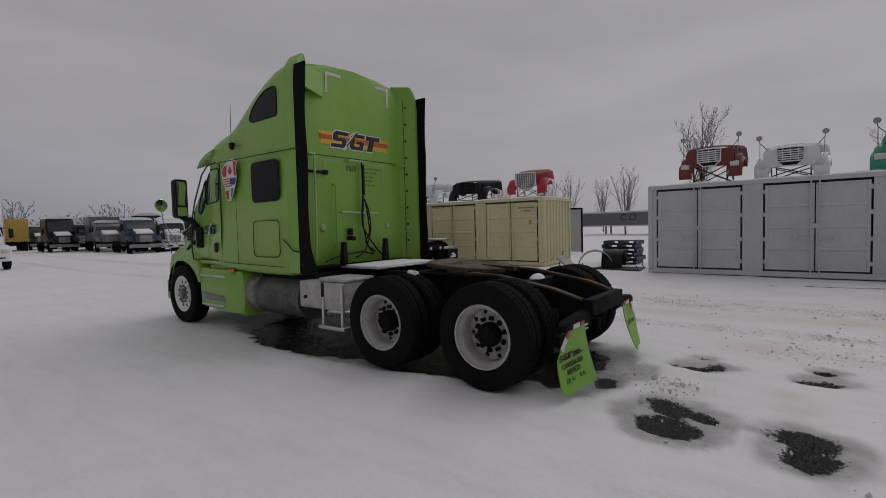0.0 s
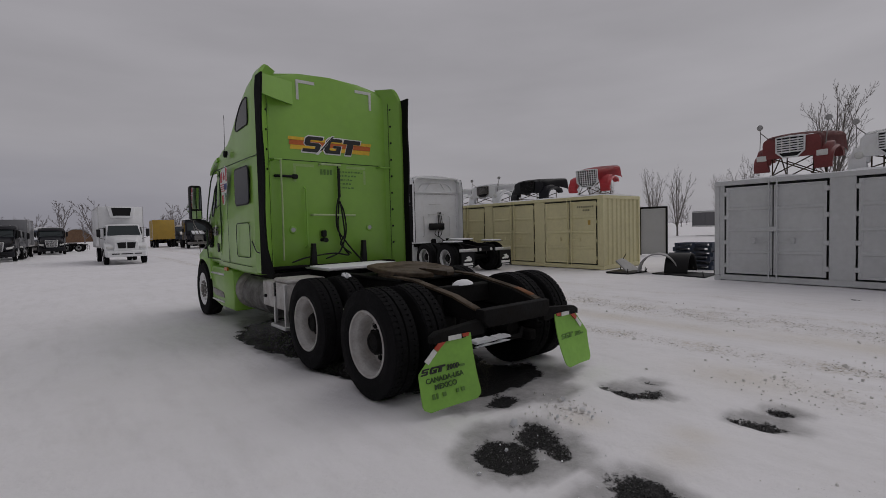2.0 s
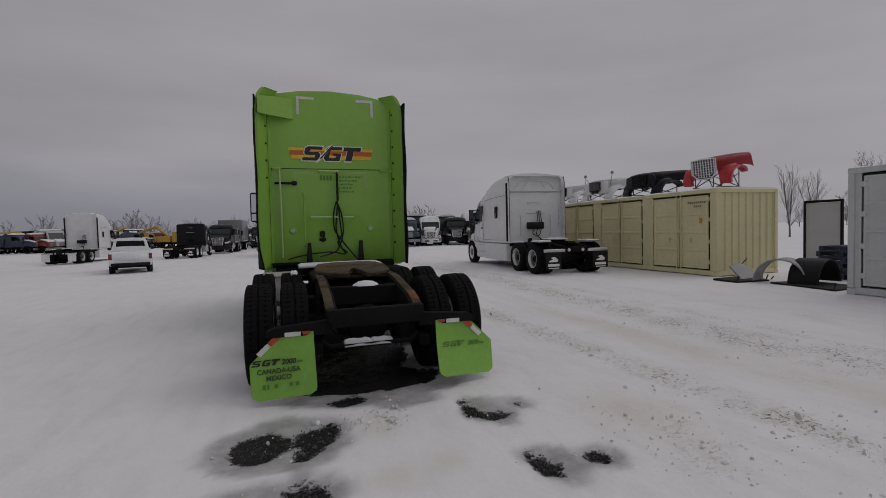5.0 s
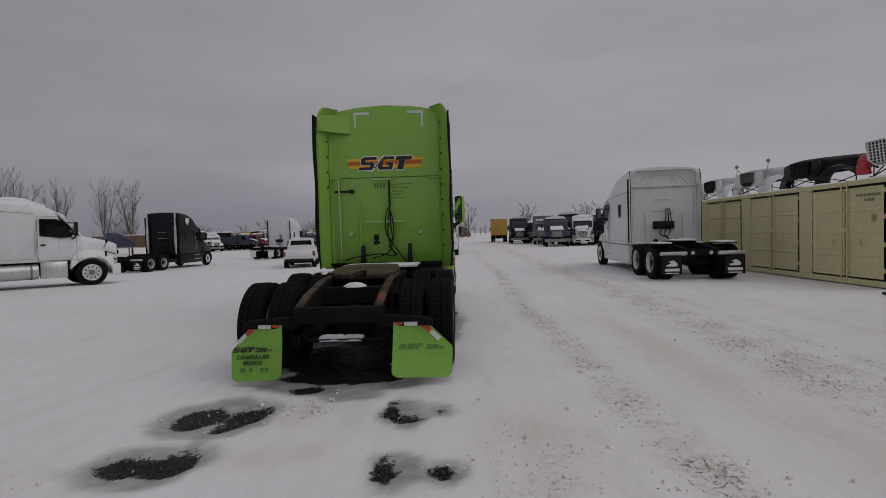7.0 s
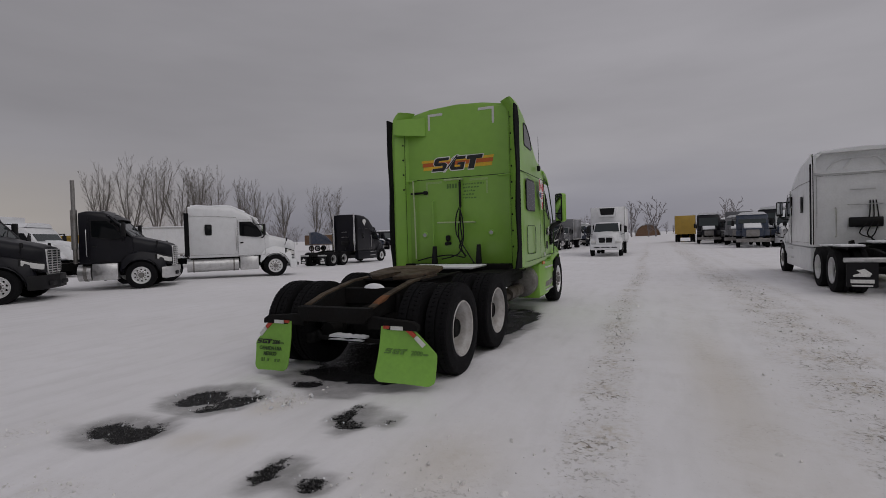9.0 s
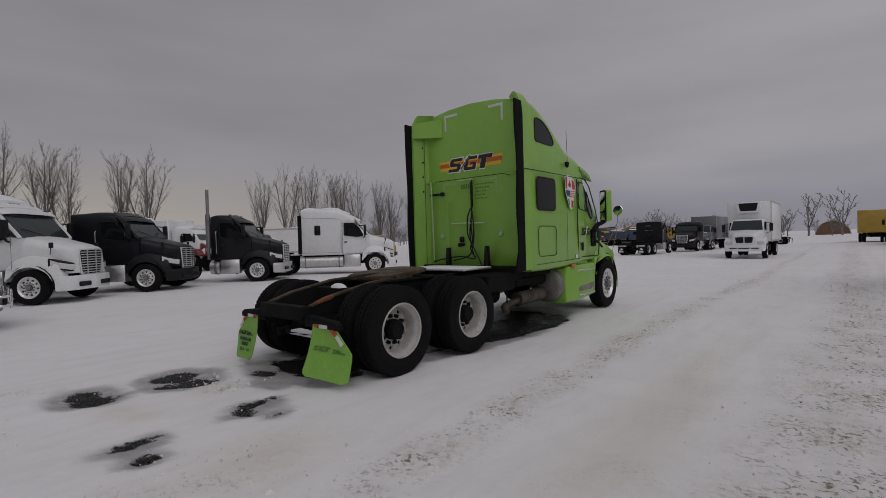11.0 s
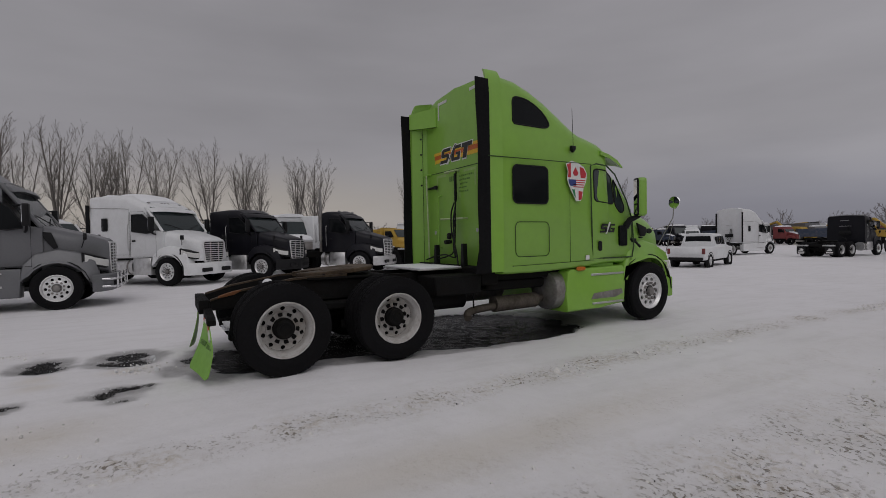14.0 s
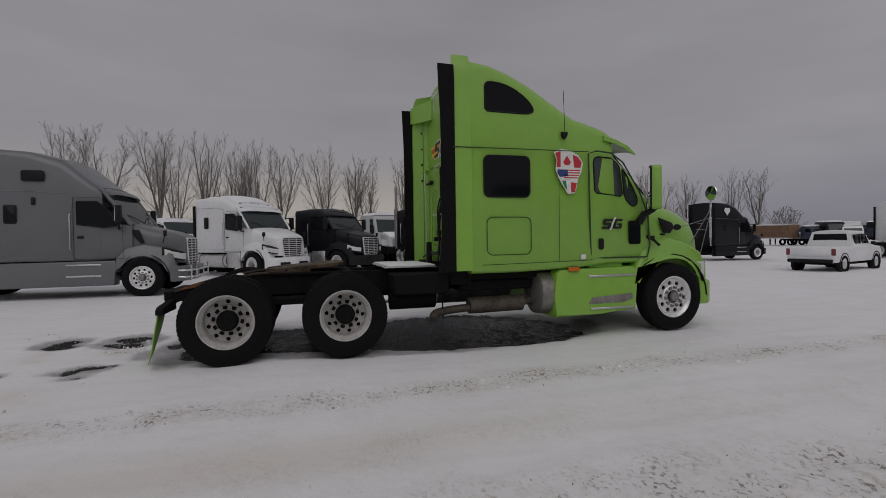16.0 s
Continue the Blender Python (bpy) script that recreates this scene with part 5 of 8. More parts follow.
            for k in range(2):
                bm = B()
                yy = max(cb - 0.1, 1.95) + 0.25 + k * (F - 2.0 - max(cb - 0.1, 1.95))
                lathe(bm, [(0.30, -0.03), (0.312, -0.03), (0.312, 0.03), (0.30, 0.03)], 20, Matrix.Translation((s * 0.84, yy, 0.66)) @ Matrix.Rotation(radians(90), 4, "Z"))
                part("tank_strap", bm, "steel", tk)
            bm = B()
            box(bm, s * 0.8, s * 1.13, F - 1.5, F - 0.72, 0.38, 0.98, 0.02)
            P("step_box", bm, "alu")
        if stacks and (s > 0 or stacks == "chrome"):
            bm = B()
            tube(bm, [(s * 0.98, cb - 0.16, 1.0), (s * 0.98, cb - 0.16, 3.6), (s * 0.98, cb - 0.16, 3.95)], 0.065, 10)
            cyl(bm, (s * 0.98, cb - 0.16, 1.5), (s * 0.98, cb - 0.16, 2.9), 0.10, n=12)
            P("exhaust_pipe", bm, "chrome" if stacks == "chrome" else "steel")
        if extender:
            bm = B()
            prism(bm, [(cb - 0.28, 1.05), (cb - 0.28, tops[0] - 0.35), (cb - 0.2, tops[0] - 0.06), (cb + 0.04, tops[0] - 0.02), (cb + 0.04, 1.05)], "x", s * 1.13, s * 1.165, 0.008)
            P("side_extender", bm, paint)
            bm = B()
            tube(bm, [(s * 1.15, cb - 0.28, 1.05), (s * 1.15, cb - 0.28, tops[0] - 0.35), (s * 1.15, cb - 0.2, tops[0] - 0.06)], 0.012, 5)
            P("extender_lip", bm, "rubber")
            # walls of the hollow roof fairing
            bm = B()
            prism(bm, [(s * 1.13, 2.98), (s * 1.13, tops[0] - 0.16), (s * 0.98, tops[0] - 0.03), (s * 0.94, tops[0] - 0.08), (s * 1.07, tops[0] - 0.18), (s * 1.07, 2.98)], "y", cb - 0.20, cb + 0.04, 0.008)
            P("fairing_side", bm, paint)
            bm = B()
            tube(bm, [(0, cb - 0.03, tops[0] - 0.20), (s * 0.45, cb - 0.03, tops[0] - 0.22), (s * 0.66, cb - 0.03, tops[0] - 0.30), (s * 0.80, cb - 0.03, 3.05)], 0.022, 6)
            tube(bm, [(s * 0.25, cb - 0.03, tops[0] - 0.22), (s * 0.45, cb - 0.03, 3.08)], 0.018, 6)
            P("fairing_rib", bm, paint)
            bm = B()
            tube(bm, [(s * 0.62, cb - 0.02, 1.25), (s * 0.62, cb - 0.09, 1.28), (s * 0.62, cb - 0.09, 2.0), (s * 0.62, cb - 0.02, 2.03)], 0.016, 6)
            P("grab_bar", bm, "alu")
            bm = B()
            prism(bm, [(s * 0.3, 0.95), (s * 0.40, 0.95), (s * 0.40, 1.12), (s * 0.33, 1.16)], "y", 1.75, 2.0, 0.01)
            P("rail_bracket", bm, "frame")
        # chassis
        bm = B()
        prism(bm, [(-0.75, 0.78), (-0.75, 0.92), (0.0, 1.0), (F + 0.5, 1.0), (F + 0.5, 0.74), (0.0, 0.72)], "x", s * 0.37, s * 0.45, 0.006, seg=1)
        P("frame_rail", bm, "frame")
        for y in ((0.0, 1.32) if tandem else (0.0,)):
            wheel(root, s * 1.06, y, alu=True)
            inner_wheel(root, s * 0.73, y, light=True)
        wheel(root, s * 1.05, F, 0.5, steer=True, alu=True)
        bm = B()
        prism(bm, rounded(s * 0.85 - 0.27, s * 0.85 + 0.27, 0.20, 0.74, 0.02), "y", -0.86, -0.845)
        fl = P("mud_flap", bm, flaps)
        if flaps == "black":
            bm = B()
            c = s * 0.85
            box(bm, c - 0.20, c + 0.20, -0.866, -0.86, 0.29, 0.37)
            box(bm, c - 0.18, c + 0.18, -0.866, -0.86, 0.22, 0.25)
            prism(bm, [(c - 0.15, 0.43), (c + 0.13, 0.43), (c + 0.16, 0.50), (c + 0.04, 0.60), (c - 0.10, 0.57), (c - 0.02, 0.51), (c - 0.16, 0.47)], "y", -0.866, -0.86)
            part("flap_mark", bm, "logo_white", fl)
        bm = B()
        box(bm, s * 0.42, s * 1.15, -0.84, -0.76, 0.74, 0.84, 0.01)
        P("flap_arm", bm, "alu")
    bm = B()
    box(bm, -0.45, 0.45, -0.78, -0.70, 0.72, 0.90, 0.01)
    P("tail_crossmember", bm, "frame")
    for y in (0.5, 1.6, 2.4):
        bm = B()
        box(bm, -0.38, 0.38, y - 0.08, y + 0.08, 0.76, 0.96)
        P("crossmember", bm, "frame")
    for y in ((0.0, 1.32) if tandem else (0.0,)):
        bm = B()
        tube(bm, [(-0.75, y, 0.505), (-0.25, y, 0.505), (0, y, 0.52), (0.25, y, 0.505), (0.75, y, 0.505)], [0.075, 0.085, 0.2, 0.085, 0.075], 10)
        P("axle", bm, "frame")
    bm = B()
    tube(bm, [(-0.95, F, 0.5), (0.95, F, 0.5)], 0.06, 8)
    box(bm, -0.34, 0.34, F - 1.4, F + 0.5, 0.5, 0.95, 0.05)
    P("engine", bm, "frame")
    bm = B()
    prism(bm, [(-0.46, 0.25), (-0.36, 0.6), (0.36, 0.6), (0.46, 0.25), (0.42, -0.1), (0.2, -0.38), (0.06, -0.02), (-0.06, -0.02), (-0.2, -0.38), (-0.42, -0.1)], "z", 1.05, 1.11, 0.01, m=Matrix.Translation((0, 0.7, 0)))
    fw = P("fifth_wheel", bm, "frame")
    bm = B()
    box(bm, -0.4, 0.4, 0.4, 1.1, 0.98, 1.06)
    part("pivot_bracket", bm, "frame", fw)
    bm = B()
    box(bm, -1.0, 1.0, cb + 0.05, F - 0.5, 0.86, 0.99)
    P("cab_underframe", bm, "frame")
    # hoses behind the cab
    for k in range(3):
        bm = B()
        tube(bm, smooth_curve([(0.1 + k * 0.06, cb - 0.03, 2.2), (0.05 + k * 0.1, cb - 0.10, 1.7), (-0.15 + k * 0.16, cb - 0.14, 1.35), (0.1, cb - 0.12, 1.2), (0.2, cb - 0.3, 1.05)], 4), 0.016, 5)
        P("air_line", bm, "black")
    bm = B()
    box(bm, -0.35, 0.35, cb - 0.12, cb - 0.02, 1.50, 1.76, 0.02)
    P("hose_box", bm, "black")
    for a, b, z in ((-0.35, 0.35, 2.1), (-0.3, 0.2, 2.5)):
        bm = B()
        tube(bm, [(a, cb, z), (a, cb - 0.06, z), (b, cb - 0.06, z), (b, cb, z)], 0.014, 6)
        P("grab_bar", bm, "alu")
    if roof in ("mid", "day", "high") and not guard:
        for x in (-0.7, -0.15, 0, 0.15, 0.7):
            bm = B()
            box(bm, x - 0.05, x + 0.05, F - 1.24, F - 1.14, tops[2] + 0.02, tops[2] + 0.075, 0.015)
            P("marker_lamp", bm, "grey_plastic")
    if extender:
        bm = B()
        prism(bm, [(-1.0, tops[0] - 0.06), (1.0, tops[0] - 0.06), (0.98, tops[0] + 0.0), (0, tops[0] + 0.05), (-0.98, tops[0] + 0.0)], "y", cb - 0.20, cb + 0.04, 0.008)
        P("fairing_top", bm, paint)
        bm = B()
        box(bm, -1.10, 1.10, cb - 0.07, cb + 0.02, 2.94, 2.985, 0.01)
        P("fairing_ledge", bm, paint)
        bm = B()
        tube(bm, [(-1.02, cb - 0.006, 1.5), (-1.02, cb - 0.006, 2.9), (1.02, cb - 0.006, 2.9), (1.02, cb - 0.006, 1.5)], 0.004, 4)
        P("panel_seam", bm, "steel")
    if guard:
        for s in (-1, 1):
            bm = B()
            prism(bm, [(F - 0.30, 1.80), (F - 0.10, 1.78), (F + 0.02, 1.44), (F - 0.06, 1.40), (F - 0.22, 1.62)], "x", s * 0.97, s * 1.035, 0.01)
            P("hood_vent", bm, "black")
        bm = B()
        for z in (0.48, 0.66):
            tube(bm, smooth_curve([(-1.05, F + 0.85, z), (-0.98, F + 1.1, z), (0, F + 1.18, z), (0.98, F + 1.1, z), (1.05, F + 0.85, z)], 4), 0.026, 8)
        for x in (-0.95, -0.4, 0.4, 0.95):
            tube(bm, [(x, F + 1.14, 0.42), (x, F + 1.14, 0.80)], 0.024, 8)
        P("grille_guard", bm, "chrome")
    if snow:
        bm = B()
        rings = []
        ya, yb = cb + 0.08, F - 1.2
        for k in range(9):
            y = ya + (yb - ya) * k / 8
            zt = np.interp(y, [q[0] for q in secs], [q[2] for q in secs]) + 0.03
            hw = 0.80 + 0.05 * math.sin(k * 2.1)
            t_ = 0.05 + 0.02 * math.sin(k * 1.7)
            rings.append([(-hw, y, zt - 0.02), (-hw * 0.8, y, zt + t_), (0, y, zt + t_ + 0.03), (hw * 0.8, y, zt + t_), (hw, y, zt - 0.02)])
        loft(bm, rings)
        P("roof_snow", bm, "snow", "snow lying on the roof")
        bm = B()
        prism(bm, [(-0.36, 0.3), (0.3, 0.25), (0.36, 0.9), (0, 1.2), (-0.32, 0.95)], "z", 1.11, 1.17, 0.03)
        P("fifth_wheel_snow", bm, "snow", "snow lying on the fifth wheel")
        for s in (-1, 1):
            bm = B()
            prism(bm, [(s * 0.75, 1.6), (s * 1.05, 1.65), (s * 1.0, 2.1), (s * 0.7, 2.05)], "z", 1.0, 1.06, 0.025)
            P("frame_snow", bm, "snow", "patch of snow on the chassis")
            bm = B()
            box(bm, s * 0.60, s * 1.16, -0.42, 0.42, 1.04, 1.055, 0.004)
            qf = P("quarter_fender", bm, "frame")
            bm = B()
            prism(bm, [(s * 0.66, -0.36), (s * 1.10, -0.38), (s * 1.12, 0.2), (s * 0.9, 0.36), (s * 0.68, 0.25)], "z", 1.055, 1.11, 0.022)
            part("fender_snow", bm, "snow", qf, "snow lying on the fender")
            bm = B()
            lathe(bm, [(0.001, 0.012), (0.045, 0.01), (0.055, -0.01)], 14, Matrix.Translation((s * 0.25, -0.79, 0.80)) @ Matrix.Rotation(radians(-90), 4, "Z"))
            P("tail_lamp", bm, "lamp")
    return root


def fall(x, y):
    """How far the yard lies below its middle: it falls gently away down the lane and to the north-west."""
    ease = lambda q: np.clip(q, 0, 1) ** 2 * (3 - 2 * np.clip(q, 0, 1))
    return ease((y - 9) / 13) * ease((6 - x) / 5) * (0.22 + 0.10 * ease((-x - 10) / 8))


def stand(x, y, deg, z=0.0):
    """Pose of a truck whose front axle's near wheel or origin lies at x, y and that heads deg clockwise from +y."""
    return Matrix.Translation((x, y, z - float(fall(x, y)))) @ Matrix.Rotation(radians(-deg), 4, "Z")


def by_front(x, y, deg, F, off=0.0, scale=1.0):
    """Pose from the place of the front axle's middle (off: metres to the truck's right of that point)."""
    m = stand(x, y, deg)
    return m @ Matrix.Translation((off * scale, -F * scale, 0))


HEAD = 45
tractor("white mid-roof sleeper tractor with chrome grille, parked on snow", by_front(-12.6, -1.0, HEAD, 5.7, -1.0, 1.0), F=5.7, sleeper=1.7, scale=1.0)
tractor("black mid-cab tractor with chrome grille and white headlights, parked on snow", by_front(-13.6, 2.25, HEAD, 5.4, -1.0, 0.98), paint="black_paint", roof="day", F=5.4, sleeper=0.75, scale=0.98, snow=False, bumper="black")
tractor("black day-cab tractor with tall exhaust stack and grey bumper", by_front(-13.7, 6.4, HEAD, 5.0, -1.0, 0.98), paint="black_paint", roof="day", F=5.0, sleeper=0.15, scale=0.98, stacks="steel", bumper="alu", snow=False)
tractor("white mid-roof sleeper tractor with dark mirrors, parked on snow", by_front(-12.8, 12.1, HEAD - 4, 5.7, -1.0, 1.0), F=5.7, sleeper=1.8, scale=1.0)
tractor("grey high-roof sleeper tractor with chrome grille guard, parked on snow", by_front(-7.4, -3.3, 2, 5.6, -1.05), paint="grey_paint", roof="high", F=5.6, sleeper=2.1, fairing=True, guard=True, snow=False, roofwin=True)
tractor("white high-roof sleeper tractor with snowy frame beside a cream container", by_front(8.62, 15.1, 3.5, 6.35, 0, 1.0), F=6.35, sleeper=2.45, roof="raised", fairing=True, extender=True, scale=1.0)
tractor("black high-roof sleeper tractor with two chrome stacks", by_front(-19.2, 30.4, 0, 6.8, 0, 1.0), paint="black_paint", roof="high", F=6.8, sleeper=1.9, stacks="chrome", fairing=True, snow=False, scale=1.0, marks=(("side_mark", [(1.0, 3.0), (1.25, 3.3), (1.2, 3.5), (0.8, 3.5), (0.75, 3.3)], "logo_white"),))
tractor("white high-roof sleeper tractor with white mud flaps, far across the yard", by_front(-15.8, 44.0, 6, 6.2, 0, 1.0), F=6.2, sleeper=1.9, roof="high", fairing=True, flaps="white_paint", scale=1.0)
tractor("black day-cab tractor with bare frame, tail towards the yard", by_front(-8.3, 43.0, 4, 5.0, 0, 1.0), paint="black_paint", roof="day", F=5.0, sleeper=0.15, snow=False, scale=1.0)
tractor("black day-cab tractor with chrome grille facing the yard", by_front(-6.9, 47.5, 184, 5.2, 0, 1.0), paint="black_paint", roof="day", F=5.2, sleeper=0.3, snow=False, scale=1.0)
tractor("white sleeper tractor standing crosswise beyond the box trucks", by_front(-6.5, 72.0, -80, 6.0, 0, 0.95), roof="mid", F=6.0, sleeper=1.8, snow=False, scale=0.95)
tractor("black tractor with snowy roof in a row of old trucks", by_front(-3.6, 62.0, 180, 5.4, 0, 1.0), paint="black_paint", roof="day", F=5.4, sleeper=0.5, scale=1.0)
tractor("black day-cab tractor with snow on its hood, facing the lane", by_front(16.6, 42.0, 196, 5.2, 0, 1.0), paint="black_paint", roof="day", F=5.2, sleeper=0.4, scale=1.0)
tractor("snow-covered white tractor in a row of scrapped trucks", by_front(13.6, 41.5, 194, 5.4, 0, 0.92), roof="mid", F=5.4, sleeper=1.5, scale=0.92)
tractor("snow-covered white tractor in a row of scrapped trucks", by_front(19.4, 44.0, 196, 5.4, 0, 0.92), roof="high", F=5.4, sleeper=1.6, scale=0.92)
tractor("black tractor in a row of scrapped trucks along the lane", by_front(11.0, 57.0, 195, 5.4, 0, 0.92), paint="black_paint", roof="day", F=5.4, sleeper=0.9, scale=0.92)
tractor("dark tractor with white side panels along the lane", by_front(12.6, 68.0, 190, 5.8, 0, 0.95), paint="black_paint", roof="mid", F=5.8, sleeper=1.6, scale=0.95)
tractor("maroon tractor in a row of scrapped trucks along the lane", by_front(12.4, 84.0, 190, 5.4, 0, 0.95), paint="maroon", roof="day", F=5.4, sleeper=0.6, scale=0.95)
tractor("white tractor with snowy roof behind the parked row", by_front(-20.0, -5.6, HEAD, 5.4, -1.0, 0.95), roof="flat", F=5.4, sleeper=0.8, scale=0.95)


# ---- works vehicles and trailers across the yard ----
def dump_truck(label, at, paint="yellow", scale=1.0):
    root = thing("dump_truck", label, "truck", at @ Matrix.Scale(scale, 4), "yellow works vehicles")
    P = lambda name, bm, material, lab="", parent=None: part(name, bm, material, parent or root, lab, angle=45)
    bm = B()
    prism(bm, [(-1.0, 1.15), (-1.25, 2.5), (3.0, 2.6), (3.2, 2.75), (3.3, 1.15)], "x", -1.2, 1.2, 0.03)
    P("dump_body", bm, paint)
    bm = B()
    for y in np.linspace(-0.9, 3.0, 6):
        for s in (-1, 1):
            box(bm, s * 1.2, s * 1.27, y - 0.05, y + 0.05, 1.15, 2.5)
    for s in (-1, 1):
        box(bm, s * 1.18, s * 1.28, -1.2, 3.2, 2.42, 2.56)
    P("body_rib", bm, paint)
    bm = B()
    box(bm, -1.1, 1.1, -1.1, 3.0, 2.5, 2.66, 0.06)
    P("load_snow", bm, "snow", "snow heaped in the dump body")
    bm = B()
    loft(bm, [body_ring(y, hw, 0.95, zt, rt, top=tp, crown=0.04) for y, hw, zt, rt, tp in ((3.45, 1.05, 2.6, 0.1, 0.98), (4.3, 1.05, 2.6, 0.15, 0.95), (4.8, 1.0, 1.85, 0.05, 0.98))])
    P("cab", bm, paint)
    bm = B()
    loft(bm, [body_ring(y, hw, 0.8, zt, rt, top=hw - 0.05, crown=0.05) for y, hw, zt, rt in ((4.75, 0.95, 1.84, 0.2), (5.5, 0.8, 1.65, 0.25), (5.8, 0.7, 1.5, 0.2))])
    P("hood", bm, paint)
    bm = B()
    prism(bm, [(-0.85, 0), (0.85, 0), (0.8, 1), (-0.8, 1)], "z", 0, 0.03)
    for v in bm.verts:
        k = v.co.y
        v.co = Vector((v.co.x, 4.83 - 0.42 * k, 1.9 + 0.62 * k + v.co.z))
    P("windscreen", bm, "glass_blue")
    for s in (-1, 1):
        bm = B()
        prism(bm, [(3.6, 1.8), (3.6, 2.42), (4.2, 2.42), (4.5, 1.9)], "x", s * 0.98, s * 1.06, 0.005)
        P("door_window", bm, "glass")
        bm = B()
        box(bm, s * 0.6, s * 1.15, 4.5, 5.7, 0.95, 1.3, 0.06)
        P("fender", bm, paint)
        wheel(root, s * 1.02, 5.1, 0.5, steer=True, alu=True)
        for y in (0.0, 1.32):
            wheel(root, s * 1.06, y, alu=True)
        bm = B()
        box(bm, s * 0.32, s * 0.44, -1.0, 5.6, 0.75, 1.05)
        P("frame_rail", bm, "frame")
    bm = B()
    box(bm, -1.05, 1.05, 5.75, 5.9, 0.5, 0.85, 0.03)
    P("bumper", bm, "black")
    return root


def crane(label, at, paint="yellow", scale=1.0, boom=True):
    root = thing("mobile_crane", label, "crane", at @ Matrix.Scale(scale, 4), "yellow works vehicles")
    P = lambda name, bm, material, lab="", parent=None: part(name, bm, material, parent or root, lab, angle=45)
    bm = B()
    box(bm, -1.2, 1.2, -3.5, 3.5, 0.8, 1.4, 0.05)
    P("carrier", bm, paint)
    for y in (-2.8, -1.4, 1.2, 2.6):
        for s in (-1, 1):
            wheel(root, s * 1.06, y, alu=True)
    bm = B()
    box(bm, -1.0, 1.0, -2.0, 1.2, 1.4, 2.4, 0.08)
    P("upper_works", bm, paint)
    bm = B()
    box(bm, 0.2, 1.15, 0.8, 2.2, 1.4, 2.8, 0.08)
    P("operator_cab", bm, paint)
    bm = B()
    box(bm, 0.25, 1.17, 1.0, 2.23, 1.9, 2.6, 0.02)
    P("cab_window", bm, "glass")
    if boom:
        bm = B()
        m = Matrix.Translation((-0.3, -1.2, 2.5)) @ Matrix.Rotation(radians(4), 4, "X")
        box(bm, -0.35, 0.35, 0, 6.5, 0, 0.7, 0.04, m=m)
        bo = P("boom", bm, paint)
        bm = B()
        box(bm, -0.26, 0.26, 6.4, 8.2, 0.08, 0.6, 0.03, m=m)
        part("boom_section", bm, "black", bo)
    return root


def trailer(label, at, paint="lgrey_paint", L=12.0, H=3.7, text=""):
    root = thing("box_trailer", label, "trailer", at, "trailers")
    P = lambda name, bm, material, lab="", parent=None: part(name, bm, material, parent or root, lab, angle=45)
    bm = B()
    box(bm, -1.28, 1.28, 0, L, 1.1, H, 0.03)
    P("cargo_box", bm, paint)
    for y in np.linspace(0.3, L - 0.3, 12):
        for s in (-1, 1):
            bm = B()
            box(bm, s * 1.28, s * 1.30, y - 0.03, y + 0.03, 1.15, H - 0.1)
            P("side_post", bm, paint)
    bm = B()
    for s in (-1, 1):
        box(bm, s * 1.25, s * 1.31, 0, L, 1.02, 1.16)
        box(bm, s * 1.25, s * 1.31, 0, L, H - 0.1, H + 0.02)
    P("rail", bm, "alu")
    for s in (-1, 1):
        for y in (1.2, 2.5):
            wheel(root, s * 1.06, y, alu=True)
        bm = B()
        box(bm, s * 0.6, s * 0.72, L - 3.0, L - 2.85, 0.1, 1.1, 0.01)
        P("landing_leg", bm, "frame")
    bm = B()
    box(bm, -1.2, 1.2, 0.05, L - 0.1, H, H + 0.1, 0.04)
    P("roof_snow", bm, "snow")
    if text:
        cu = bpy.data.curves.new("side_letters", "FONT")
        cu.body, cu.size, cu.extrude, cu.space_character = text, 1.1, 0.004, 1.5
        cu.materials.append(M["logo_black"])
        ob = new("side_letters", cu)
        ob.parent = root
        ob.matrix_basis = Matrix.Translation((-1.30, L - 5.0, 1.7)) @ Matrix.Rotation(radians(-90), 4, "Z") @ Matrix.Rotation(radians(90), 4, "X")
    return root


def quonset(at):
    root = thing("arched_hut", "grey corrugated arched storage hut at the far end of the lane", "building", at)
    bm = B()
    pts = [(6 * math.cos(a), 6 * math.sin(a)) for a in np.linspace(0, math.pi, 21)]
    inner = [(5.8 * math.cos(a), 5.8 * math.sin(a)) for a in np.linspace(math.pi, 0, 21)]
    prism(bm, pts + inner, "y", 0, 14)
    part("roof", bm, "lgrey_paint", root)
    bm = B()
    prism(bm, [(5.7 * math.cos(a), 5.7 * math.sin(a)) for a in np.linspace(0, math.pi, 17)], "y", 0.5, 0.7)
    part("end_wall", bm, "brown", root)
    bm = B()
    for k in range(8):
        q = [(6.06 * math.cos(a), 6.06 * math.sin(a)) for a in np.linspace(0, math.pi, 21)]
        q2 = [(6.0 * math.cos(a), 6.0 * math.sin(a)) for a in np.linspace(math.pi, 0, 21)]
        prism(bm, q + q2, "y", k * 1.8 + 0.2, k * 1.8 + 0.6)
    part("roof_ribs", bm, "grey_plastic", root)


def tank(label, at, mm):
    root = thing("storage_tank", label, "tank", at)
    bm = B()
    lathe(bm, [(0.001, -2.2), (0.8, -2.1), (1.1, -1.8), (1.1, 1.8), (0.8, 2.1), (0.001, 2.2)], 24, Matrix.Translation((0, 0, 1.5)))
    part("shell", bm, mm, root)
    for x in (-1.2, 1.2):
        bm = B()
        box(bm, x - 0.15, x + 0.15, -0.9, 0.9, 0, 0.8, 0.03)
        part("saddle", bm, "frame", root)


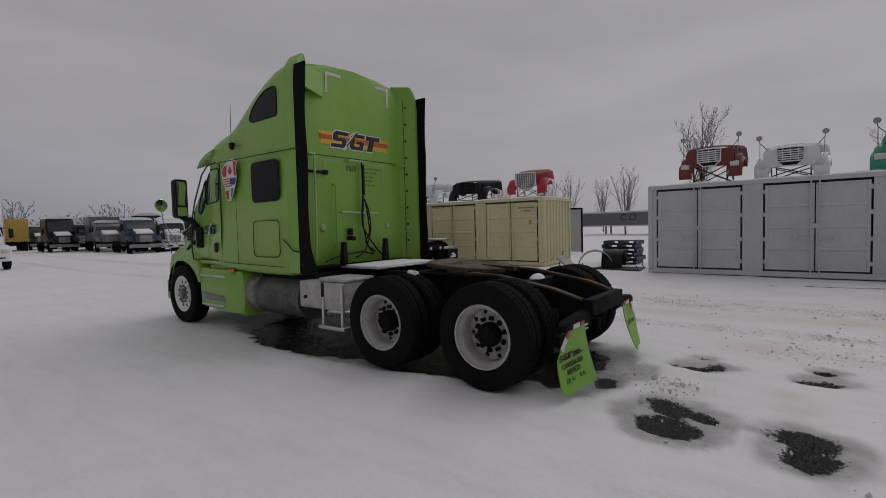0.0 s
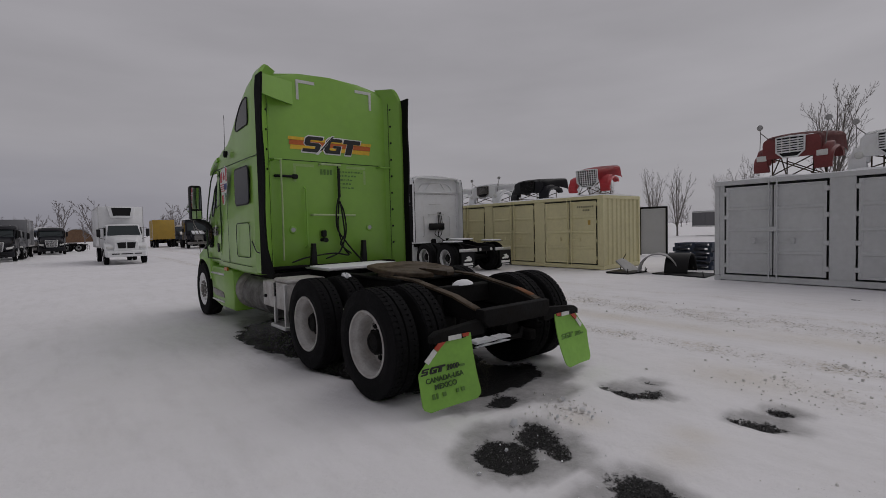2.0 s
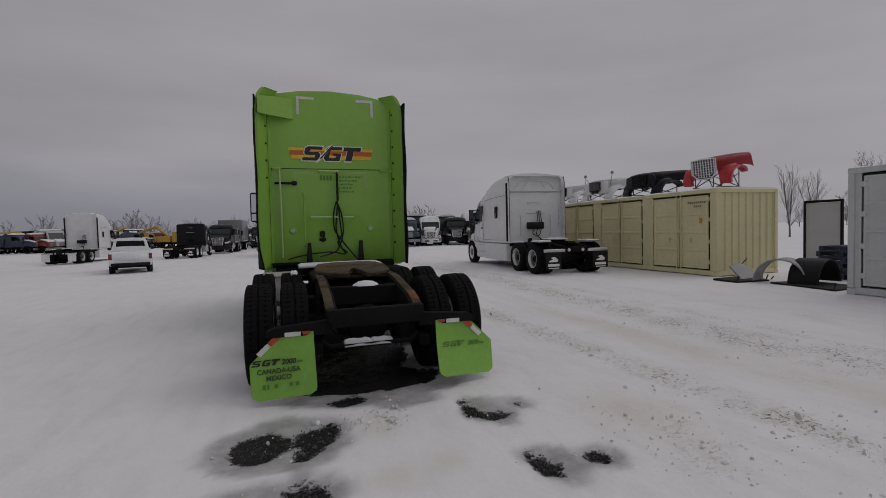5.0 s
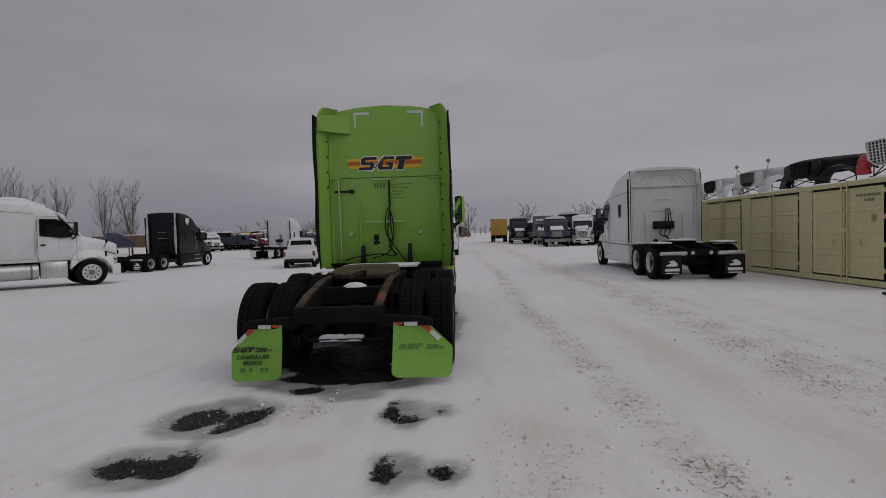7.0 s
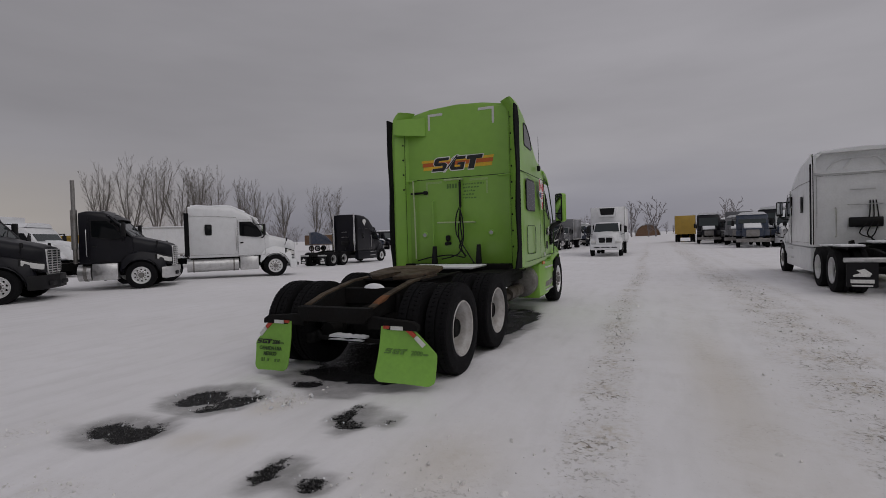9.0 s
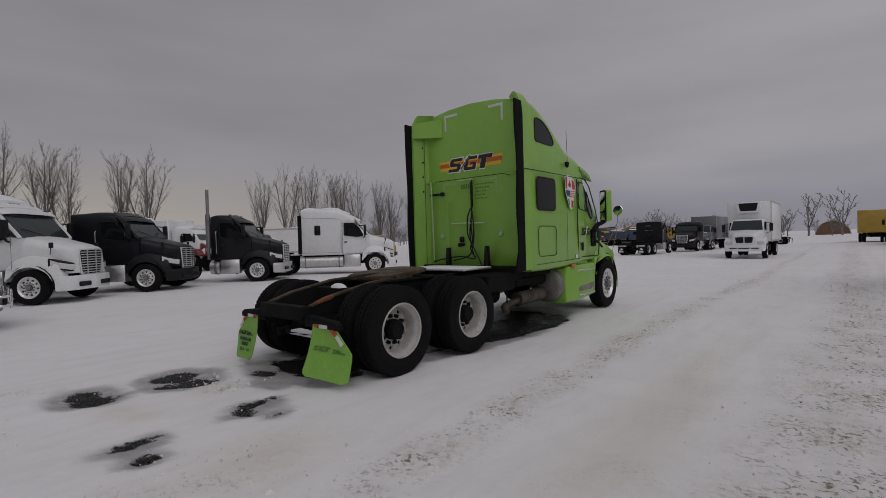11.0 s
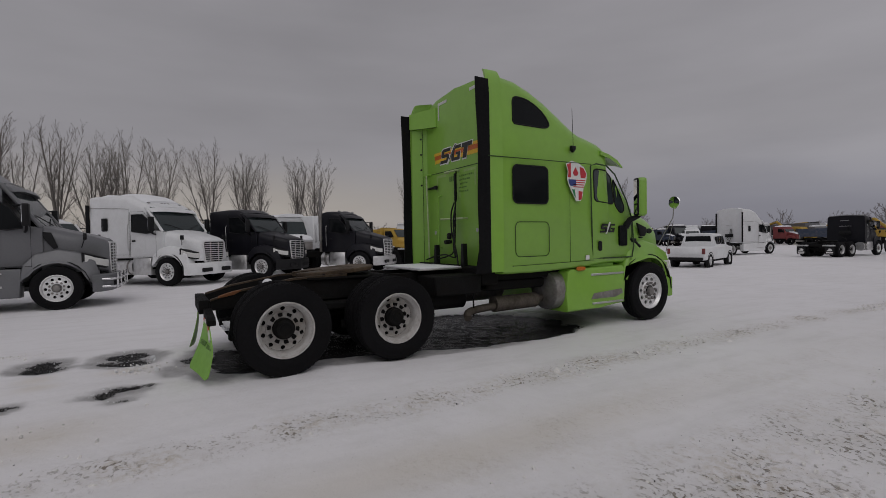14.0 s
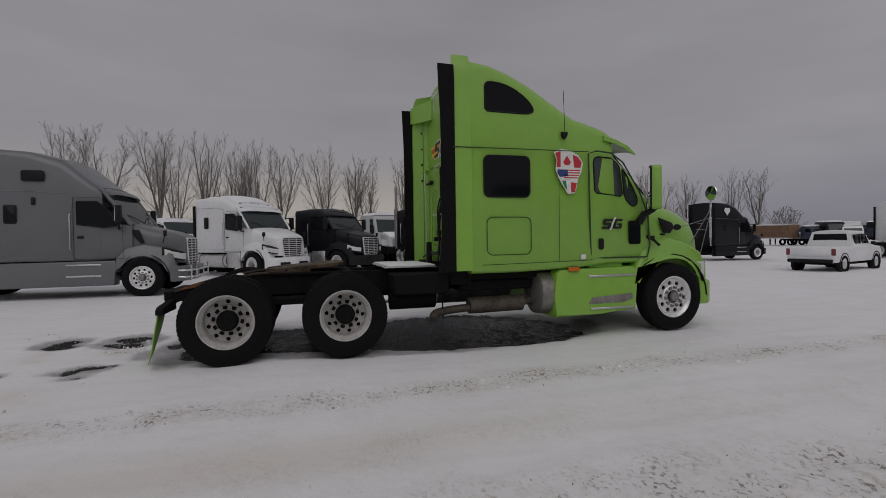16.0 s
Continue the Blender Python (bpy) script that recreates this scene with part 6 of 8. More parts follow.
def barrel(at):
    root = thing("traffic_barrel", "orange and white striped traffic barrel on snow", "barrel", at)
    bm = B()
    lathe(bm, [(0.001, 0), (0.29, 0), (0.27, 0.3), (0.25, 0.6), (0.22, 1.0), (0.001, 1.02)], 18, Matrix.Rotation(radians(-90), 4, "Y"))
    b = part("body", bm, "orange", root)
    for z in (0.25, 0.62):
        bm = B()
        lathe(bm, [(0.283 - z * 0.06, z), (0.276 - z * 0.06, z + 0.14)], 18, Matrix.Rotation(radians(-90), 4, "Y"))
        part("stripe", bm, "logo_white", b)


def wind_deflector(at):
    root = thing("roof_deflector", "blue truck roof deflector stored on a rack", "truck part", at)
    bm = B()
    prism(bm, [(0, 0), (0, 1.3), (0.6, 1.35), (1.6, 0.9), (2.3, 0.1), (2.2, 0)], "x", -1.1, 1.1, 0.15)
    part("shell", bm, "blue", root)
    bm = B()
    for x in (-0.8, 0.8):
        for y in (0.2, 1.9):
            tube(bm, [(x, y, -1.5), (x, y, 0.05)], 0.05, 6)
    part("rack", bm, "rust", root)


dump_truck("yellow dump truck with snow in its body behind the parked tractors", stand(-34, 14, 60), scale=0.95)
dump_truck("yellow dump truck with snow in its body behind the parked tractors", stand(-33, 25.5, 50), scale=0.95)
crane("yellow mobile crane with lowered boom across the yard", stand(-39, 98, 100))
crane("yellow crane carrier with folded boom far behind the tractors", stand(-52, 104, 95))
crane("yellow crane carrier without boom behind parked trucks", stand(24, 104, 80), boom=False)
trailer("brown-grey box trailer standing among scrap at the yard's far side", stand(-55, 66, 80), "brown", 11.0, 3.0)
trailer("white box trailer behind the parked tractors", stand(-38, 20, 50), "white_paint", 10.0, 3.3)
trailer("dark grey box trailer with letters behind the containers", stand(52, 6, 8), "grey_paint", 14.0, 2.7, "CO")
quonset(Matrix.Translation((2.5, 195, -0.15)) @ Matrix.Scale(0.76, 4))
tank("red storage tank lying on saddles", stand(-38, 86, 10), "red")
tank("dark blue storage tank lying on saddles", stand(-46, 90, 10), "blue")
barrel(Matrix.Translation((17.6, 53.5, 0)))
wind_deflector(stand(-31, 37, 45, 1.5))


# ---- rows of old vehicles along the yard's far edges ----
def old_vehicle(label, at, paint, kind, snow=True):
    """An old truck or machine seen from afar: nose towards +y."""
    root = thing("old_truck", label, "truck", at, "rows of old vehicles")
    P = lambda name, bm, material, parent=None: part(name, bm, material, parent or root, angle=40)
    bm = B()
    prism(bm, [(-0.2, 0.7), (-0.2, 0.95), (6.2, 0.95), (6.2, 0.6)], "x", -0.42, 0.42, 0.03)
    P("chassis", bm, "frame")
    top = 2.75 if kind != "sleeper" else 3.3
    bm = B()
    back = 3.2 if kind != "sleeper" else 2.0
    prism(bm, [(back, 0.95), (back, top - 0.1), (back + 0.2, top), (4.5, top - 0.08), (4.75, top - 0.3), (5.1, 1.9), (5.1, 0.95)], "x", -1.12, 1.12, 0.08)
    P("cab", bm, paint)
    bm = B()
    prism(bm, [(4.72, top - 0.36), (5.09, 1.95), (5.12, 1.97), (4.76, top - 0.34)], "x", -0.95, 0.95)
    P("windscreen", bm, "glass_blue")
    for s in (-1, 1):
        bm = B()
        prism(bm, [(4.0, 1.85), (4.0, top - 0.35), (4.55, top - 0.38), (4.85, 1.9)], "x", s * 1.12, s * 1.135)
        P("door_window", bm, "glass")
        bm = B()
        tube(bm, [(s * 1.1, 4.85, 2.3), (s * 1.36, 4.95, 2.35), (s * 1.36, 4.95, 1.8)], 0.03, 5)
        box(bm, s * 1.36 - 0.1, s * 1.36 + 0.1, 4.93, 5.0, 1.8, 2.25, 0.02)
        P("mirror", bm, "black")
        for y in (0.3, 1.6, 5.7):
            part("tyre", TYRE_SL, None, root, at=Matrix.Translation((s * 1.0, y, 0.5)) @ Matrix.Rotation(0 if s > 0 else math.pi, 4, "Z"))
        bm = B()
        prism(bm, [(5.15, 0.7), (5.15, 1.25), (5.5, 1.45), (6.1, 1.35), (6.35, 1.0), (6.3, 0.95), (5.9, 1.12), (5.45, 1.1), (5.25, 0.7)], "x", s * 0.7, s * 1.14, 0.03)
        P("fender", bm, paint)
    bm = B()
    prism(bm, [(5.05, 0.9), (5.05, 1.9), (6.0, 1.72), (6.45, 1.55), (6.55, 0.9)], "x", -0.72, 0.72, 0.1)
    P("hood", bm, paint)
    bm = B()
    prism(bm, rounded(-0.45, 0.45, 0.9, 1.45, 0.06), "y", 6.53, 6.58, 0.01)
    P("grille", bm, "steel")
    bm = B()
    box(bm, -1.15, 1.15, 6.5, 6.65, 0.45, 0.75, 0.03)
    P("bumper", bm, "steel")
    if kind == "box":
        bm = B()
        box(bm, -1.22, 1.22, -0.8, 3.05, 1.0, 3.3, 0.04)
        P("cargo_box", bm, paint)
    elif kind == "dump":
        bm = B()
        prism(bm, [(-0.9, 1.2), (-1.0, 2.3), (2.9, 2.4), (3.3, 2.9), (3.4, 2.85), (2.9, 1.1)], "x", -1.2, 1.2, 0.04)
        P("tipper_body", bm, paint)
    elif kind == "digger":
        bm = B()
        for a, b in (((0.0, 2.5, 1.8), (0.0, 0.5, 3.6)), ((0.0, 0.5, 3.6), (0.0, -2.2, 2.6)), ((0.0, -2.2, 2.6), (0.0, -2.5, 1.2))):
            tube(bm, [a, b], 0.2, 6)
        P("boom", bm, paint)
        bm = B()
        box(bm, -1.1, 1.1, 0.8, 2.9, 1.0, 2.0, 0.1)
        P("engine_cover", bm, paint)
    if snow:
        bm = B()
        rings = []
        for k in range(6):
            y = back + 0.15 + (4.4 - back) * k / 5
            t_ = 0.10 + 0.05 * math.sin(k * 2.3 + back)
            rings.append([(-1.05, y, top - 0.06), (-0.8, y, top + t_), (0, y, top + t_ + 0.05), (0.8, y, top + t_), (1.05, y, top - 0.06)])
        loft(bm, rings)
        P("roof_snow", bm, "snow")
        bm = B()
        prism(bm, [(5.2, 1.85), (5.2, 1.98), (6.0, 1.84), (6.4, 1.66), (6.4, 1.56)], "x", -0.6, 0.6, 0.04)
        P("hood_snow", bm, "snow")
    return root


KINDS = (("blue", "cab", "dark blue old truck cab under snow in a scrap row"), ("black_paint", "sleeper", "black old sleeper truck under snow in a scrap row"), ("white_paint", "box", "white old box truck in a row of scrap vehicles"), ("blue", "dump", "dark blue old dump truck in a row of scrap vehicles"),
         ("maroon", "cab", "dark red old truck cab under snow in a scrap row"), ("lgrey_paint", "sleeper", "light grey old sleeper truck in a row of scrap vehicles"), ("yellow", "digger", "yellow wheeled digger with raised boom at the yard's edge"), ("grey_paint", "box", "grey old box truck in a row of scrap vehicles"))
BASE = []
for k, (paint, kind, label) in enumerate(KINDS):
    BASE.append(old_vehicle(label, stand(-47 + 2.2 * k, 70 + 2.6 * k, 95 + 20 * (k % 3)), paint, kind, kind != "digger"))
rr = random.Random(17)
order = [0, 4, 1, 5, 3, 6, 7, 2, 1, 6, 3, 4, 0, 5]
for i in range(26):
    if i < 12:
        x, y, h = -52 + 2.7 * i + rr.uniform(-1, 1), 82 + 1.6 * i + rr.uniform(-3, 3), rr.choice((80, 100, 170, 195, 60))
    elif i < 18:
        x, y, h = -4.5 - 1.6 * (i - 12) + rr.uniform(-0.6, 0.6), 72 + 6.5 * (i - 12), rr.choice((175, 185, 182))
    else:
        x, y, h = 16.0 + 1.0 * (i - 18) + rr.uniform(-0.8, 1.8), 47 + 8.0 * (i - 18), rr.choice((190, 200, 182, 110))
    k = order[i % len(order)] if i < 18 else (0, 1, 5, 4, 7, 1, 0, 2)[i - 18]
    copy_thing(BASE[k], stand(x, y, h))
for x, y, h, k in ((11.6, 46.0, 188, 0), (9.6, 61.0, 184, 1), (12.0, 54.0, 190, 7), (14.6, 50.5, 196, 1), (11.0, 74.0, 186, 0), (14.0, 62.0, 192, 5), (20.0, 43.5, 202, 1), (23.5, 45.0, 195, 4), (26.5, 47.0, 192, 5), (-27.0, 80.0, 60, 3), (-33.5, 80.0, 100, 4), (-21.5, 86.0, 95, 6), (-31.0, 7.6, 60, 2), (-32.0, 9.0, 80, 4), (-33.0, 5.6, 75, 5), (-34.0, -0.2, 110, 4), (-35.0, -10.6, 60, 4), (-40.0, -14.0, 80, 1), (-38.0, 2.5, 95, 3)):
    copy_thing(BASE[k], stand(x, y, h))


# ---- containers with side doors ----
def container(label, x0, y0, y1, paint, H=2.6, W=2.44, pairs=4, first=None, marks=False):
    """A long container whose doored side is the plane x = x0, from y0 to y1."""
    root = thing("shipping_container", label, "container", Matrix.Translation((x0, y0, 0)), "side-door containers")
    L = y1 - y0
    P = lambda name, bm, material, parent=None, lab="": part(name, bm, material, parent or root, lab)
    bm = B()
    box(bm, 0.06, W - 0.05, 0.06, L - 0.06, 0.12, 0.16)
    box(bm, 0.06, W - 0.06, 0.06, L - 0.06, H - 0.10, H - 0.06)
    P("floor_and_roof", bm, paint)
    for x in (0.0, W - 0.12):
        for y in (0.0, L - 0.12):
            bm = B()
            box(bm, x, x + 0.12, y, y + 0.12, 0.14, H - 0.12, 0.012)
            P("corner_post", bm, paint)
    for x in (-0.006, W - 0.16):
        for y in (-0.006, L - 0.16):
            for z in (0.0, H - 0.13):
                bm = B()
                box(bm, x, x + 0.166, y, y + 0.166, z, z + 0.13, 0.015)
                P("corner_casting", bm, paint)
    bm = B()
    for z0, z1 in ((0.02, 0.16), (H - 0.12, H - 0.005)):
        box(bm, 0.005, 0.085, 0.15, L - 0.15, z0, z1, 0.008)
        box(bm, W - 0.09, W - 0.01, 0.15, L - 0.15, z0, z1, 0.008)
        box(bm, 0.15, W - 0.15, 0.005, 0.085, z0, z1, 0.008)
        box(bm, 0.15, W - 0.15, L - 0.085, L - 0.005, z0, z1, 0.008)
    P("rail", bm, paint)

    def corrugated(a, b, fixed, along, depth=0.036, pitch=0.26, name="end_wall"):
        bm = B()
        n = max(1, int((b - a) / pitch))
        pts = []
        for i in range(n):
            p = a + (b - a) * i / n
            w = (b - a) / n
            pts += [(p, 0), (p + 0.25 * w, 0), (p + 0.40 * w, depth), (p + 0.85 * w, depth)]
        pts.append((b, 0))
        back = [(u, d + 0.012) for u, d in reversed(pts)]
        poly = [((fixed + d, u) if along == "y" else (u, fixed + d)) for u, d in pts + back]
        prism(bm, poly, "z", 0.15, H - 0.1)
        return P(name, bm, paint)

    corrugated(0.12, W - 0.12, 0.03, "x")
    corrugated(0.12, W - 0.12, L - 0.07, "x")
    corrugated(0.12, L - 0.12, W - 0.07, "y", name="rear_wall")
    bm = B()
    n = int(L / 0.3)
    for i in range(n):
        y = 0.1 + (L - 0.2) * i / n
        box(bm, 0.12, W - 0.12, y, y + 0.16, H - 0.06, H - 0.035)
    P("roof_ribs", bm, paint)
    step = L / pairs
    dw = step * 0.395
    for k in range(pairs):
        c = step * (k + 0.5)
        # blank panel between door pairs
        for a, b in ((step * k + (0.12 if k == 0 else 0), c - dw - 0.045), (c + dw + 0.045, step * (k + 1) - (0.12 if k == pairs - 1 else 0))):
            bm = B()
            box(bm, 0.03, 0.07, a, b, 0.15, H - 0.11)
            P("side_panel", bm, paint)
        bm = B()
        for a, b, z0, z1 in ((c - dw - 0.03, c + dw + 0.03, H - 0.165, H - 0.145), (c - dw - 0.03, c + dw + 0.03, 0.175, 0.195)):
            box(bm, 0.045, 0.06, a, b, z0, z1)
        for y in (c - dw - 0.02, c - 0.012, c + dw - 0.002):
            box(bm, 0.042, 0.06, y + 0.005, y + 0.019, 0.165, H - 0.145)
        P("door_gasket", bm, "black")
        for s in (-1, 1):
            a, b = (c - dw, c - 0.014) if s < 0 else (c + 0.014, c + dw)
            bm = B()
            z0, z1 = 0.205, H - 0.18
            nh = 4
            for i in range(nh):
                za, zb = z0 + (z1 - z0) * i / nh, z0 + (z1 - z0) * (i + 1) / nh
                # pressed panels: a sunken field with sloped sides
                ring = [(a, za), (b, za), (b, zb), (a, zb)]
                inn = [(a + 0.08, za + 0.05), (b - 0.08, za + 0.05), (b - 0.08, zb - 0.05), (a + 0.08, zb - 0.05)]
                o1 = [bm.verts.new((0.018, y, z)) for y, z in ring]
                i0 = [bm.verts.new((0.018, y, z)) for y, z in [(a + 0.05, za + 0.022), (b - 0.05, za + 0.022), (b - 0.05, zb - 0.022), (a + 0.05, zb - 0.022)]]
                i1 = [bm.verts.new((0.042, y, z)) for y, z in inn]
                for j in range(4):
                    q = (j + 1) % 4
                    bm.faces.new((o1[j], o1[q], i0[q], i0[j]))
                    bm.faces.new((i0[j], i0[q], i1[q], i1[j]))
                bm.faces.new(i1)
            bmesh.ops.remove_doubles(bm, verts=bm.verts, dist=0.001)
            d = P("side_door", bm, paint)
            bm = B()
            yb = c + s * 0.085
            cyl(bm, (-0.012, yb, 0.10), (-0.012, yb, H - 0.05), 0.017, n=8)
            for z in (0.30, 0.75, 1.3, 1.85, 2.3):
                box(bm, -0.028, 0.03, yb - 0.04, yb + 0.04, z, z + 0.045, 0.004)
            part("lock_bar", bm, paint, d)
            bm = B()
            ya = yb + s * 0.32
            tube(bm, [(-0.02, yb, 1.05), (-0.03, yb + s * 0.14, 1.03), (-0.03, ya, 1.04)], 0.014, 6)
            box(bm, -0.035, 0.025, ya - 0.05, ya + 0.04, 0.98, 1.12, 0.008)
            part("door_handle", bm, paint, d)
            ye = c + s * dw
            for z in (0.35, 0.95, 1.6, 2.2):
                bm = B()
                box(bm, 0.0, 0.035, ye - 0.05, ye + 0.06, z, z + 0.11, 0.008)
                part("hinge", bm, paint, d)
        bm = B()
        box(bm, -0.045, -0.005, c - 0.09, c + 0.09, 1.28, 1.40, 0.012)
        P("lock_box", bm, paint)
        if marks and k == 0:
            for i in range(9):
                bm = B()
                box(bm, 0.0140, 0.0165, c - dw + 0.10 + i * 0.075, c - dw + 0.15 + i * 0.075, H - 0.40, H - 0.34)
                P("number_bar", bm, "marking")
            for i in range(4):
                bm = B()
                box(bm, 0.0140, 0.0165, c - dw + 0.25 + i * 0.075, c - dw + 0.30 + i * 0.075, H - 0.52, H - 0.46)
                P("number_bar", bm, "marking")
            bm = B()
            box(bm, 0.0140, 0.0165, c - dw + 0.22, c - dw + 0.32, H - 1.0, H - 0.84)
            P("warning_sticker", bm, "yellow")
    bm = B()
    rings = []
    for i in range(30):
        y = 0.05 + (L - 0.1) * i / 29
        t = 0.03 + 0.02 * math.sin(i * 1.3) + 0.012 * math.sin(i * 3.1)
        rings.append([(0.05, y, H - 0.03), (0.12, y, H + t), (W / 2, y, H + t + 0.02), (W - 0.12, y, H + t), (W - 0.05, y, H - 0.03)])
    loft(bm, rings)
    P("roof_snow", bm, "snow", lab="thin snow on the container roof")
    return root


CX = 10.95
container("cream-yellow steel shipping container with paired side doors on snow", CX, 5.15, 16.1, "cream", H=2.55, marks=True)
container("grey steel shipping container with paired side doors on snow", 10.25, -9.2, 1.4, "cgrey")


# ---- truck hoods stored on the containers ----
def hood_unit(label, at, paint, grille, trim, kind="long", round_mirrors=True, lamps=True, frame_h=0.45, lean=0):
    """A truck hood with grille and fenders, on its stand. It faces -x; its base is at z = 0."""
    root = thing("truck_hood", label, "truck part", at, "stored truck hoods")
    tip = Matrix.Translation((0.7, 0, frame_h)) @ Matrix.Rotation(radians(-lean), 4, "Y") @ Matrix.Translation((-0.7, 0, -frame_h))

    def P(name, bm, material, lab="", parent=None, fixed=False):
        if not fixed:
            bmesh.ops.transform(bm, matrix=tip, verts=bm.verts)
        return part(name, bm, material, parent or root, lab, angle=50)

    h = frame_h
    bm = B()
    rings = []
    for x, hw, zt, rt, zb in ((0.0, 0.56 if grille == "mesh" else 0.72, 0.93, 0.16, 0.30), (0.10, 0.64 if grille == "mesh" else 0.82, 0.99, 0.22, 0.40), (0.5, 0.80, 1.05, 0.22, 0.52), (1.0, 0.88, 1.10, 0.20, 0.60), (1.45, 0.98, 1.13, 0.20, 0.50), (1.6, 1.0, 1.14, 0.2, 0.42)):
        rings.append([(x, -p[0], p[2] + h) for p in body_ring(0, hw, zb, zt, rt, top=hw - 0.05, crown=0.04)[1:-1]])
    loft(bm, rings, caps=False, closed=False)
    bmesh.ops.solidify(bm, geom=bm.faces, thickness=0.025)
    P("hood_shell", bm, paint)
    for s in (-1, 1):
        # fender: an arched band that flows from the lamp over the wheel to the tail
        bm = B()
        rings = []
        cx, cz = 0.62, h + 0.02
        for k, a in enumerate(np.linspace(radians(196), radians(28), 15)):
            f = k / 14
            ro = 0.60 + 0.05 * math.sin(f * 9)
            ri = 0.50
            c, q = math.cos(a), math.sin(a)
            y0, y1 = 0.60 + 0.22 * f, 1.04 + 0.03 * math.sin(f * 3)
            drop = 0.10 if 0.1 < f < 0.85 else 0.03
            rings.append([(cx + ri * c, s * y0, cz + ri * q), (cx + (ro + 0.02) * c, s * y0, cz + (ro + 0.02) * q), (cx + ro * c, s * (y0 + 0.7 * (y1 - y0)), cz + ro * q), (cx + (ro - drop * 0.6) * c, s * y1, cz + (ro - drop * 0.6) * q), (cx + ri * c, s * (y1 - 0.01), cz + ri * q), (cx + (ri + 0.03) * c, s * (y1 - 0.06), cz + (ri + 0.03) * q)])
        loft(bm, rings)
        fe = P("fender", bm, paint)
        bm = B()
        prism(bm, [(0.02, h + 0.10), (0.0, h + 0.36), (0.16, h + 0.60), (0.50, h + 0.70), (0.70, h + 0.62), (0.30, h + 0.46), (0.16, h + 0.30), (0.12, h + 0.08)], "y", s * 0.56, s * 0.98, 0.04)
        P("nose_corner", bm, paint)
        if lamps:
            bm = B()
            if kind == "round":
                lathe(bm, [(0.001, -0.05), (0.07, -0.045), (0.10, -0.02), (0.11, 0.02)], 18, Matrix.Translation((-0.02, s * 0.80, h + 0.32)))
            else:
                box(bm, -0.03, 0.06, s * 0.66, s * 0.95, h + 0.22, h + 0.40, 0.02)
            P("headlight", bm, "lamp")
        if round_mirrors:
            bm = B()
            tube(bm, [(0.25, s * 0.70, h + 0.95), (0.15, s * 0.90, h + 1.18), (0.14, s * 0.92, h + 1.30)], 0.014, 6)
            tube(bm, [(0.05, s * 0.88, h + 0.55), (0.15, s * 0.90, h + 1.18)], 0.011, 6)
            mm = P("hood_mirror", bm, "steel")
            bm = B()
            lathe(bm, [(0.001, -0.02), (0.08, -0.01), (0.095, 0.02), (0.07, 0.05), (0.001, 0.055)], 18, Matrix.Translation((0.13, s * 0.92, h + 1.36)))
            bmesh.ops.transform(bm, matrix=tip, verts=bm.verts)
            part("round_mirror", bm, "grey_plastic", mm)
    # inner bulkhead closes the dark engine opening
    bm = B()
    prism(bm, rounded(-0.80, 0.80, h + 0.50, h + 1.06, 0.1), "x", 1.2, 1.23, 0.01)
    P("inner_brace", bm, "black")
    bm = B()
    gk = 1.0 if grille == "mesh" else 0.72
    prism(bm, [(y * gk, h + 0.62 + z * gk) for y, z in ((-0.52, 0.38), (0.52, 0.38), (0.50, -0.22), (0.26, -0.46), (-0.26, -0.46), (-0.50, -0.22))], "x", -0.05, 0.02, 0.01)
    P("grille_back", bm, "black")
    if grille == "mesh":
        bars = [(-0.075, -0.045, -0.46 + i * 0.115 - 0.015, -0.46 + i * 0.115 + 0.015, h + (0.20 if 1 < i < 7 else 0.36), h + 1.0) for i in range(9)] + [(-0.07, -0.045, -0.50 + 0.06 * max(0, 2 - i), 0.50 - 0.06 * max(0, 2 - i), h + 0.22 + i * 0.11 - 0.014, h + 0.22 + i * 0.11 + 0.014) for i in range(7)]
    elif grille == "vertical":
        bars = [(-0.075, -0.045, -0.42 + i * 0.084 - 0.016, -0.42 + i * 0.084 + 0.016, h + 0.40, h + 0.97) for i in range(11)]
    else:
        bars = [(-0.075, -0.045, -0.48, 0.48, h + 0.34 + i * 0.105, h + 0.395 + i * 0.105) for i in range(6)] + [(-0.08, -0.05, y - 0.012, y + 0.012, h + 0.32, h + 0.98) for y in (-0.3, 0, 0.3)]
    gw = 1.0 if grille == "mesh" else 0.72
    if gw < 1:
        bm = B()
        prism(bm, rounded(-0.78, 0.78, h + 0.26, h + 0.90, 0.16), "x", -0.02, 0.04, 0.012)
        P("nose_panel", bm, paint)
    for b in bars:
        bm = B()
        box(bm, b[0], b[1], b[2] * gw, b[3] * gw, h + 0.62 + (b[4] - h - 0.62) * gw, h + 0.62 + (b[5] - h - 0.62) * gw)
        P("grille_bar", bm, trim)
    bm = B()
    tube(bm, [(-0.05, y * gk, h + 0.62 + z * gk) for y, z in ((-0.53, 0.39), (0, 0.42), (0.53, 0.39), (0.52, -0.24), (0.27, -0.48), (-0.27, -0.48), (-0.52, -0.24), (-0.53, 0.39))], 0.028, 6)
    P("grille_surround", bm, trim)
    bars = []
    for y in (-0.55, 0.55):
        bars += [((0.0, y, 0.03), (1.4, y, 0.03)), ((0.15, y, 0.03), (0.15, y, h + 0.45)), ((1.3, y, 0.03), (1.3, y, h + 0.55))]
        if h > 0.15:
            bars += [((0.15, y, 0.05), (0.8, y, h + 0.4)), ((0.8, y, h + 0.4), (1.3, y, 0.05))]
    for x in (0.15, 1.3):
        bars += [((x, -0.55, 0.05), (x, 0.55, h + 0.3)), ((x, 0.55, 0.05), (x, -0.55, h + 0.3))]
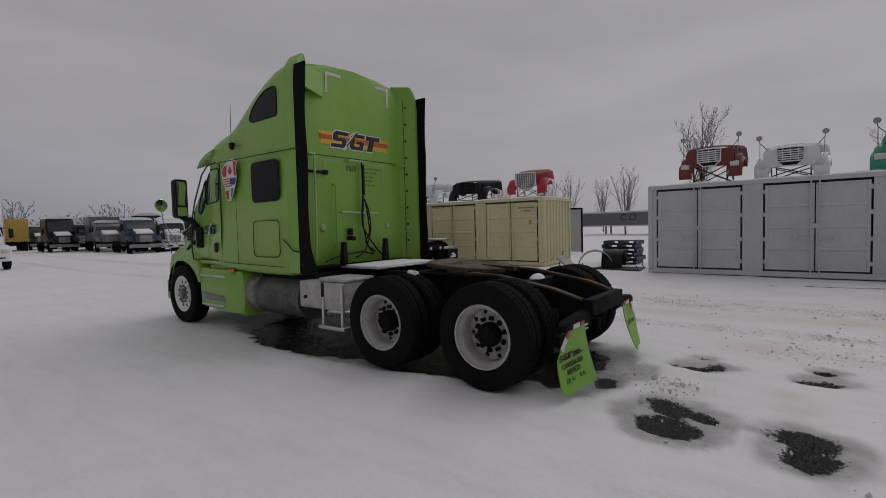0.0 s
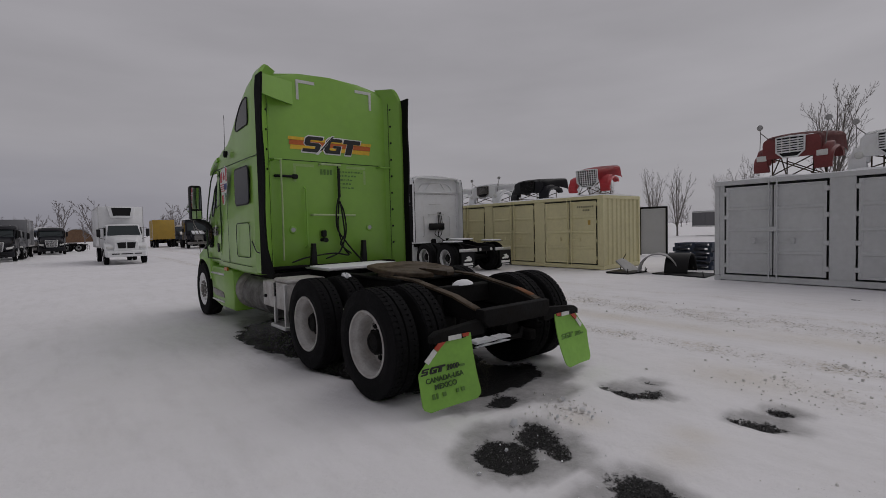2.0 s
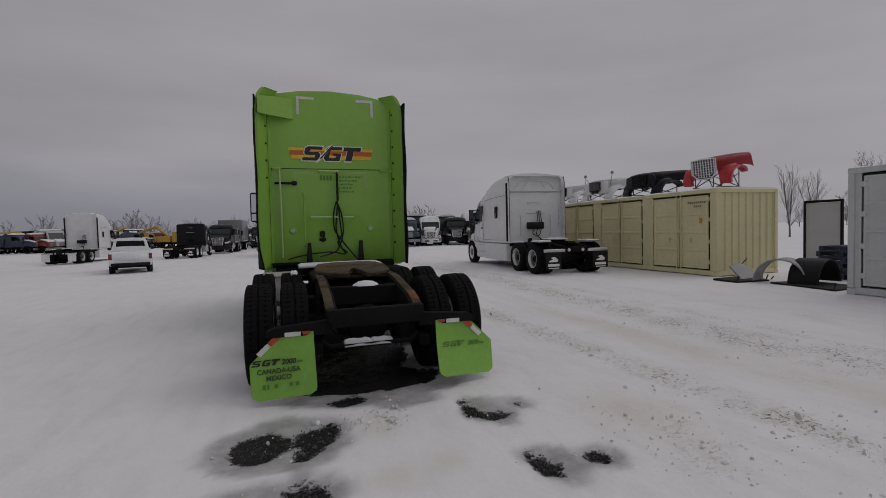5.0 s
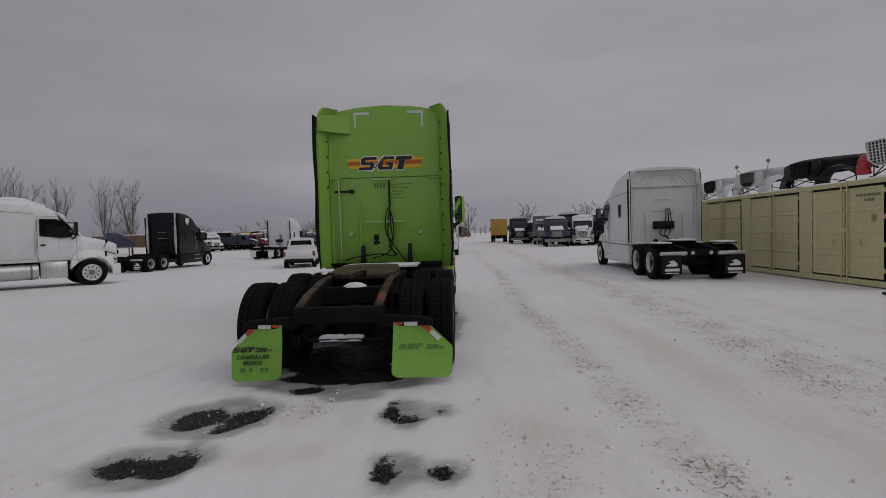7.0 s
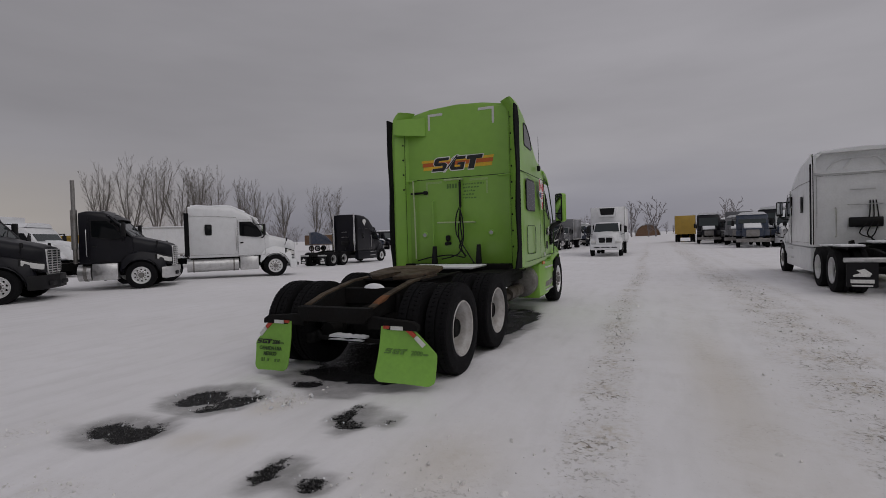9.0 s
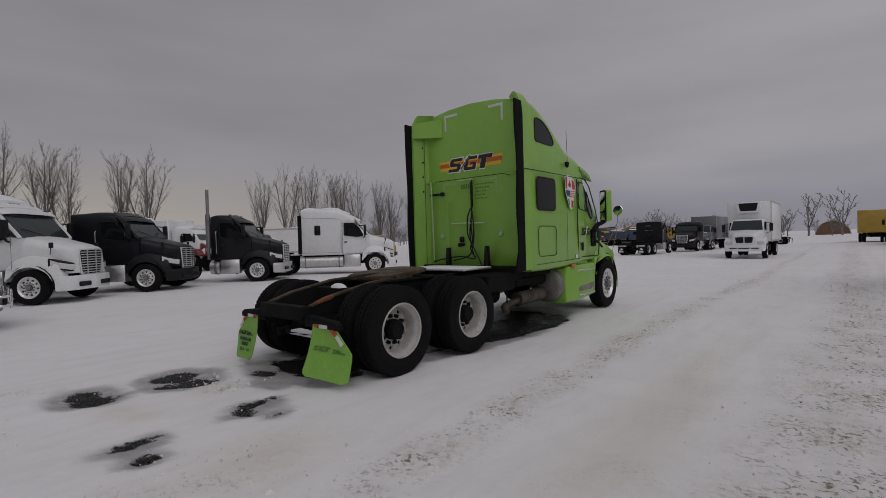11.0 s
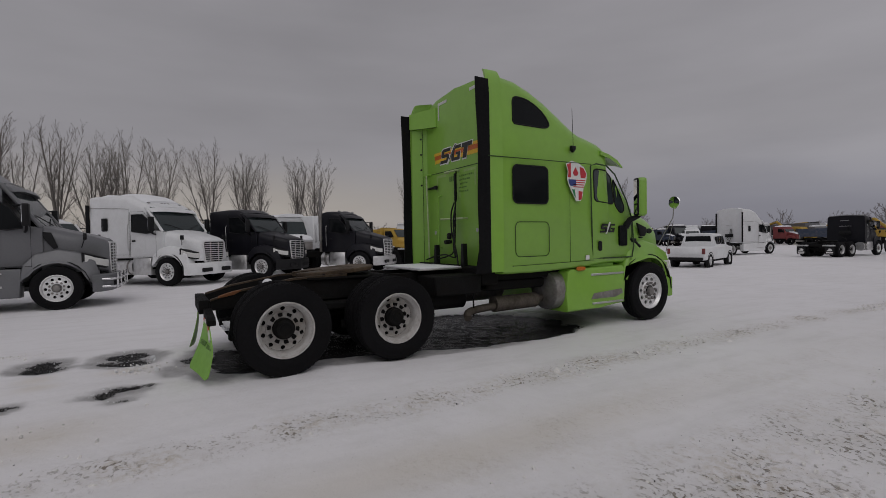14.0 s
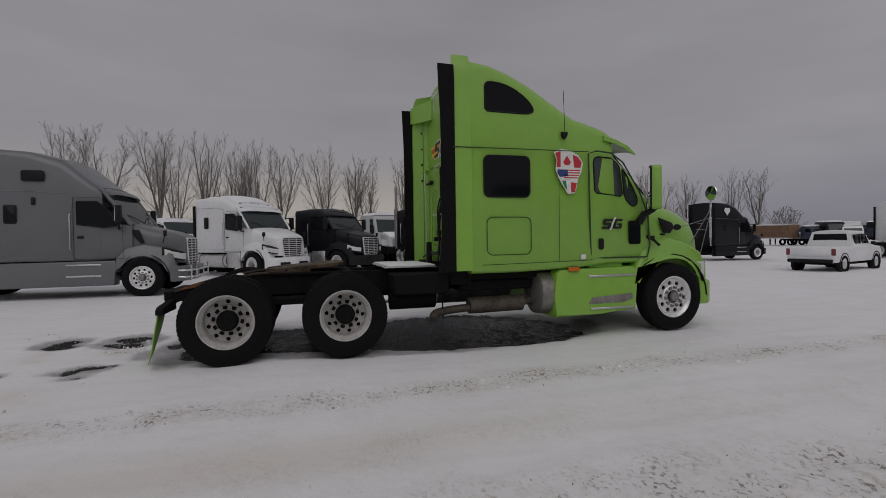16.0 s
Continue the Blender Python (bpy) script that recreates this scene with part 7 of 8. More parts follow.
    for a, b in bars:
        bm = B()
        tube(bm, [a, b], 0.02, 6)
        P("stand_bar", bm, "rust", fixed=True)
    return root


def on_top(y, dx=0.5, deg=0, z=2.65, s=(1.0, 1.0, 1.0)):
    return Matrix.Translation((CX + dx, y, z)) @ Matrix.Rotation(radians(deg), 4, "Z") @ Matrix.Diagonal((*s, 1))


hood_unit("red truck hood with white mesh grille on a stand", on_top(6.25, 0.8, 8, s=(0.78, 0.76, 0.68)), "red", "mesh", "white_paint", round_mirrors=False, lamps=False, frame_h=0.36, lean=7)
hood_unit("black truck hood lying on the container roof", on_top(9.0, 0.7, 2, s=(0.95, 0.9, 0.72)), "black_paint", "bars", "black", round_mirrors=False, lamps=False, frame_h=0.06)
hood_unit("white truck hood with dark grille and round mirrors", on_top(11.6, 0.7, 4, s=(0.95, 0.88, 0.74)), "white_paint", "vertical", "steel", kind="round", frame_h=0.06)
hood_unit("white truck hood stored among others on the roof", on_top(14.1, 0.7, 4, s=(0.95, 0.88, 0.70)), "white_paint", "bars", "black", round_mirrors=False, frame_h=0.06)
hood_unit("dark red truck hood with white bar grille on a steel stand", on_top(-0.15, -0.2, -3, s=(0.86, 0.78, 0.78)), "maroon", "bars", "white_paint", frame_h=0.30)
hood_unit("white truck hood with round headlights and round mirrors", on_top(-2.05, -0.2, -4, s=(0.86, 0.78, 0.76)), "white_paint", "bars", "white_paint", kind="round", frame_h=0.10)
hood_unit("green truck hood with vertical chrome grille", on_top(-4.5, -0.2, -12, s=(0.95, 0.85, 0.86)), "teal", "vertical", "chrome", frame_h=0.10)


# ---- between the containers: leaning door, pallets, scrap ----
def scrap_panel():
    root = thing("container_door", "grey loose container door standing upright behind the yard containers", "door", Matrix.Translation((19.0, 7.5, 0)) @ Matrix.Rotation(radians(12), 4, "Z") @ Matrix.Diagonal((1.0, 1.15, 1.15, 1)))
    bm = B()
    box(bm, 0, 0.06, -0.52, 0.52, 0.05, 1.95, 0.01)
    part("panel", bm, "lgrey_paint", root)
    bm = B()
    for y in (-0.55, 0.49):
        box(bm, -0.05, 0.10, y, y + 0.06, 0, 2.02, 0.01)
    box(bm, -0.05, 0.10, -0.55, 0.55, 1.96, 2.04, 0.01)
    part("frame", bm, "frame", root)


def pallet(at, paint="blue"):
    root = thing("pallet", "blue-painted wooden pallet in a stack on the snow", "pallet", at, "stacked pallets")
    for i in range(6):
        bm = B()
        box(bm, 0.0, 0.10, 0, 1.2, 0.12, 0.14, m=Matrix.Translation((i * 0.18, 0, 0)))
        part("slat", bm, paint, root)
    for y in (0.0, 0.55, 1.1):
        bm = B()
        box(bm, 0, 1.0, y, y + 0.1, 0.02, 0.12)
        part("bearer", bm, paint, root)
    for i in range(3):
        bm = B()
        box(bm, i * 0.45, i * 0.45 + 0.1, 0, 1.2, 0.0, 0.02)
        part("slat", bm, paint, root)
    return root


scrap_panel()
first = pallet(Matrix.Translation((12.9, 2.5, 0.0)))
for k in range(1, 6):
    copy_thing(first, Matrix.Translation((12.9 + 0.03 * math.sin(k * 2), 2.5 + 0.04 * math.cos(k * 3), 0.145 * k)) @ Matrix.Rotation(0.04 * math.sin(k * 5), 4, "Z"))


def half_fender(at, paint, label):
    root = thing("plastic_fender", label, "truck part", at, "loose fenders")
    bm = B()
    r = 0.55
    for k in range(14):
        a0, a1 = math.pi * k / 14, math.pi * (k + 1) / 14
        vs = [bm.verts.new((x, r * math.cos(a), (r + 0.012 * (round(a / math.pi * 14) % 2)) * math.sin(a))) for x, a in ((0, a0), (0.65, a0), (0.65, a1), (0, a1))]
        bm.faces.new(vs)
    bmesh.ops.remove_doubles(bm, verts=bm.verts, dist=0.001)
    bmesh.ops.solidify(bm, geom=bm.faces, thickness=0.02)
    part("shell", bm, paint, root)
    bm = B()
    for x in (0.02, 0.62):
        tube(bm, [(x, (r + 0.01) * math.cos(a), (r + 0.01) * math.sin(a)) for a in np.linspace(0, math.pi, 12)], 0.02, 6)
    part("rib", bm, paint, root)


half_fender(Matrix.Translation((10.75, 3.2, 0.05)) @ Matrix.Rotation(radians(20), 4, "Z"), "grey_plastic", "light grey ribbed plastic fender lying on snow")
half_fender(Matrix.Translation((11.5, 2.5, 0.05)) @ Matrix.Rotation(radians(100), 4, "Z"), "black", "black plastic fender lying on snow")


def scrap_sheet(label, at, poly, mm, th=0.05):
    root = thing("scrap_sheet", label, "scrap", at, "scrap on the ground")
    bm = B()
    prism(bm, poly, "z", 0, th, 0.01)
    part("sheet", bm, mm, root)
    bm = B()
    for u, v in poly[:3]:
        tube(bm, [(u * 0.9, v * 0.9, th), (u * 0.9 + 0.2, v * 0.9 + 0.1, th + 0.1)], 0.015, 5)
    part("strap", bm, "frame", root)


scrap_sheet("black flat rubber sheet on snow", Matrix.Translation((10.9, 2.3, 0.0)), [(-0.5, -0.6), (0.6, -0.5), (0.7, 0.9), (-0.3, 1.0)], "black")
scrap_sheet("grey bent plastic panel leaning on scrap", Matrix.Translation((11.0, 4.3, 0.1)) @ Matrix.Rotation(radians(35), 4, "X"), [(-0.4, -0.5), (0.5, -0.4), (0.35, 0.5), (-0.2, 0.4)], "grey_plastic")
scrap_sheet("black flat rubber sheet on snow", Matrix.Translation((10.6, 4.2, 0.0)), [(-0.5, -0.4), (0.5, -0.5), (0.6, 0.5), (-0.4, 0.4)], "black")


# ---- pickup ----
def pickup(at):
    root = thing("pickup_truck", "white double-cab pickup truck parked on snow, tail towards the yard", "car", at)
    P = lambda name, bm, material, lab="", parent=None: part(name, bm, material, parent or root, lab, angle=50)
    bm = B()
    loft(bm, [body_ring(y, hw, 0.42, zt, rt, crown=0.02) for y, hw, zt, rt in ((0.0, 0.84, 1.02, 0.05), (0.08, 0.88, 1.06, 0.05), (1.9, 0.89, 1.06, 0.05), (3.9, 0.88, 1.08, 0.08), (4.6, 0.86, 1.04, 0.12), (4.95, 0.78, 0.92, 0.12))])
    P("body", bm, "white_paint")
    bm = B()
    loft(bm, [body_ring(y, 0.86, 1.0, zt, rt, top=tp, crown=0.03) for y, zt, rt, tp in ((1.75, 1.1, 0.03, 0.84), (1.85, 1.70, 0.10, 0.70), (2.3, 1.74, 0.12, 0.70), (3.2, 1.72, 0.12, 0.70), (3.9, 1.12, 0.05, 0.80))])
    P("cab", bm, "white_paint")
    bm = B()
    prism(bm, [(-0.66, 1.16), (0.66, 1.16), (0.58, 1.60), (-0.58, 1.60)], "y", 1.74, 1.80, 0.01, m=Matrix.Translation((0, 0.045, 0)))
    P("rear_window", bm, "glass")
    for s in (-1, 1):
        bm = B()
        for poly in ([(1.98, 1.16), (1.98, 1.56), (2.55, 1.60), (2.62, 1.16)], [(2.70, 1.16), (2.66, 1.60), (3.05, 1.58), (3.45, 1.16)]):
            prism(bm, [(y, z) for y, z in poly], "x", s * 0.74, s * 0.825, 0.01)
        P("side_window", bm, "glass")
        bm = B()
        box(bm, s * 0.74, s * 0.885, -0.012, 0.05, 0.72, 1.0, 0.015)
        P("tail_lamp", bm, "maroon")
        for y in (0.85, 4.05):
            bm = B()
            lathe(bm, [(0.23, -0.11), (0.33, -0.12), (0.36, -0.09), (0.36, 0.09), (0.33, 0.12), (0.23, 0.11), (0.21, 0.05)], 28, Matrix.Translation((s * 0.78, y, 0.36)))
            w = P("tyre", bm, "tyre")
            bm = B()
            lathe(bm, [(0.23, 0.10), (0.20, 0.07), (0.06, 0.09), (0.001, 0.09)], 20, Matrix.Translation((s * 0.78, y, 0.36)) @ Matrix.Rotation(0 if s > 0 else math.pi, 4, "Z"))
            part("rim", bm, "alu", w)
            bm = B()
            lathe(bm, [(0.44, 0.0), (0.44, 0.115), (0.40, 0.115)], 24, Matrix.Translation((s * 0.78, y, 0.38)) @ Matrix.Rotation(0 if s > 0 else math.pi, 4, "Z"))
            P("wheel_arch", bm, "black")
        bm = B()
        box(bm, s * 0.9, s * 1.05, 3.35, 3.45, 1.12, 1.26, 0.02)
        P("mirror", bm, "black")
    bm = B()
    box(bm, -0.8, 0.8, -0.12, 0.05, 0.42, 0.56, 0.03)
    P("rear_bumper", bm, "black")
    bm = B()
    box(bm, -0.7, 0.7, -0.014, 0.02, 0.66, 1.02, 0.02)
    P("tailgate", bm, "white_paint")
    bm = B()
    box(bm, -0.7, 0.7, 0.5, 4.6, 0.30, 0.46)
    P("underbody", bm, "frame")


pickup(stand(-7.8, 21.2, -14))


# ---- box trucks ----
def box_truck(label, at, cab="white_paint", body="white_paint", F=6.0, Lb=6.3, H=3.75, reefer=True, snow=False):
    root = thing("box_truck", label, "truck", at, "box trucks")
    P = lambda name, bm, material, lab="", parent=None: part(name, bm, material, parent or root, lab, angle=50)
    yb0 = F - 1.35 - Lb
    bm = B()
    box(bm, -1.25, 1.25, yb0, F - 1.4, 1.05, H, 0.03)
    P("cargo_box", bm, body)
    bm = B()
    for x in (-1.265, 1.225):
        for y in (yb0 - 0.01, F - 1.45):
            box(bm, x, x + 0.04, y, y + 0.06, 1.05, H + 0.01)
        box(bm, x, x + 0.04, yb0, F - 1.4, H - 0.06, H + 0.012)
        box(bm, x, x + 0.04, yb0, F - 1.4, 1.03, 1.15)
    P("box_trim", bm, "alu")
    if reefer:
        bm = B()
        prism(bm, [(-0.78, H - 0.06), (0.78, H - 0.06), (0.62, H - 0.75), (-0.62, H - 0.75)], "y", F - 1.42, F - 1.0, 0.03)
        u = P("cooling_unit", bm, body)
        bm = B()
        prism(bm, [(-0.56, H - 0.10), (0.56, H - 0.10), (0.46, H - 0.62), (-0.46, H - 0.62)], "y", F - 1.01, F - 0.985)
        part("cooling_grille", bm, "black", u)
    bm = B()
    loft(bm, [body_ring(y, hw, 0.95, zt, rt, top=tp, crown=0.04) for y, hw, zt, rt, tp in ((F - 1.32, 1.02, 2.55, 0.1, 0.95), (F - 0.7, 1.02, 2.55, 0.15, 0.93), (F - 0.6, 1.02, 2.48, 0.15, 0.92), (F - 0.12, 1.0, 1.80, 0.05, 0.98))])
    P("cab", bm, cab)
    bm = B()
    prism(bm, [(-0.90, 0), (0.90, 0), (0.80, 1), (-0.80, 1)], "z", 0, 0.03)
    for v in bm.verts:
        k = v.co.y
        v.co = Vector((v.co.x, F - 0.10 - 0.42 * k, 1.84 + 0.60 * k + v.co.z))
    P("windscreen", bm, "glass_blue")
    bm = B()
    loft(bm, [body_ring(y, hw, 0.80, zt, rt, top=hw - 0.05, crown=0.05) for y, hw, zt, rt in ((F - 0.15, 0.95, 1.82, 0.2), (F + 0.5, 0.80, 1.68, 0.25), (F + 0.95, 0.66, 1.50, 0.2))])
    P("hood", bm, cab)
    for s in (-1, 1):
        bm = B()
        prism(bm, [(s * 0.03, 1.02), (s * 0.44, 1.02), (s * 0.50, 1.38), (s * 0.03, 1.40)], "y", F + 0.92, F + 0.975, 0.01)
        P("grille", bm, "black")
        arch = [(F + 0.6 * math.cos(a), 0.5 + 0.6 * math.sin(a)) for a in np.linspace(radians(2), radians(165), 9)]
        bm = B()
        prism(bm, arch + [(F - 0.62, 0.8), (F - 0.4, 1.25), (F, 1.36), (F + 0.5, 1.28), (F + 0.80, 1.15), (F + 0.84, 0.62)], "x", s * 0.62, s * 1.14, 0.04)
        P("fender", bm, cab)
        bm = B()
        box(bm, s * 0.70, s * 1.05, F + 0.76, F + 0.88, 0.98, 1.14, 0.03)
        P("headlight", bm, "lamp")
        bm = B()
        prism(bm, [(y, z) for y, z in ((F - 1.22, 1.78), (F - 1.22, 2.36), (F - 0.66, 2.36), (F - 0.38, 1.84))], "x", s * 0.95, s * 1.035, 0.005)
        P("door_window", bm, "glass")
        bm = B()
        prism(bm, rounded(s * 1.34 - 0.10, s * 1.34 + 0.10, 1.75, 2.25, 0.04), "y", F - 0.36, F - 0.26, 0.02)
        tube(bm, [(s * 1.0, F - 0.4, 2.3), (s * 1.3, F - 0.3, 2.3), (s * 1.3, F - 0.3, 1.7), (s * 1.0, F - 0.4, 1.6)], 0.02, 6)
        P("mirror", bm, "black")
        wheel(root, s * 1.02, F, 0.5, steer=True, alu=True)
        wheel(root, s * 1.06, F - 5.2, 0.5, alu=True)
        inner_wheel(root, s * 0.73, F - 5.2, light=True)
        bm = B()
        box(bm, s * 0.30, s * 0.42, yb0, F + 0.6, 0.75, 1.02)
        P("frame_rail", bm, "frame")
        bm = B()
        box(bm, s * 0.72, s * 1.12, F - 2.3, F - 1.0, 0.45, 0.85, 0.03)
        P("battery_box", bm, "frame")
    bm = B()
    prism(bm, [(-1.1, F + 0.78), (-1.0, F + 1.02), (0, F + 1.10), (1.0, F + 1.02), (1.1, F + 0.78), (1.0, F + 0.72), (-1.0, F + 0.72)], "z", 0.48, 0.86, 0.03)
    P("bumper", bm, cab)
    bm = B()
    box(bm, -0.8, -0.4, F + 1.03, F + 1.08, 0.64, 0.70)
    box(bm, -0.3, 0.3, F + 1.06, F + 1.11, 0.64, 0.70)
    box(bm, 0.4, 0.8, F + 1.03, F + 1.08, 0.64, 0.70)
    P("bumper_slot", bm, "black")
    bm = B()
    box(bm, -0.4, 0.4, F - 1.0, F + 0.7, 0.5, 0.8)
    P("engine", bm, "frame")
    if snow:
        bm = B()
        box(bm, -0.7, 0.7, F + 0.0, F + 0.6, 1.72, 1.82, 0.05)
        P("hood_snow", bm, "snow")
    return root


box_truck("white refrigerated box truck with bull-nose cab, facing the yard on snow", by_front(0.15, 33.0, 180, 6.0), F=6.0)
box_truck("dark grey box truck with snow on its cab, facing the yard", by_front(-6.5, 52.0, 183, 5.6), cab="grey_paint", body="grey_paint", F=5.6, Lb=5.0, H=3.5, reefer=False, snow=True)
box_truck("yellow box truck standing far down the snowy lane", by_front(7.9, 71.5, 4, 5.6), cab="yellow", body="yellow", F=5.6, Lb=4.6, H=3.5, reefer=False)


# ---- ground: snow over asphalt, one sheet ----
def graded(lo, hi, step, far, grow=1.22):
    core = list(np.arange(lo, hi + step / 2, step))
    out, s = [], step
    p = hi
    while p < far:
        s *= grow
        p += s
        out.append(p)
    left, s, p = [], step, lo
    while p > -far:
        s *= grow
        p -= s
        left.append(p)
    return np.array(left[::-1] + core + out)


# bare patches: x, y, half width, half length, turn, strength
BARE = [(-1.02, -1.58, 0.23, 0.22, -30, 0.95), (-0.65, -1.54, 0.19, 0.26, -30, 0.95), (-0.72, -1.78, 0.09, 0.12, -20, 0.85), (-1.12, -2.46, 0.19, 0.18, -26, 0.95), (-0.78, -2.44, 0.18, 0.20, -36, 0.95), (0.68, -1.54, 0.07, 0.22, 14, 0.85), (0.78, -1.70, 0.11, 0.08, 0, 0.75), (1.10, -1.52, 0.07, 0.08, -40, 0.5), (0.74, -2.56, 0.10, 0.20, 0, 0.85), (1.14, -2.58, 0.10, 0.10, -30, 0.6),
        (-0.5, 3.3, 0.75, 1.4, 0, 1.2), (0.3, 2.9, 0.85, 1.4, 0, 1.2), (-0.2, 1.2, 0.9, 1.6, 0, 1.1), (-1.0, 3.0, 0.34, 1.2, 5, 1.0), (-0.66, 0.6, 0.38, 0.6, 0, 0.9), (0.7, 3.6, 0.50, 1.3, 0, 1.0), (0.0, 4.3, 0.7, 0.7, 0, 1.0), (0.0, -0.35, 0.75, 0.36, 0, 0.9), (-0.28, -0.86, 0.24, 0.10, 10, 0.8), (8.65, -3.4, 0.10, 1.5, 8, 0.75)]
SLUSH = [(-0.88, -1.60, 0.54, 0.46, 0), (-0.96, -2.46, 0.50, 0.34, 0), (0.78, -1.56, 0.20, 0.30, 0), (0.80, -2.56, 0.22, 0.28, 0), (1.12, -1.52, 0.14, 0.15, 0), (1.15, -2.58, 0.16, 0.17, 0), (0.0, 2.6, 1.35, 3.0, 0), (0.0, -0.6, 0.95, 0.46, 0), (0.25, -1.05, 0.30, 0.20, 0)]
STAIN = [(-0.20, -2.40, 0.20, 0.16), (0.16, -2.32, 0.16, 0.18), (1.85, -2.10, 0.40, 0.55), (-0.15, -1.6, 0.16, 0.2), (3.8, 0.5, 0.3, 2.5), (4.1, -3.0, 0.35, 1.5)]
LANES = [(2.72, 0.24, 0.9), (5.05, 0.52, 1.0), (3.95, 0.5, 0.25), (5.85, 0.18, 0.6), (7.1, 0.3, 0.35)]

CHURN = [(1.9, -2.7, 0.55, 0.9, 0.42), (2.9, -3.4, 0.5, 0.8, 0.40), (-0.1, -1.45, 0.28, 0.30, 0.45), (-0.3, -3.3, 0.5, 0.3, 0.30), (-1.7, -2.9, 0.3, 0.3, 0.30)]


def ground():
    xs, ys = graded(-4.5, 8.5, 0.065, 1600), graded(-5.0, 8.0, 0.065, 1600)
    X, Y = np.meshgrid(xs, ys, indexing="ij")
    rng = np.random.RandomState(4)

    def wave(sc, seed, oct_=4):
        r = np.random.RandomState(seed)
        out, amp = np.zeros_like(X), 1.0
        for o in range(oct_):
            for _ in range(4):
                a = r.rand() * 6.283
                k = 6.283 / sc * (2.0 ** o) * (0.7 + 0.6 * r.rand())
                out += amp * np.sin(k * (X * math.cos(a) + Y * math.sin(a)) + r.rand() * 6.283) / 4
            amp *= 0.55
        return out

    w1, w2, w3 = wave(0.9, 1), wave(0.35, 2), wave(6.0, 3, 3)
    bare = np.full_like(X, -9.0)
    for x, y, a, b, rot, st in BARE:
        c, s = math.cos(radians(rot)), math.sin(radians(rot))
        u, v = (c * (X - x) + s * (Y - y)) / a, (-s * (X - x) + c * (Y - y)) / b
        bare = np.maximum(bare, (1 - np.sqrt(u * u + v * v)) * min(a, b) / 0.25 + (st - 1) * 0.3)
    bare = bare + 0.16 * w1 + 0.20 * w2
    bare = 1 / (1 + np.exp(-bare * 10))
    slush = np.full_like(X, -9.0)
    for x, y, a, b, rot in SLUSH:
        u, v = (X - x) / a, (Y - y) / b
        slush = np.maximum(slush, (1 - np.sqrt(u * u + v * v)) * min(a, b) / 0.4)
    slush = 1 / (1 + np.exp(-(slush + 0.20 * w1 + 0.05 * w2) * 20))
    stain = np.zeros_like(X)
    for x, y, a, b in STAIN:
        stain = np.maximum(stain, np.exp(-((X - x) / a) ** 2 - ((Y - y) / b) ** 2))
    rut = np.zeros_like(X)
    for x, hw, st in LANES:
        cx = x + 0.10 * np.sin(Y * 0.35 + x) + 0.012 * np.maximum(Y, 0) * (1 if x > 4 else 0.2)
        rut = np.maximum(rut, st * np.exp(-((X - cx) / hw) ** 2) * (0.65 + 0.35 * np.tanh(w1 * 1.5)))
    # snow churned up by turning wheels and by feet
    for x, y, a, b, st in CHURN:
        rut = np.maximum(rut, st * np.exp(-((X - x) / a) ** 2 - ((Y - y) / b) ** 2) * (0.5 + 0.5 * np.tanh(w1 * 2)))
    rut *= np.clip((90 - np.abs(Y)) / 60, 0, 1)
    near = np.clip((25 - np.hypot(X - 1, Y)) / 10, 0, 1)
    clods = np.abs(wave(0.16, 7, 2)) * rut
    Z = near * (0.020 * w3 + 0.006 * w1 + 0.003 * w2 + 0.030 * clods * (rut > 0.2) + 0.012 * rut * np.sin(Y * 57 + 3 * np.sin(X * 9) + w1) - 0.018 * rut - 0.028 * bare - 0.012 * slush + 0.004 * bare * rng.randn(*X.shape))
    Z += (1 - near) * 0.05 * wave(40, 9, 2) * np.clip((400 - np.hypot(X, Y)) / 300, 0, 1)
    Z -= fall(X, Y)
    # the wheels stand in shallow hollows
    for x in (-1.07, -0.73, 0.73, 1.07):
        for y in (0.0, 1.35):
            Z -= 0.02 * np.exp(-((X - x) / 0.2) ** 2 - ((Y - y) / 0.25) ** 2)
    nx, ny = len(xs), len(ys)
    verts = np.stack([X, Y, Z], -1).reshape(-1, 3)
    i = np.arange(nx * ny).reshape(nx, ny)
    faces = np.stack([i[:-1, :-1], i[1:, :-1], i[1:, 1:], i[:-1, 1:]], -1).reshape(-1, 4)
    me = bpy.data.meshes.new("ground")
    me.from_pydata(verts.tolist(), [], faces.tolist())
    me.polygons.foreach_set("use_smooth", [True] * len(me.polygons))
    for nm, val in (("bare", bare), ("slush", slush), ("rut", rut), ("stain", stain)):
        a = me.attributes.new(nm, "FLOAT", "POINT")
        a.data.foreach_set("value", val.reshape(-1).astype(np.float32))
    m = bpy.data.materials.new("snowy_asphalt")
    m.use_nodes = True
    n, l = m.node_tree.nodes, m.node_tree.links
    b = n["Principled BSDF"]
    tc = n.new("ShaderNodeTexCoord")

    def noise_(scale, detail=5, rough=0.6):
        t = n.new("ShaderNodeTexNoise")
        t.inputs["Scale"].default_value, t.inputs["Detail"].default_value, t.inputs["Roughness"].default_value = scale, detail, rough
        l.new(tc.outputs["Object"], t.inputs["Vector"])
        return t.outputs["Fac"]

    def ranged(v, a, b_, c, d):
        r = n.new("ShaderNodeMapRange")
        for k, q in zip(("From Min", "From Max", "To Min", "To Max"), (a, b_, c, d)):
            r.inputs[k].default_value = q
        l.new(v, r.inputs["Value"])
        return r.outputs["Result"]

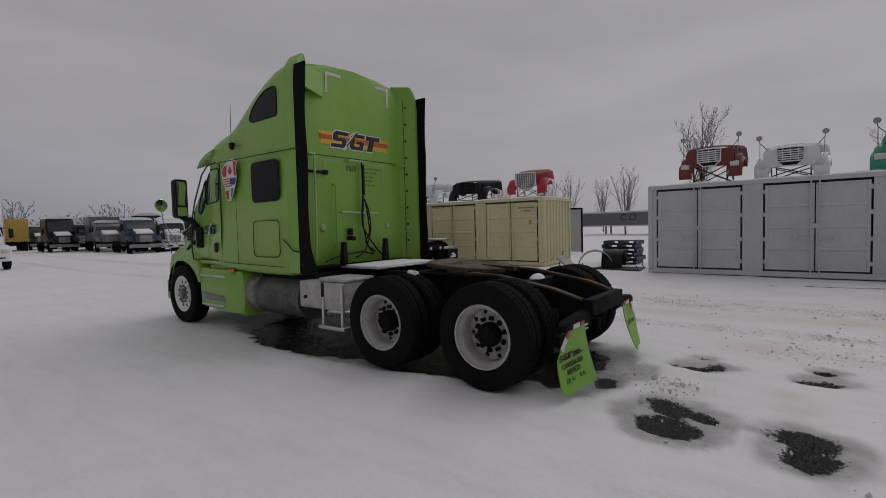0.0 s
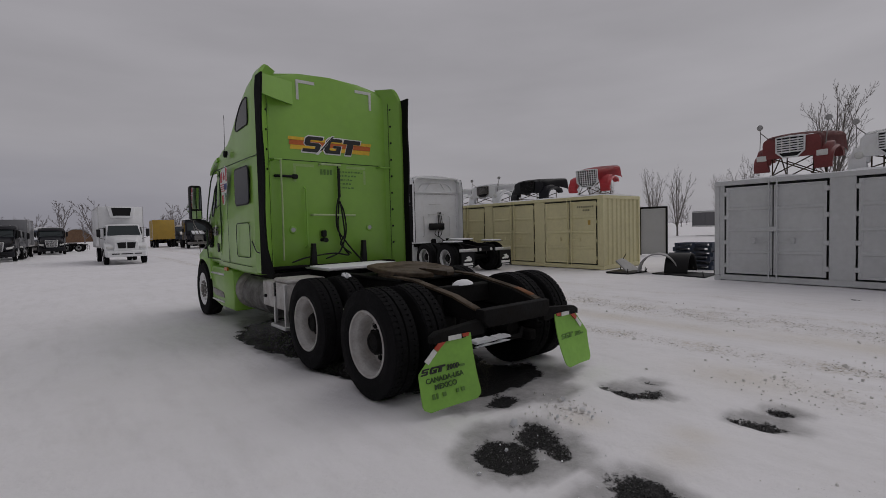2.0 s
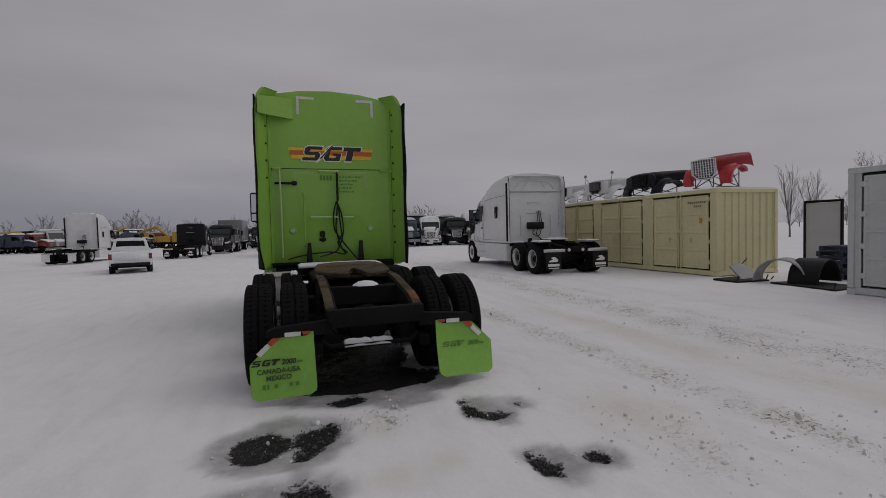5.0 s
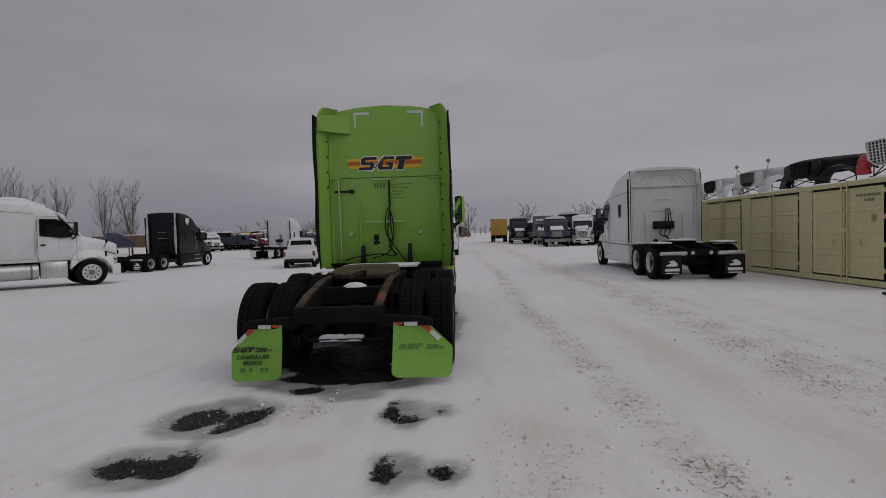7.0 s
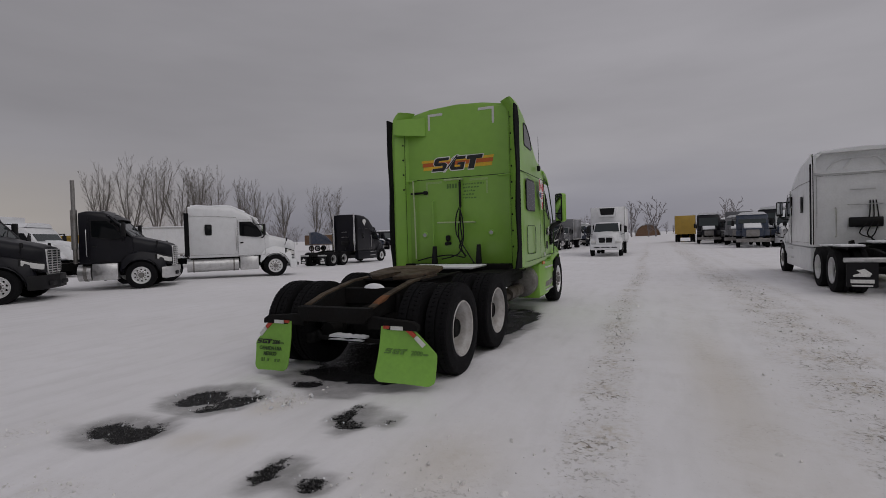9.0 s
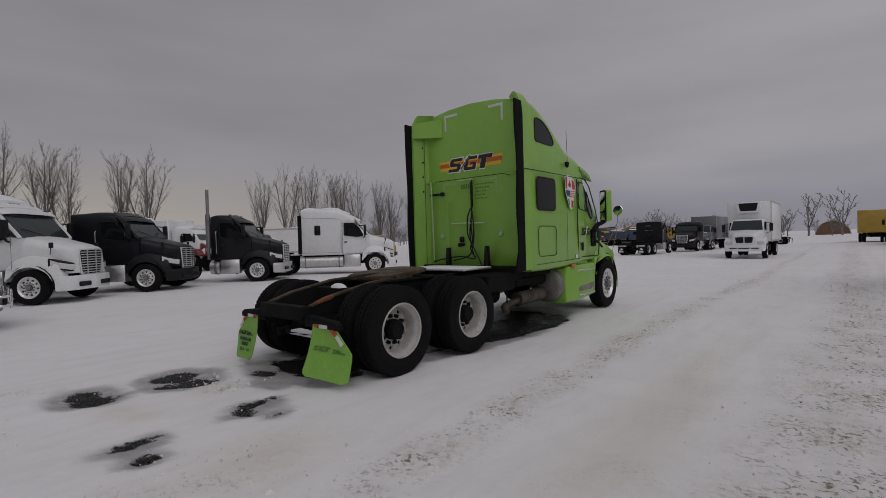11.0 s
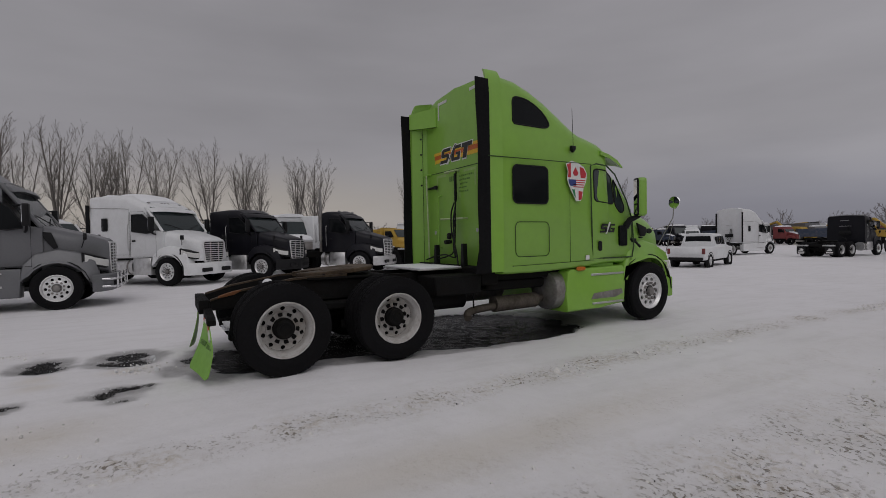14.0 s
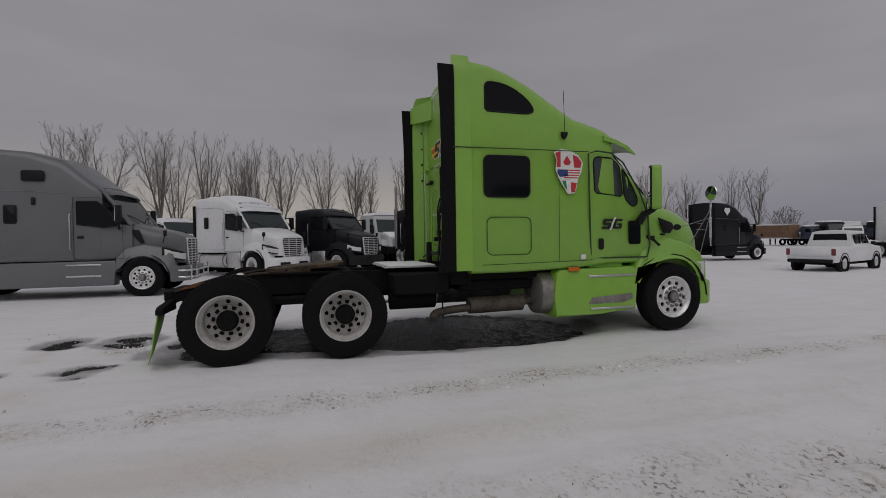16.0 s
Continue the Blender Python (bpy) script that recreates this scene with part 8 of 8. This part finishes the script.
    def mixed(f, a, b_, blend="MIX"):
        x = n.new("ShaderNodeMix")
        x.data_type, x.blend_type = "RGBA", blend
        for k, q in (("Factor", f), ("A", a), ("B", b_)):
            if isinstance(q, (tuple, float, int)):
                x.inputs[k].default_value = (*q, 1) if isinstance(q, tuple) else q
            else:
                l.new(q, x.inputs[k])
        return x.outputs["Result"]

    def attr(nm):
        a = n.new("ShaderNodeAttribute")
        a.attribute_name = nm
        return a.outputs["Fac"]

    def math_(op, a, b_):
        x = n.new("ShaderNodeMath")
        x.operation = op
        for k, q in enumerate((a, b_)):
            if isinstance(q, (float, int)):
                x.inputs[k].default_value = q
            else:
                l.new(q, x.inputs[k])
        return x.outputs[0]

    snow = mixed(ranged(noise_(0.35), 0.35, 0.7, 0, 1), (0.88, 0.87, 0.89), (0.82, 0.81, 0.82))
    snow = mixed(ranged(noise_(2.6), 0.5, 0.75, 0, 0.5), snow, (0.78, 0.77, 0.77))
    streak = n.new("ShaderNodeMapping")
    streak.inputs["Scale"].default_value, streak.inputs["Rotation"].default_value = (2.6, 0.55, 1.0), (0, 0, 0.12)
    l.new(tc.outputs["Object"], streak.inputs["Vector"])
    blown = n.new("ShaderNodeTexNoise")
    blown.inputs["Scale"].default_value, blown.inputs["Detail"].default_value, blown.inputs["Roughness"].default_value = 1.4, 7, 0.62
    l.new(streak.outputs["Vector"], blown.inputs["Vector"])
    snow = mixed(ranged(blown.outputs["Fac"], 0.48, 0.68, 0, 0.5), snow, (0.74, 0.73, 0.735))
    snow = mixed(ranged(noise_(24.0, 5, 0.7), 0.60, 0.76, 0, 0.3), snow, (0.66, 0.65, 0.65))
    # lug prints: short dark dashes across the lane
    prints = n.new("ShaderNodeMapping")
    prints.inputs["Scale"].default_value, prints.inputs["Rotation"].default_value = (21.0, 27.0, 1.0), (0, 0, 0.15)
    l.new(tc.outputs["Object"], prints.inputs["Vector"])
    lug = n.new("ShaderNodeTexNoise")
    lug.inputs["Scale"].default_value, lug.inputs["Detail"].default_value, lug.inputs["Roughness"].default_value = 1.0, 4, 0.62
    l.new(prints.outputs["Vector"], lug.inputs["Vector"])
    dash = math_("MULTIPLY", ranged(lug.outputs["Fac"], 0.55, 0.595, 0, 1.0), ranged(attr("rut"), 0.12, 0.6, 0, 1))
    dash = math_("MULTIPLY", dash, ranged(noise_(2.2, 5, 0.65), 0.44, 0.56, 0.0, 1.0))
    rutf = math_("MULTIPLY", math_("MULTIPLY", attr("rut"), ranged(noise_(1.3, 3, 0.5), 0.42, 0.62, 0.15, 1.0)), ranged(noise_(12.0, 8, 0.7), 0.45, 0.62, 0, 1.0))
    snow = mixed(math_("MULTIPLY", attr("rut"), 0.14), snow, (0.66, 0.61, 0.53))
    snow = mixed(math_("MULTIPLY", rutf, 0.75), snow, (0.47, 0.395, 0.27))
    snow = mixed(math_("MULTIPLY", dash, 0.85), snow, (0.20, 0.165, 0.115))
    specks = math_("MULTIPLY", math_("POWER", attr("rut"), 0.5), ranged(noise_(38.0, 3, 0.7), 0.66, 0.72, 0, 0.9))
    snow = mixed(specks, snow, (0.10, 0.085, 0.07))
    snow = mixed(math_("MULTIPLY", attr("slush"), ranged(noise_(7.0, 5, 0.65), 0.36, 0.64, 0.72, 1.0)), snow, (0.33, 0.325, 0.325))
    snow = mixed(math_("MULTIPLY", attr("stain"), 0.36), snow, (0.62, 0.55, 0.42))
    gravel = mixed(ranged(noise_(70.0, 4, 0.8), 0.42, 0.62, 0, 1), (0.007, 0.007, 0.008), (0.046, 0.045, 0.045))
    f = math_("ADD", attr("bare"), math_("MULTIPLY", math_("SUBTRACT", noise_(24.0, 7, 0.8), 0.5), 1.9))
    f = ranged(f, 0.42, 0.62, 0, 1)
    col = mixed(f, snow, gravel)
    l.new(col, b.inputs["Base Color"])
    rough = ranged(f, 0, 1, 0.62, 0.42)
    rough = math_("SUBTRACT", rough, math_("MULTIPLY", attr("slush"), 0.22))
    l.new(rough, b.inputs["Roughness"])
    l.new(ranged(f, 0, 1, 0.4, 0.10), b.inputs["Specular IOR Level"])
    bu = n.new("ShaderNodeBump")
    bu.inputs["Strength"].default_value, bu.inputs["Distance"].default_value = 0.7, 0.035
    hgt = math_("ADD", math_("ADD", math_("MULTIPLY", noise_(6.0, 6, 0.6), 0.65), math_("MULTIPLY", dash, -0.5)), math_("MULTIPLY", noise_(45.0, 4, 0.7), math_("ADD", math_("MULTIPLY", f, 0.7), math_("MULTIPLY", attr("rut"), 0.5))))
    hgt = math_("ADD", hgt, math_("MULTIPLY", noise_(60.0, 5, 0.7), 0.10))
    l.new(hgt, bu.inputs["Height"])
    l.new(bu.outputs["Normal"], b.inputs["Normal"])
    me.materials.append(m)
    tagged(new("ground", me), "snow-covered asphalt yard with dirty wheel ruts and bare wet patches", "ground", kind="structure")


ground()


def scatter(name, label, spots, material, seed):
    """Many small lumps on the ground as one mesh."""
    r = np.random.RandomState(seed)
    bm = B()
    for x, y, s, *deep in spots:
        rot = Euler((r.rand() * 6, r.rand() * 6, r.rand() * 6)).to_matrix().to_4x4()
        m = Matrix.Translation((x, y, s * 0.25 - sum(deep))) @ rot @ Matrix.Diagonal((s * (0.7 + 0.6 * r.rand()), s * (0.7 + 0.6 * r.rand()), s * (0.5 + 0.4 * r.rand()), 1))
        vs = [bm.verts.new(m @ Vector(p)) for p in ((0, 0, 1), (0.9, 0, 0.2), (0.25, 0.85, 0.15), (-0.75, 0.5, 0.2), (-0.7, -0.55, 0.1), (0.3, -0.9, 0.2), (0, 0, -0.9))]
        for i in range(5):
            a, b = vs[1 + i], vs[1 + (i + 1) % 5]
            bm.faces.new((vs[0], a, b))
            bm.faces.new((vs[6], b, a))
    me = finish(bm, M[material], 60)
    tagged(new(name, me), label, "ground", kind="stuff")


rs = np.random.RandomState(11)
spots = []
for x, hw, st in LANES[:2]:
    for _ in range(1500):
        y = rs.uniform(-5, 14)
        cx = x + 0.10 * math.sin(y * 0.35 + x) + 0.012 * max(y, 0) * (1 if x > 4 else 0.2)
        spots.append((cx + rs.randn() * hw * 0.7, y, abs(rs.randn()) ** 1.5 * 0.006 + 0.004, 0.008))
for x, y, a, b, st in CHURN:
    for _ in range(int(420 * a * b)):
        spots.append((x + rs.randn() * a * 0.6, y + rs.randn() * b * 0.6, abs(rs.randn()) ** 1.5 * 0.006 + 0.004))
for _ in range(50):
    spots.append((-0.15 + rs.randn() * 0.16, -1.4 + rs.randn() * 0.18, abs(rs.randn()) * 0.007 + 0.004))
scatter("snow_clods", "dirty snow crumbs thrown up beside the wheel ruts", spots, "clod", 3)
spots = []
for x, y, a, b, rot, st in BARE[:10]:
    for _ in range(90):
        t, q = rs.rand() * 6.283, math.sqrt(rs.rand())
        u, v, c, s = a * q * math.cos(t), b * q * math.sin(t), math.cos(radians(rot)), math.sin(radians(rot))
        spots.append((x + c * u - s * v, y + s * u + c * v, 0.004 + 0.006 * rs.rand(), 0.028))
for x, hw, st in LANES[:2]:
    for _ in range(200):
        y = rs.uniform(-5, 14)
        spots.append((x + rs.randn() * hw * 0.9, y, 0.003 + 0.007 * rs.rand() ** 2))
scatter("gravel", "dark wet gravel showing through the melted snow", spots, "stone", 5)


spots = []
for x, y, a, b, rot, st in BARE[:10]:
    for _ in range(5):
        t, q = rs.rand() * 6.283, 1.0 + 0.5 * rs.rand()
        u, v, c, s = a * q * math.cos(t), b * q * math.sin(t), math.cos(radians(rot)), math.sin(radians(rot))
        spots.append((x + c * u - s * v - 0.04, y + s * u + c * v, 0.006 + 0.016 * rs.rand() ** 3, 0.016))
for _ in range(26):
    spots.append((-0.20 + rs.randn() * 0.22, -1.5 + rs.randn() * 0.2, 0.008 + 0.03 * rs.rand() ** 3))
scatter("snow_crumbs", "white snow crumbs kicked up round the bare patches", spots, "snow", 8)


# ---- bare trees ----
def branch_mesh(seed, height, fan, limbs, kids, trunk_r=0.16, thin=0.006, fork=0.22, wide=1.0):
    """A short bole that forks into rising limbs, which fan out into a vase-shaped crown of fine twigs."""
    r = random.Random(seed)
    segs_t, segs_c = [], []

    def grow(p, d, length, rad, level, out):
        n = (5, 5, 3, 2)[level]
        pts, rads = [p.copy()], [rad]
        for k in range(n):
            d = (d + Vector((r.uniform(-1, 1), r.uniform(-1, 1), r.uniform(-0.5, 0.5))) * (0.05, 0.08, 0.12, 0.15)[level] + Vector((0, 0, (0.05, 0.09, 0.06, 0.02)[level]))).normalized()
            p = p + d * length / n
            pts.append(p.copy())
            rads.append(rad * (1 - 0.78 * (k + 1) / n))
        out.append((pts, rads, (6, 4, 3, 3)[level]))
        if level >= len(kids):
            return
        turn0 = r.uniform(0, 6.283)
        for k in range(kids[level]):
            f = 0.16 + 0.82 * (k + r.random()) / kids[level]
            i = min(int(f * n), n - 1)
            q = pts[i].lerp(pts[i + 1], f * n - i)
            ax = (pts[i + 1] - pts[i]).normalized()
            turn = turn0 + k * 2.4 + r.uniform(-0.7, 0.7)
            u = ax.orthogonal().normalized()
            nd = (ax + (u * math.cos(turn) + ax.cross(u) * math.sin(turn)) * r.uniform(0.35, 0.72) * wide).normalized()
            grow(q, nd, length * r.uniform(0.26, 0.44) * (1.05 - 0.40 * f), max(rads[i] * r.uniform(0.40, 0.6), thin), level + 1, segs_c)

    # bole
    p, d, pts, rads = Vector((0, 0, -0.1)), Vector((r.uniform(-0.05, 0.05), r.uniform(-0.05, 0.05), 1)).normalized(), [], []
    for k in range(4):
        pts.append(p.copy())
        rads.append(trunk_r * (1.15 - 0.12 * k))
        p = p + d * height * fork / 3
    segs_t.append((pts, rads, 7))
    a0 = r.uniform(0, 6.28)
    for k in range(limbs):
        a = a0 + 6.283 * k / limbs + r.uniform(-0.4, 0.4)
        lean = fan * r.uniform(0.55, 1.15) if k else fan * 0.15
        q = pts[2].lerp(pts[3], r.uniform(0.0, 1.0)) if k else pts[3]
        grow(q, Vector((lean * math.cos(a), lean * math.sin(a), 1)).normalized(), height * (1 - fork) * r.uniform(0.84, 1.0), trunk_r * r.uniform(0.5, 0.72), 0, segs_t)
    for k in range(3):
        a, f = r.uniform(0, 6.28), r.uniform(0.5, 1.0)
        grow(pts[1].lerp(pts[3], f), Vector((math.cos(a), math.sin(a), 0.9)).normalized(), height * r.uniform(0.16, 0.28), trunk_r * 0.25, 1, segs_c)

    peak = height / max(p.z for s in segs_t + segs_c for p in s[0])

    def mesh(segs, material):
        verts, faces = [], []
        for pts, rads, n in segs:
            u = (pts[1] - pts[0]).orthogonal().normalized()
            base = len(verts)
            for i, p in enumerate(pts):
                d = (pts[min(i + 1, len(pts) - 1)] - pts[max(i - 1, 0)]).normalized()
                u = (u - d * u.dot(d)).normalized()
                v = d.cross(u)
                for k in range(n):
                    t = 2 * math.pi * k / n
                    verts.append(p * peak + max(rads[i], thin) * (math.cos(t) * u + math.sin(t) * v))
            for i in range(len(pts) - 1):
                for k in range(n):
                    a, b = base + i * n + k, base + i * n + (k + 1) % n
                    faces.append((a, b, b + n, a + n))
        me = bpy.data.meshes.new("tree")
        me.from_pydata(verts, [], faces)
        me.materials.append(material)
        me.polygons.foreach_set("use_smooth", [True] * len(me.polygons))
        return me

    return mesh(segs_t, M["bark"]), mesh(segs_c, M["twig"])


TREES = [branch_mesh(31 + k, 10.0, (0.26, 0.34, 0.30, 0.24)[k % 4], (5, 5, 6, 4)[k % 4], (11, 7, 3), trunk_r=0.12, wide=1.0, thin=0.0068, fork=(0.26, 0.22, 0.32, 0.18)[k % 4]) for k in range(8)]


def tree(x, y, h, k, label="tall bare deciduous tree with grey bark at the yard's edge"):
    root = thing("bare_tree", label, "tree", Matrix.Translation((x, y, -0.05 - float(fall(x, y)))) @ Matrix.Rotation(x * 3.1 + y, 4, "Z") @ Matrix.Scale(h / 10.0, 4), "bare trees")
    a, b = TREES[k % len(TREES)]
    part("trunk", a, None, root)
    part("crown", b, None, root)


rt_ = random.Random(5)
WEST = (-24.5, -21.0, -15.2, -13.4, -10.5, -7.8, -6.2, -4.6, -1.7, 3.4, 7.0, 9.0, 13.4, 15.4, 29.5, 33.8, 36.8, 40.0, 42.8, 46.4, 51.5, 53.6, 59.4, 68.2, 74.0)
for k, y in enumerate(WEST):
    far = rt_.uniform(0.94, 1.10)
    tree(6.4 - 61.4 * far, y * far, (14.6 if y < 1 else 13.4 if y < 25 else 13.0) * far * rt_.uniform(0.90, 1.04), k)
for k, (x, y, h) in enumerate(((38.5, 4.6, 11.0), (52.3, 21.5, 8.4), (68.2, 22.6, 8.4), (56.1, 15.7, 9.0), (49.5, -8.4, 10.8), (47.9, 29.2, 7.7), (47.9, 22.3, 7.7), (57.2, 33.0, 7.7))):
    tree(x, y, h, k + 2)


# far row of trees round the horizon
def far_woods():
    r = random.Random(9)
    kinds = []
    for k in range(4):
        a, b = branch_mesh(70 + k, 8.0, 0.45, 4, (5, 4), trunk_r=0.11, thin=0.030, fork=0.2, wide=1.4)
        vs, fs = [], []
        for me in (a, b):
            n = len(vs)
            vs += [v.co.copy() for v in me.vertices]
            fs += [tuple(i + n for i in p.vertices) for p in me.polygons]
        kinds.append((np.array(vs), fs))
    verts, faces, base = [], [], 0
    clumps = [(r.uniform(0, 2 * math.pi) if r.random() < 0.5 else radians(r.uniform(70, 140)), r.uniform(150, 300), r.uniform(0.7, 1.5)) for _ in range(110)]
    for i in range(240):
        a, d, s = clumps[i % len(clumps)]
        a, d = a + r.gauss(0, 0.022), d + r.gauss(0, 8)
        s, t = s * r.uniform(0.55, 1.1), r.uniform(0, 6.28)
        v, f = kinds[r.randrange(4)]
        c, q = math.cos(t), math.sin(t)
        w = np.stack([(v[:, 0] * c - v[:, 1] * q) * s * 1.3 + d * math.cos(a), (v[:, 0] * q + v[:, 1] * c) * s * 1.3 + d * math.sin(a), v[:, 2] * s], -1)
        verts.append(w)
        faces += [tuple(i + base for i in p) for p in f]
        base += len(w)
    for _ in range(90):
        a, d = radians(r.uniform(148, 222)), r.uniform(74, 105)
        s, t = r.uniform(0.32, 0.62), r.uniform(0, 6.28)
        v, f = kinds[r.randrange(4)]
        c, q = math.cos(t), math.sin(t)
        w = np.stack([(v[:, 0] * c - v[:, 1] * q) * s * 1.6 + d * math.cos(a), (v[:, 0] * q + v[:, 1] * c) * s * 1.6 + d * math.sin(a), v[:, 2] * s], -1)
        verts.append(w)
        faces += [tuple(i + base for i in p) for p in f]
        base += len(w)
    me = bpy.data.meshes.new("woods")
    me.from_pydata(np.concatenate(verts).tolist(), [], faces)
    me.materials.append(M["far_twig"])
    tagged(new("far_woods", me), "distant bare woods along the flat horizon", "trees", kind="stuff")


far_woods()
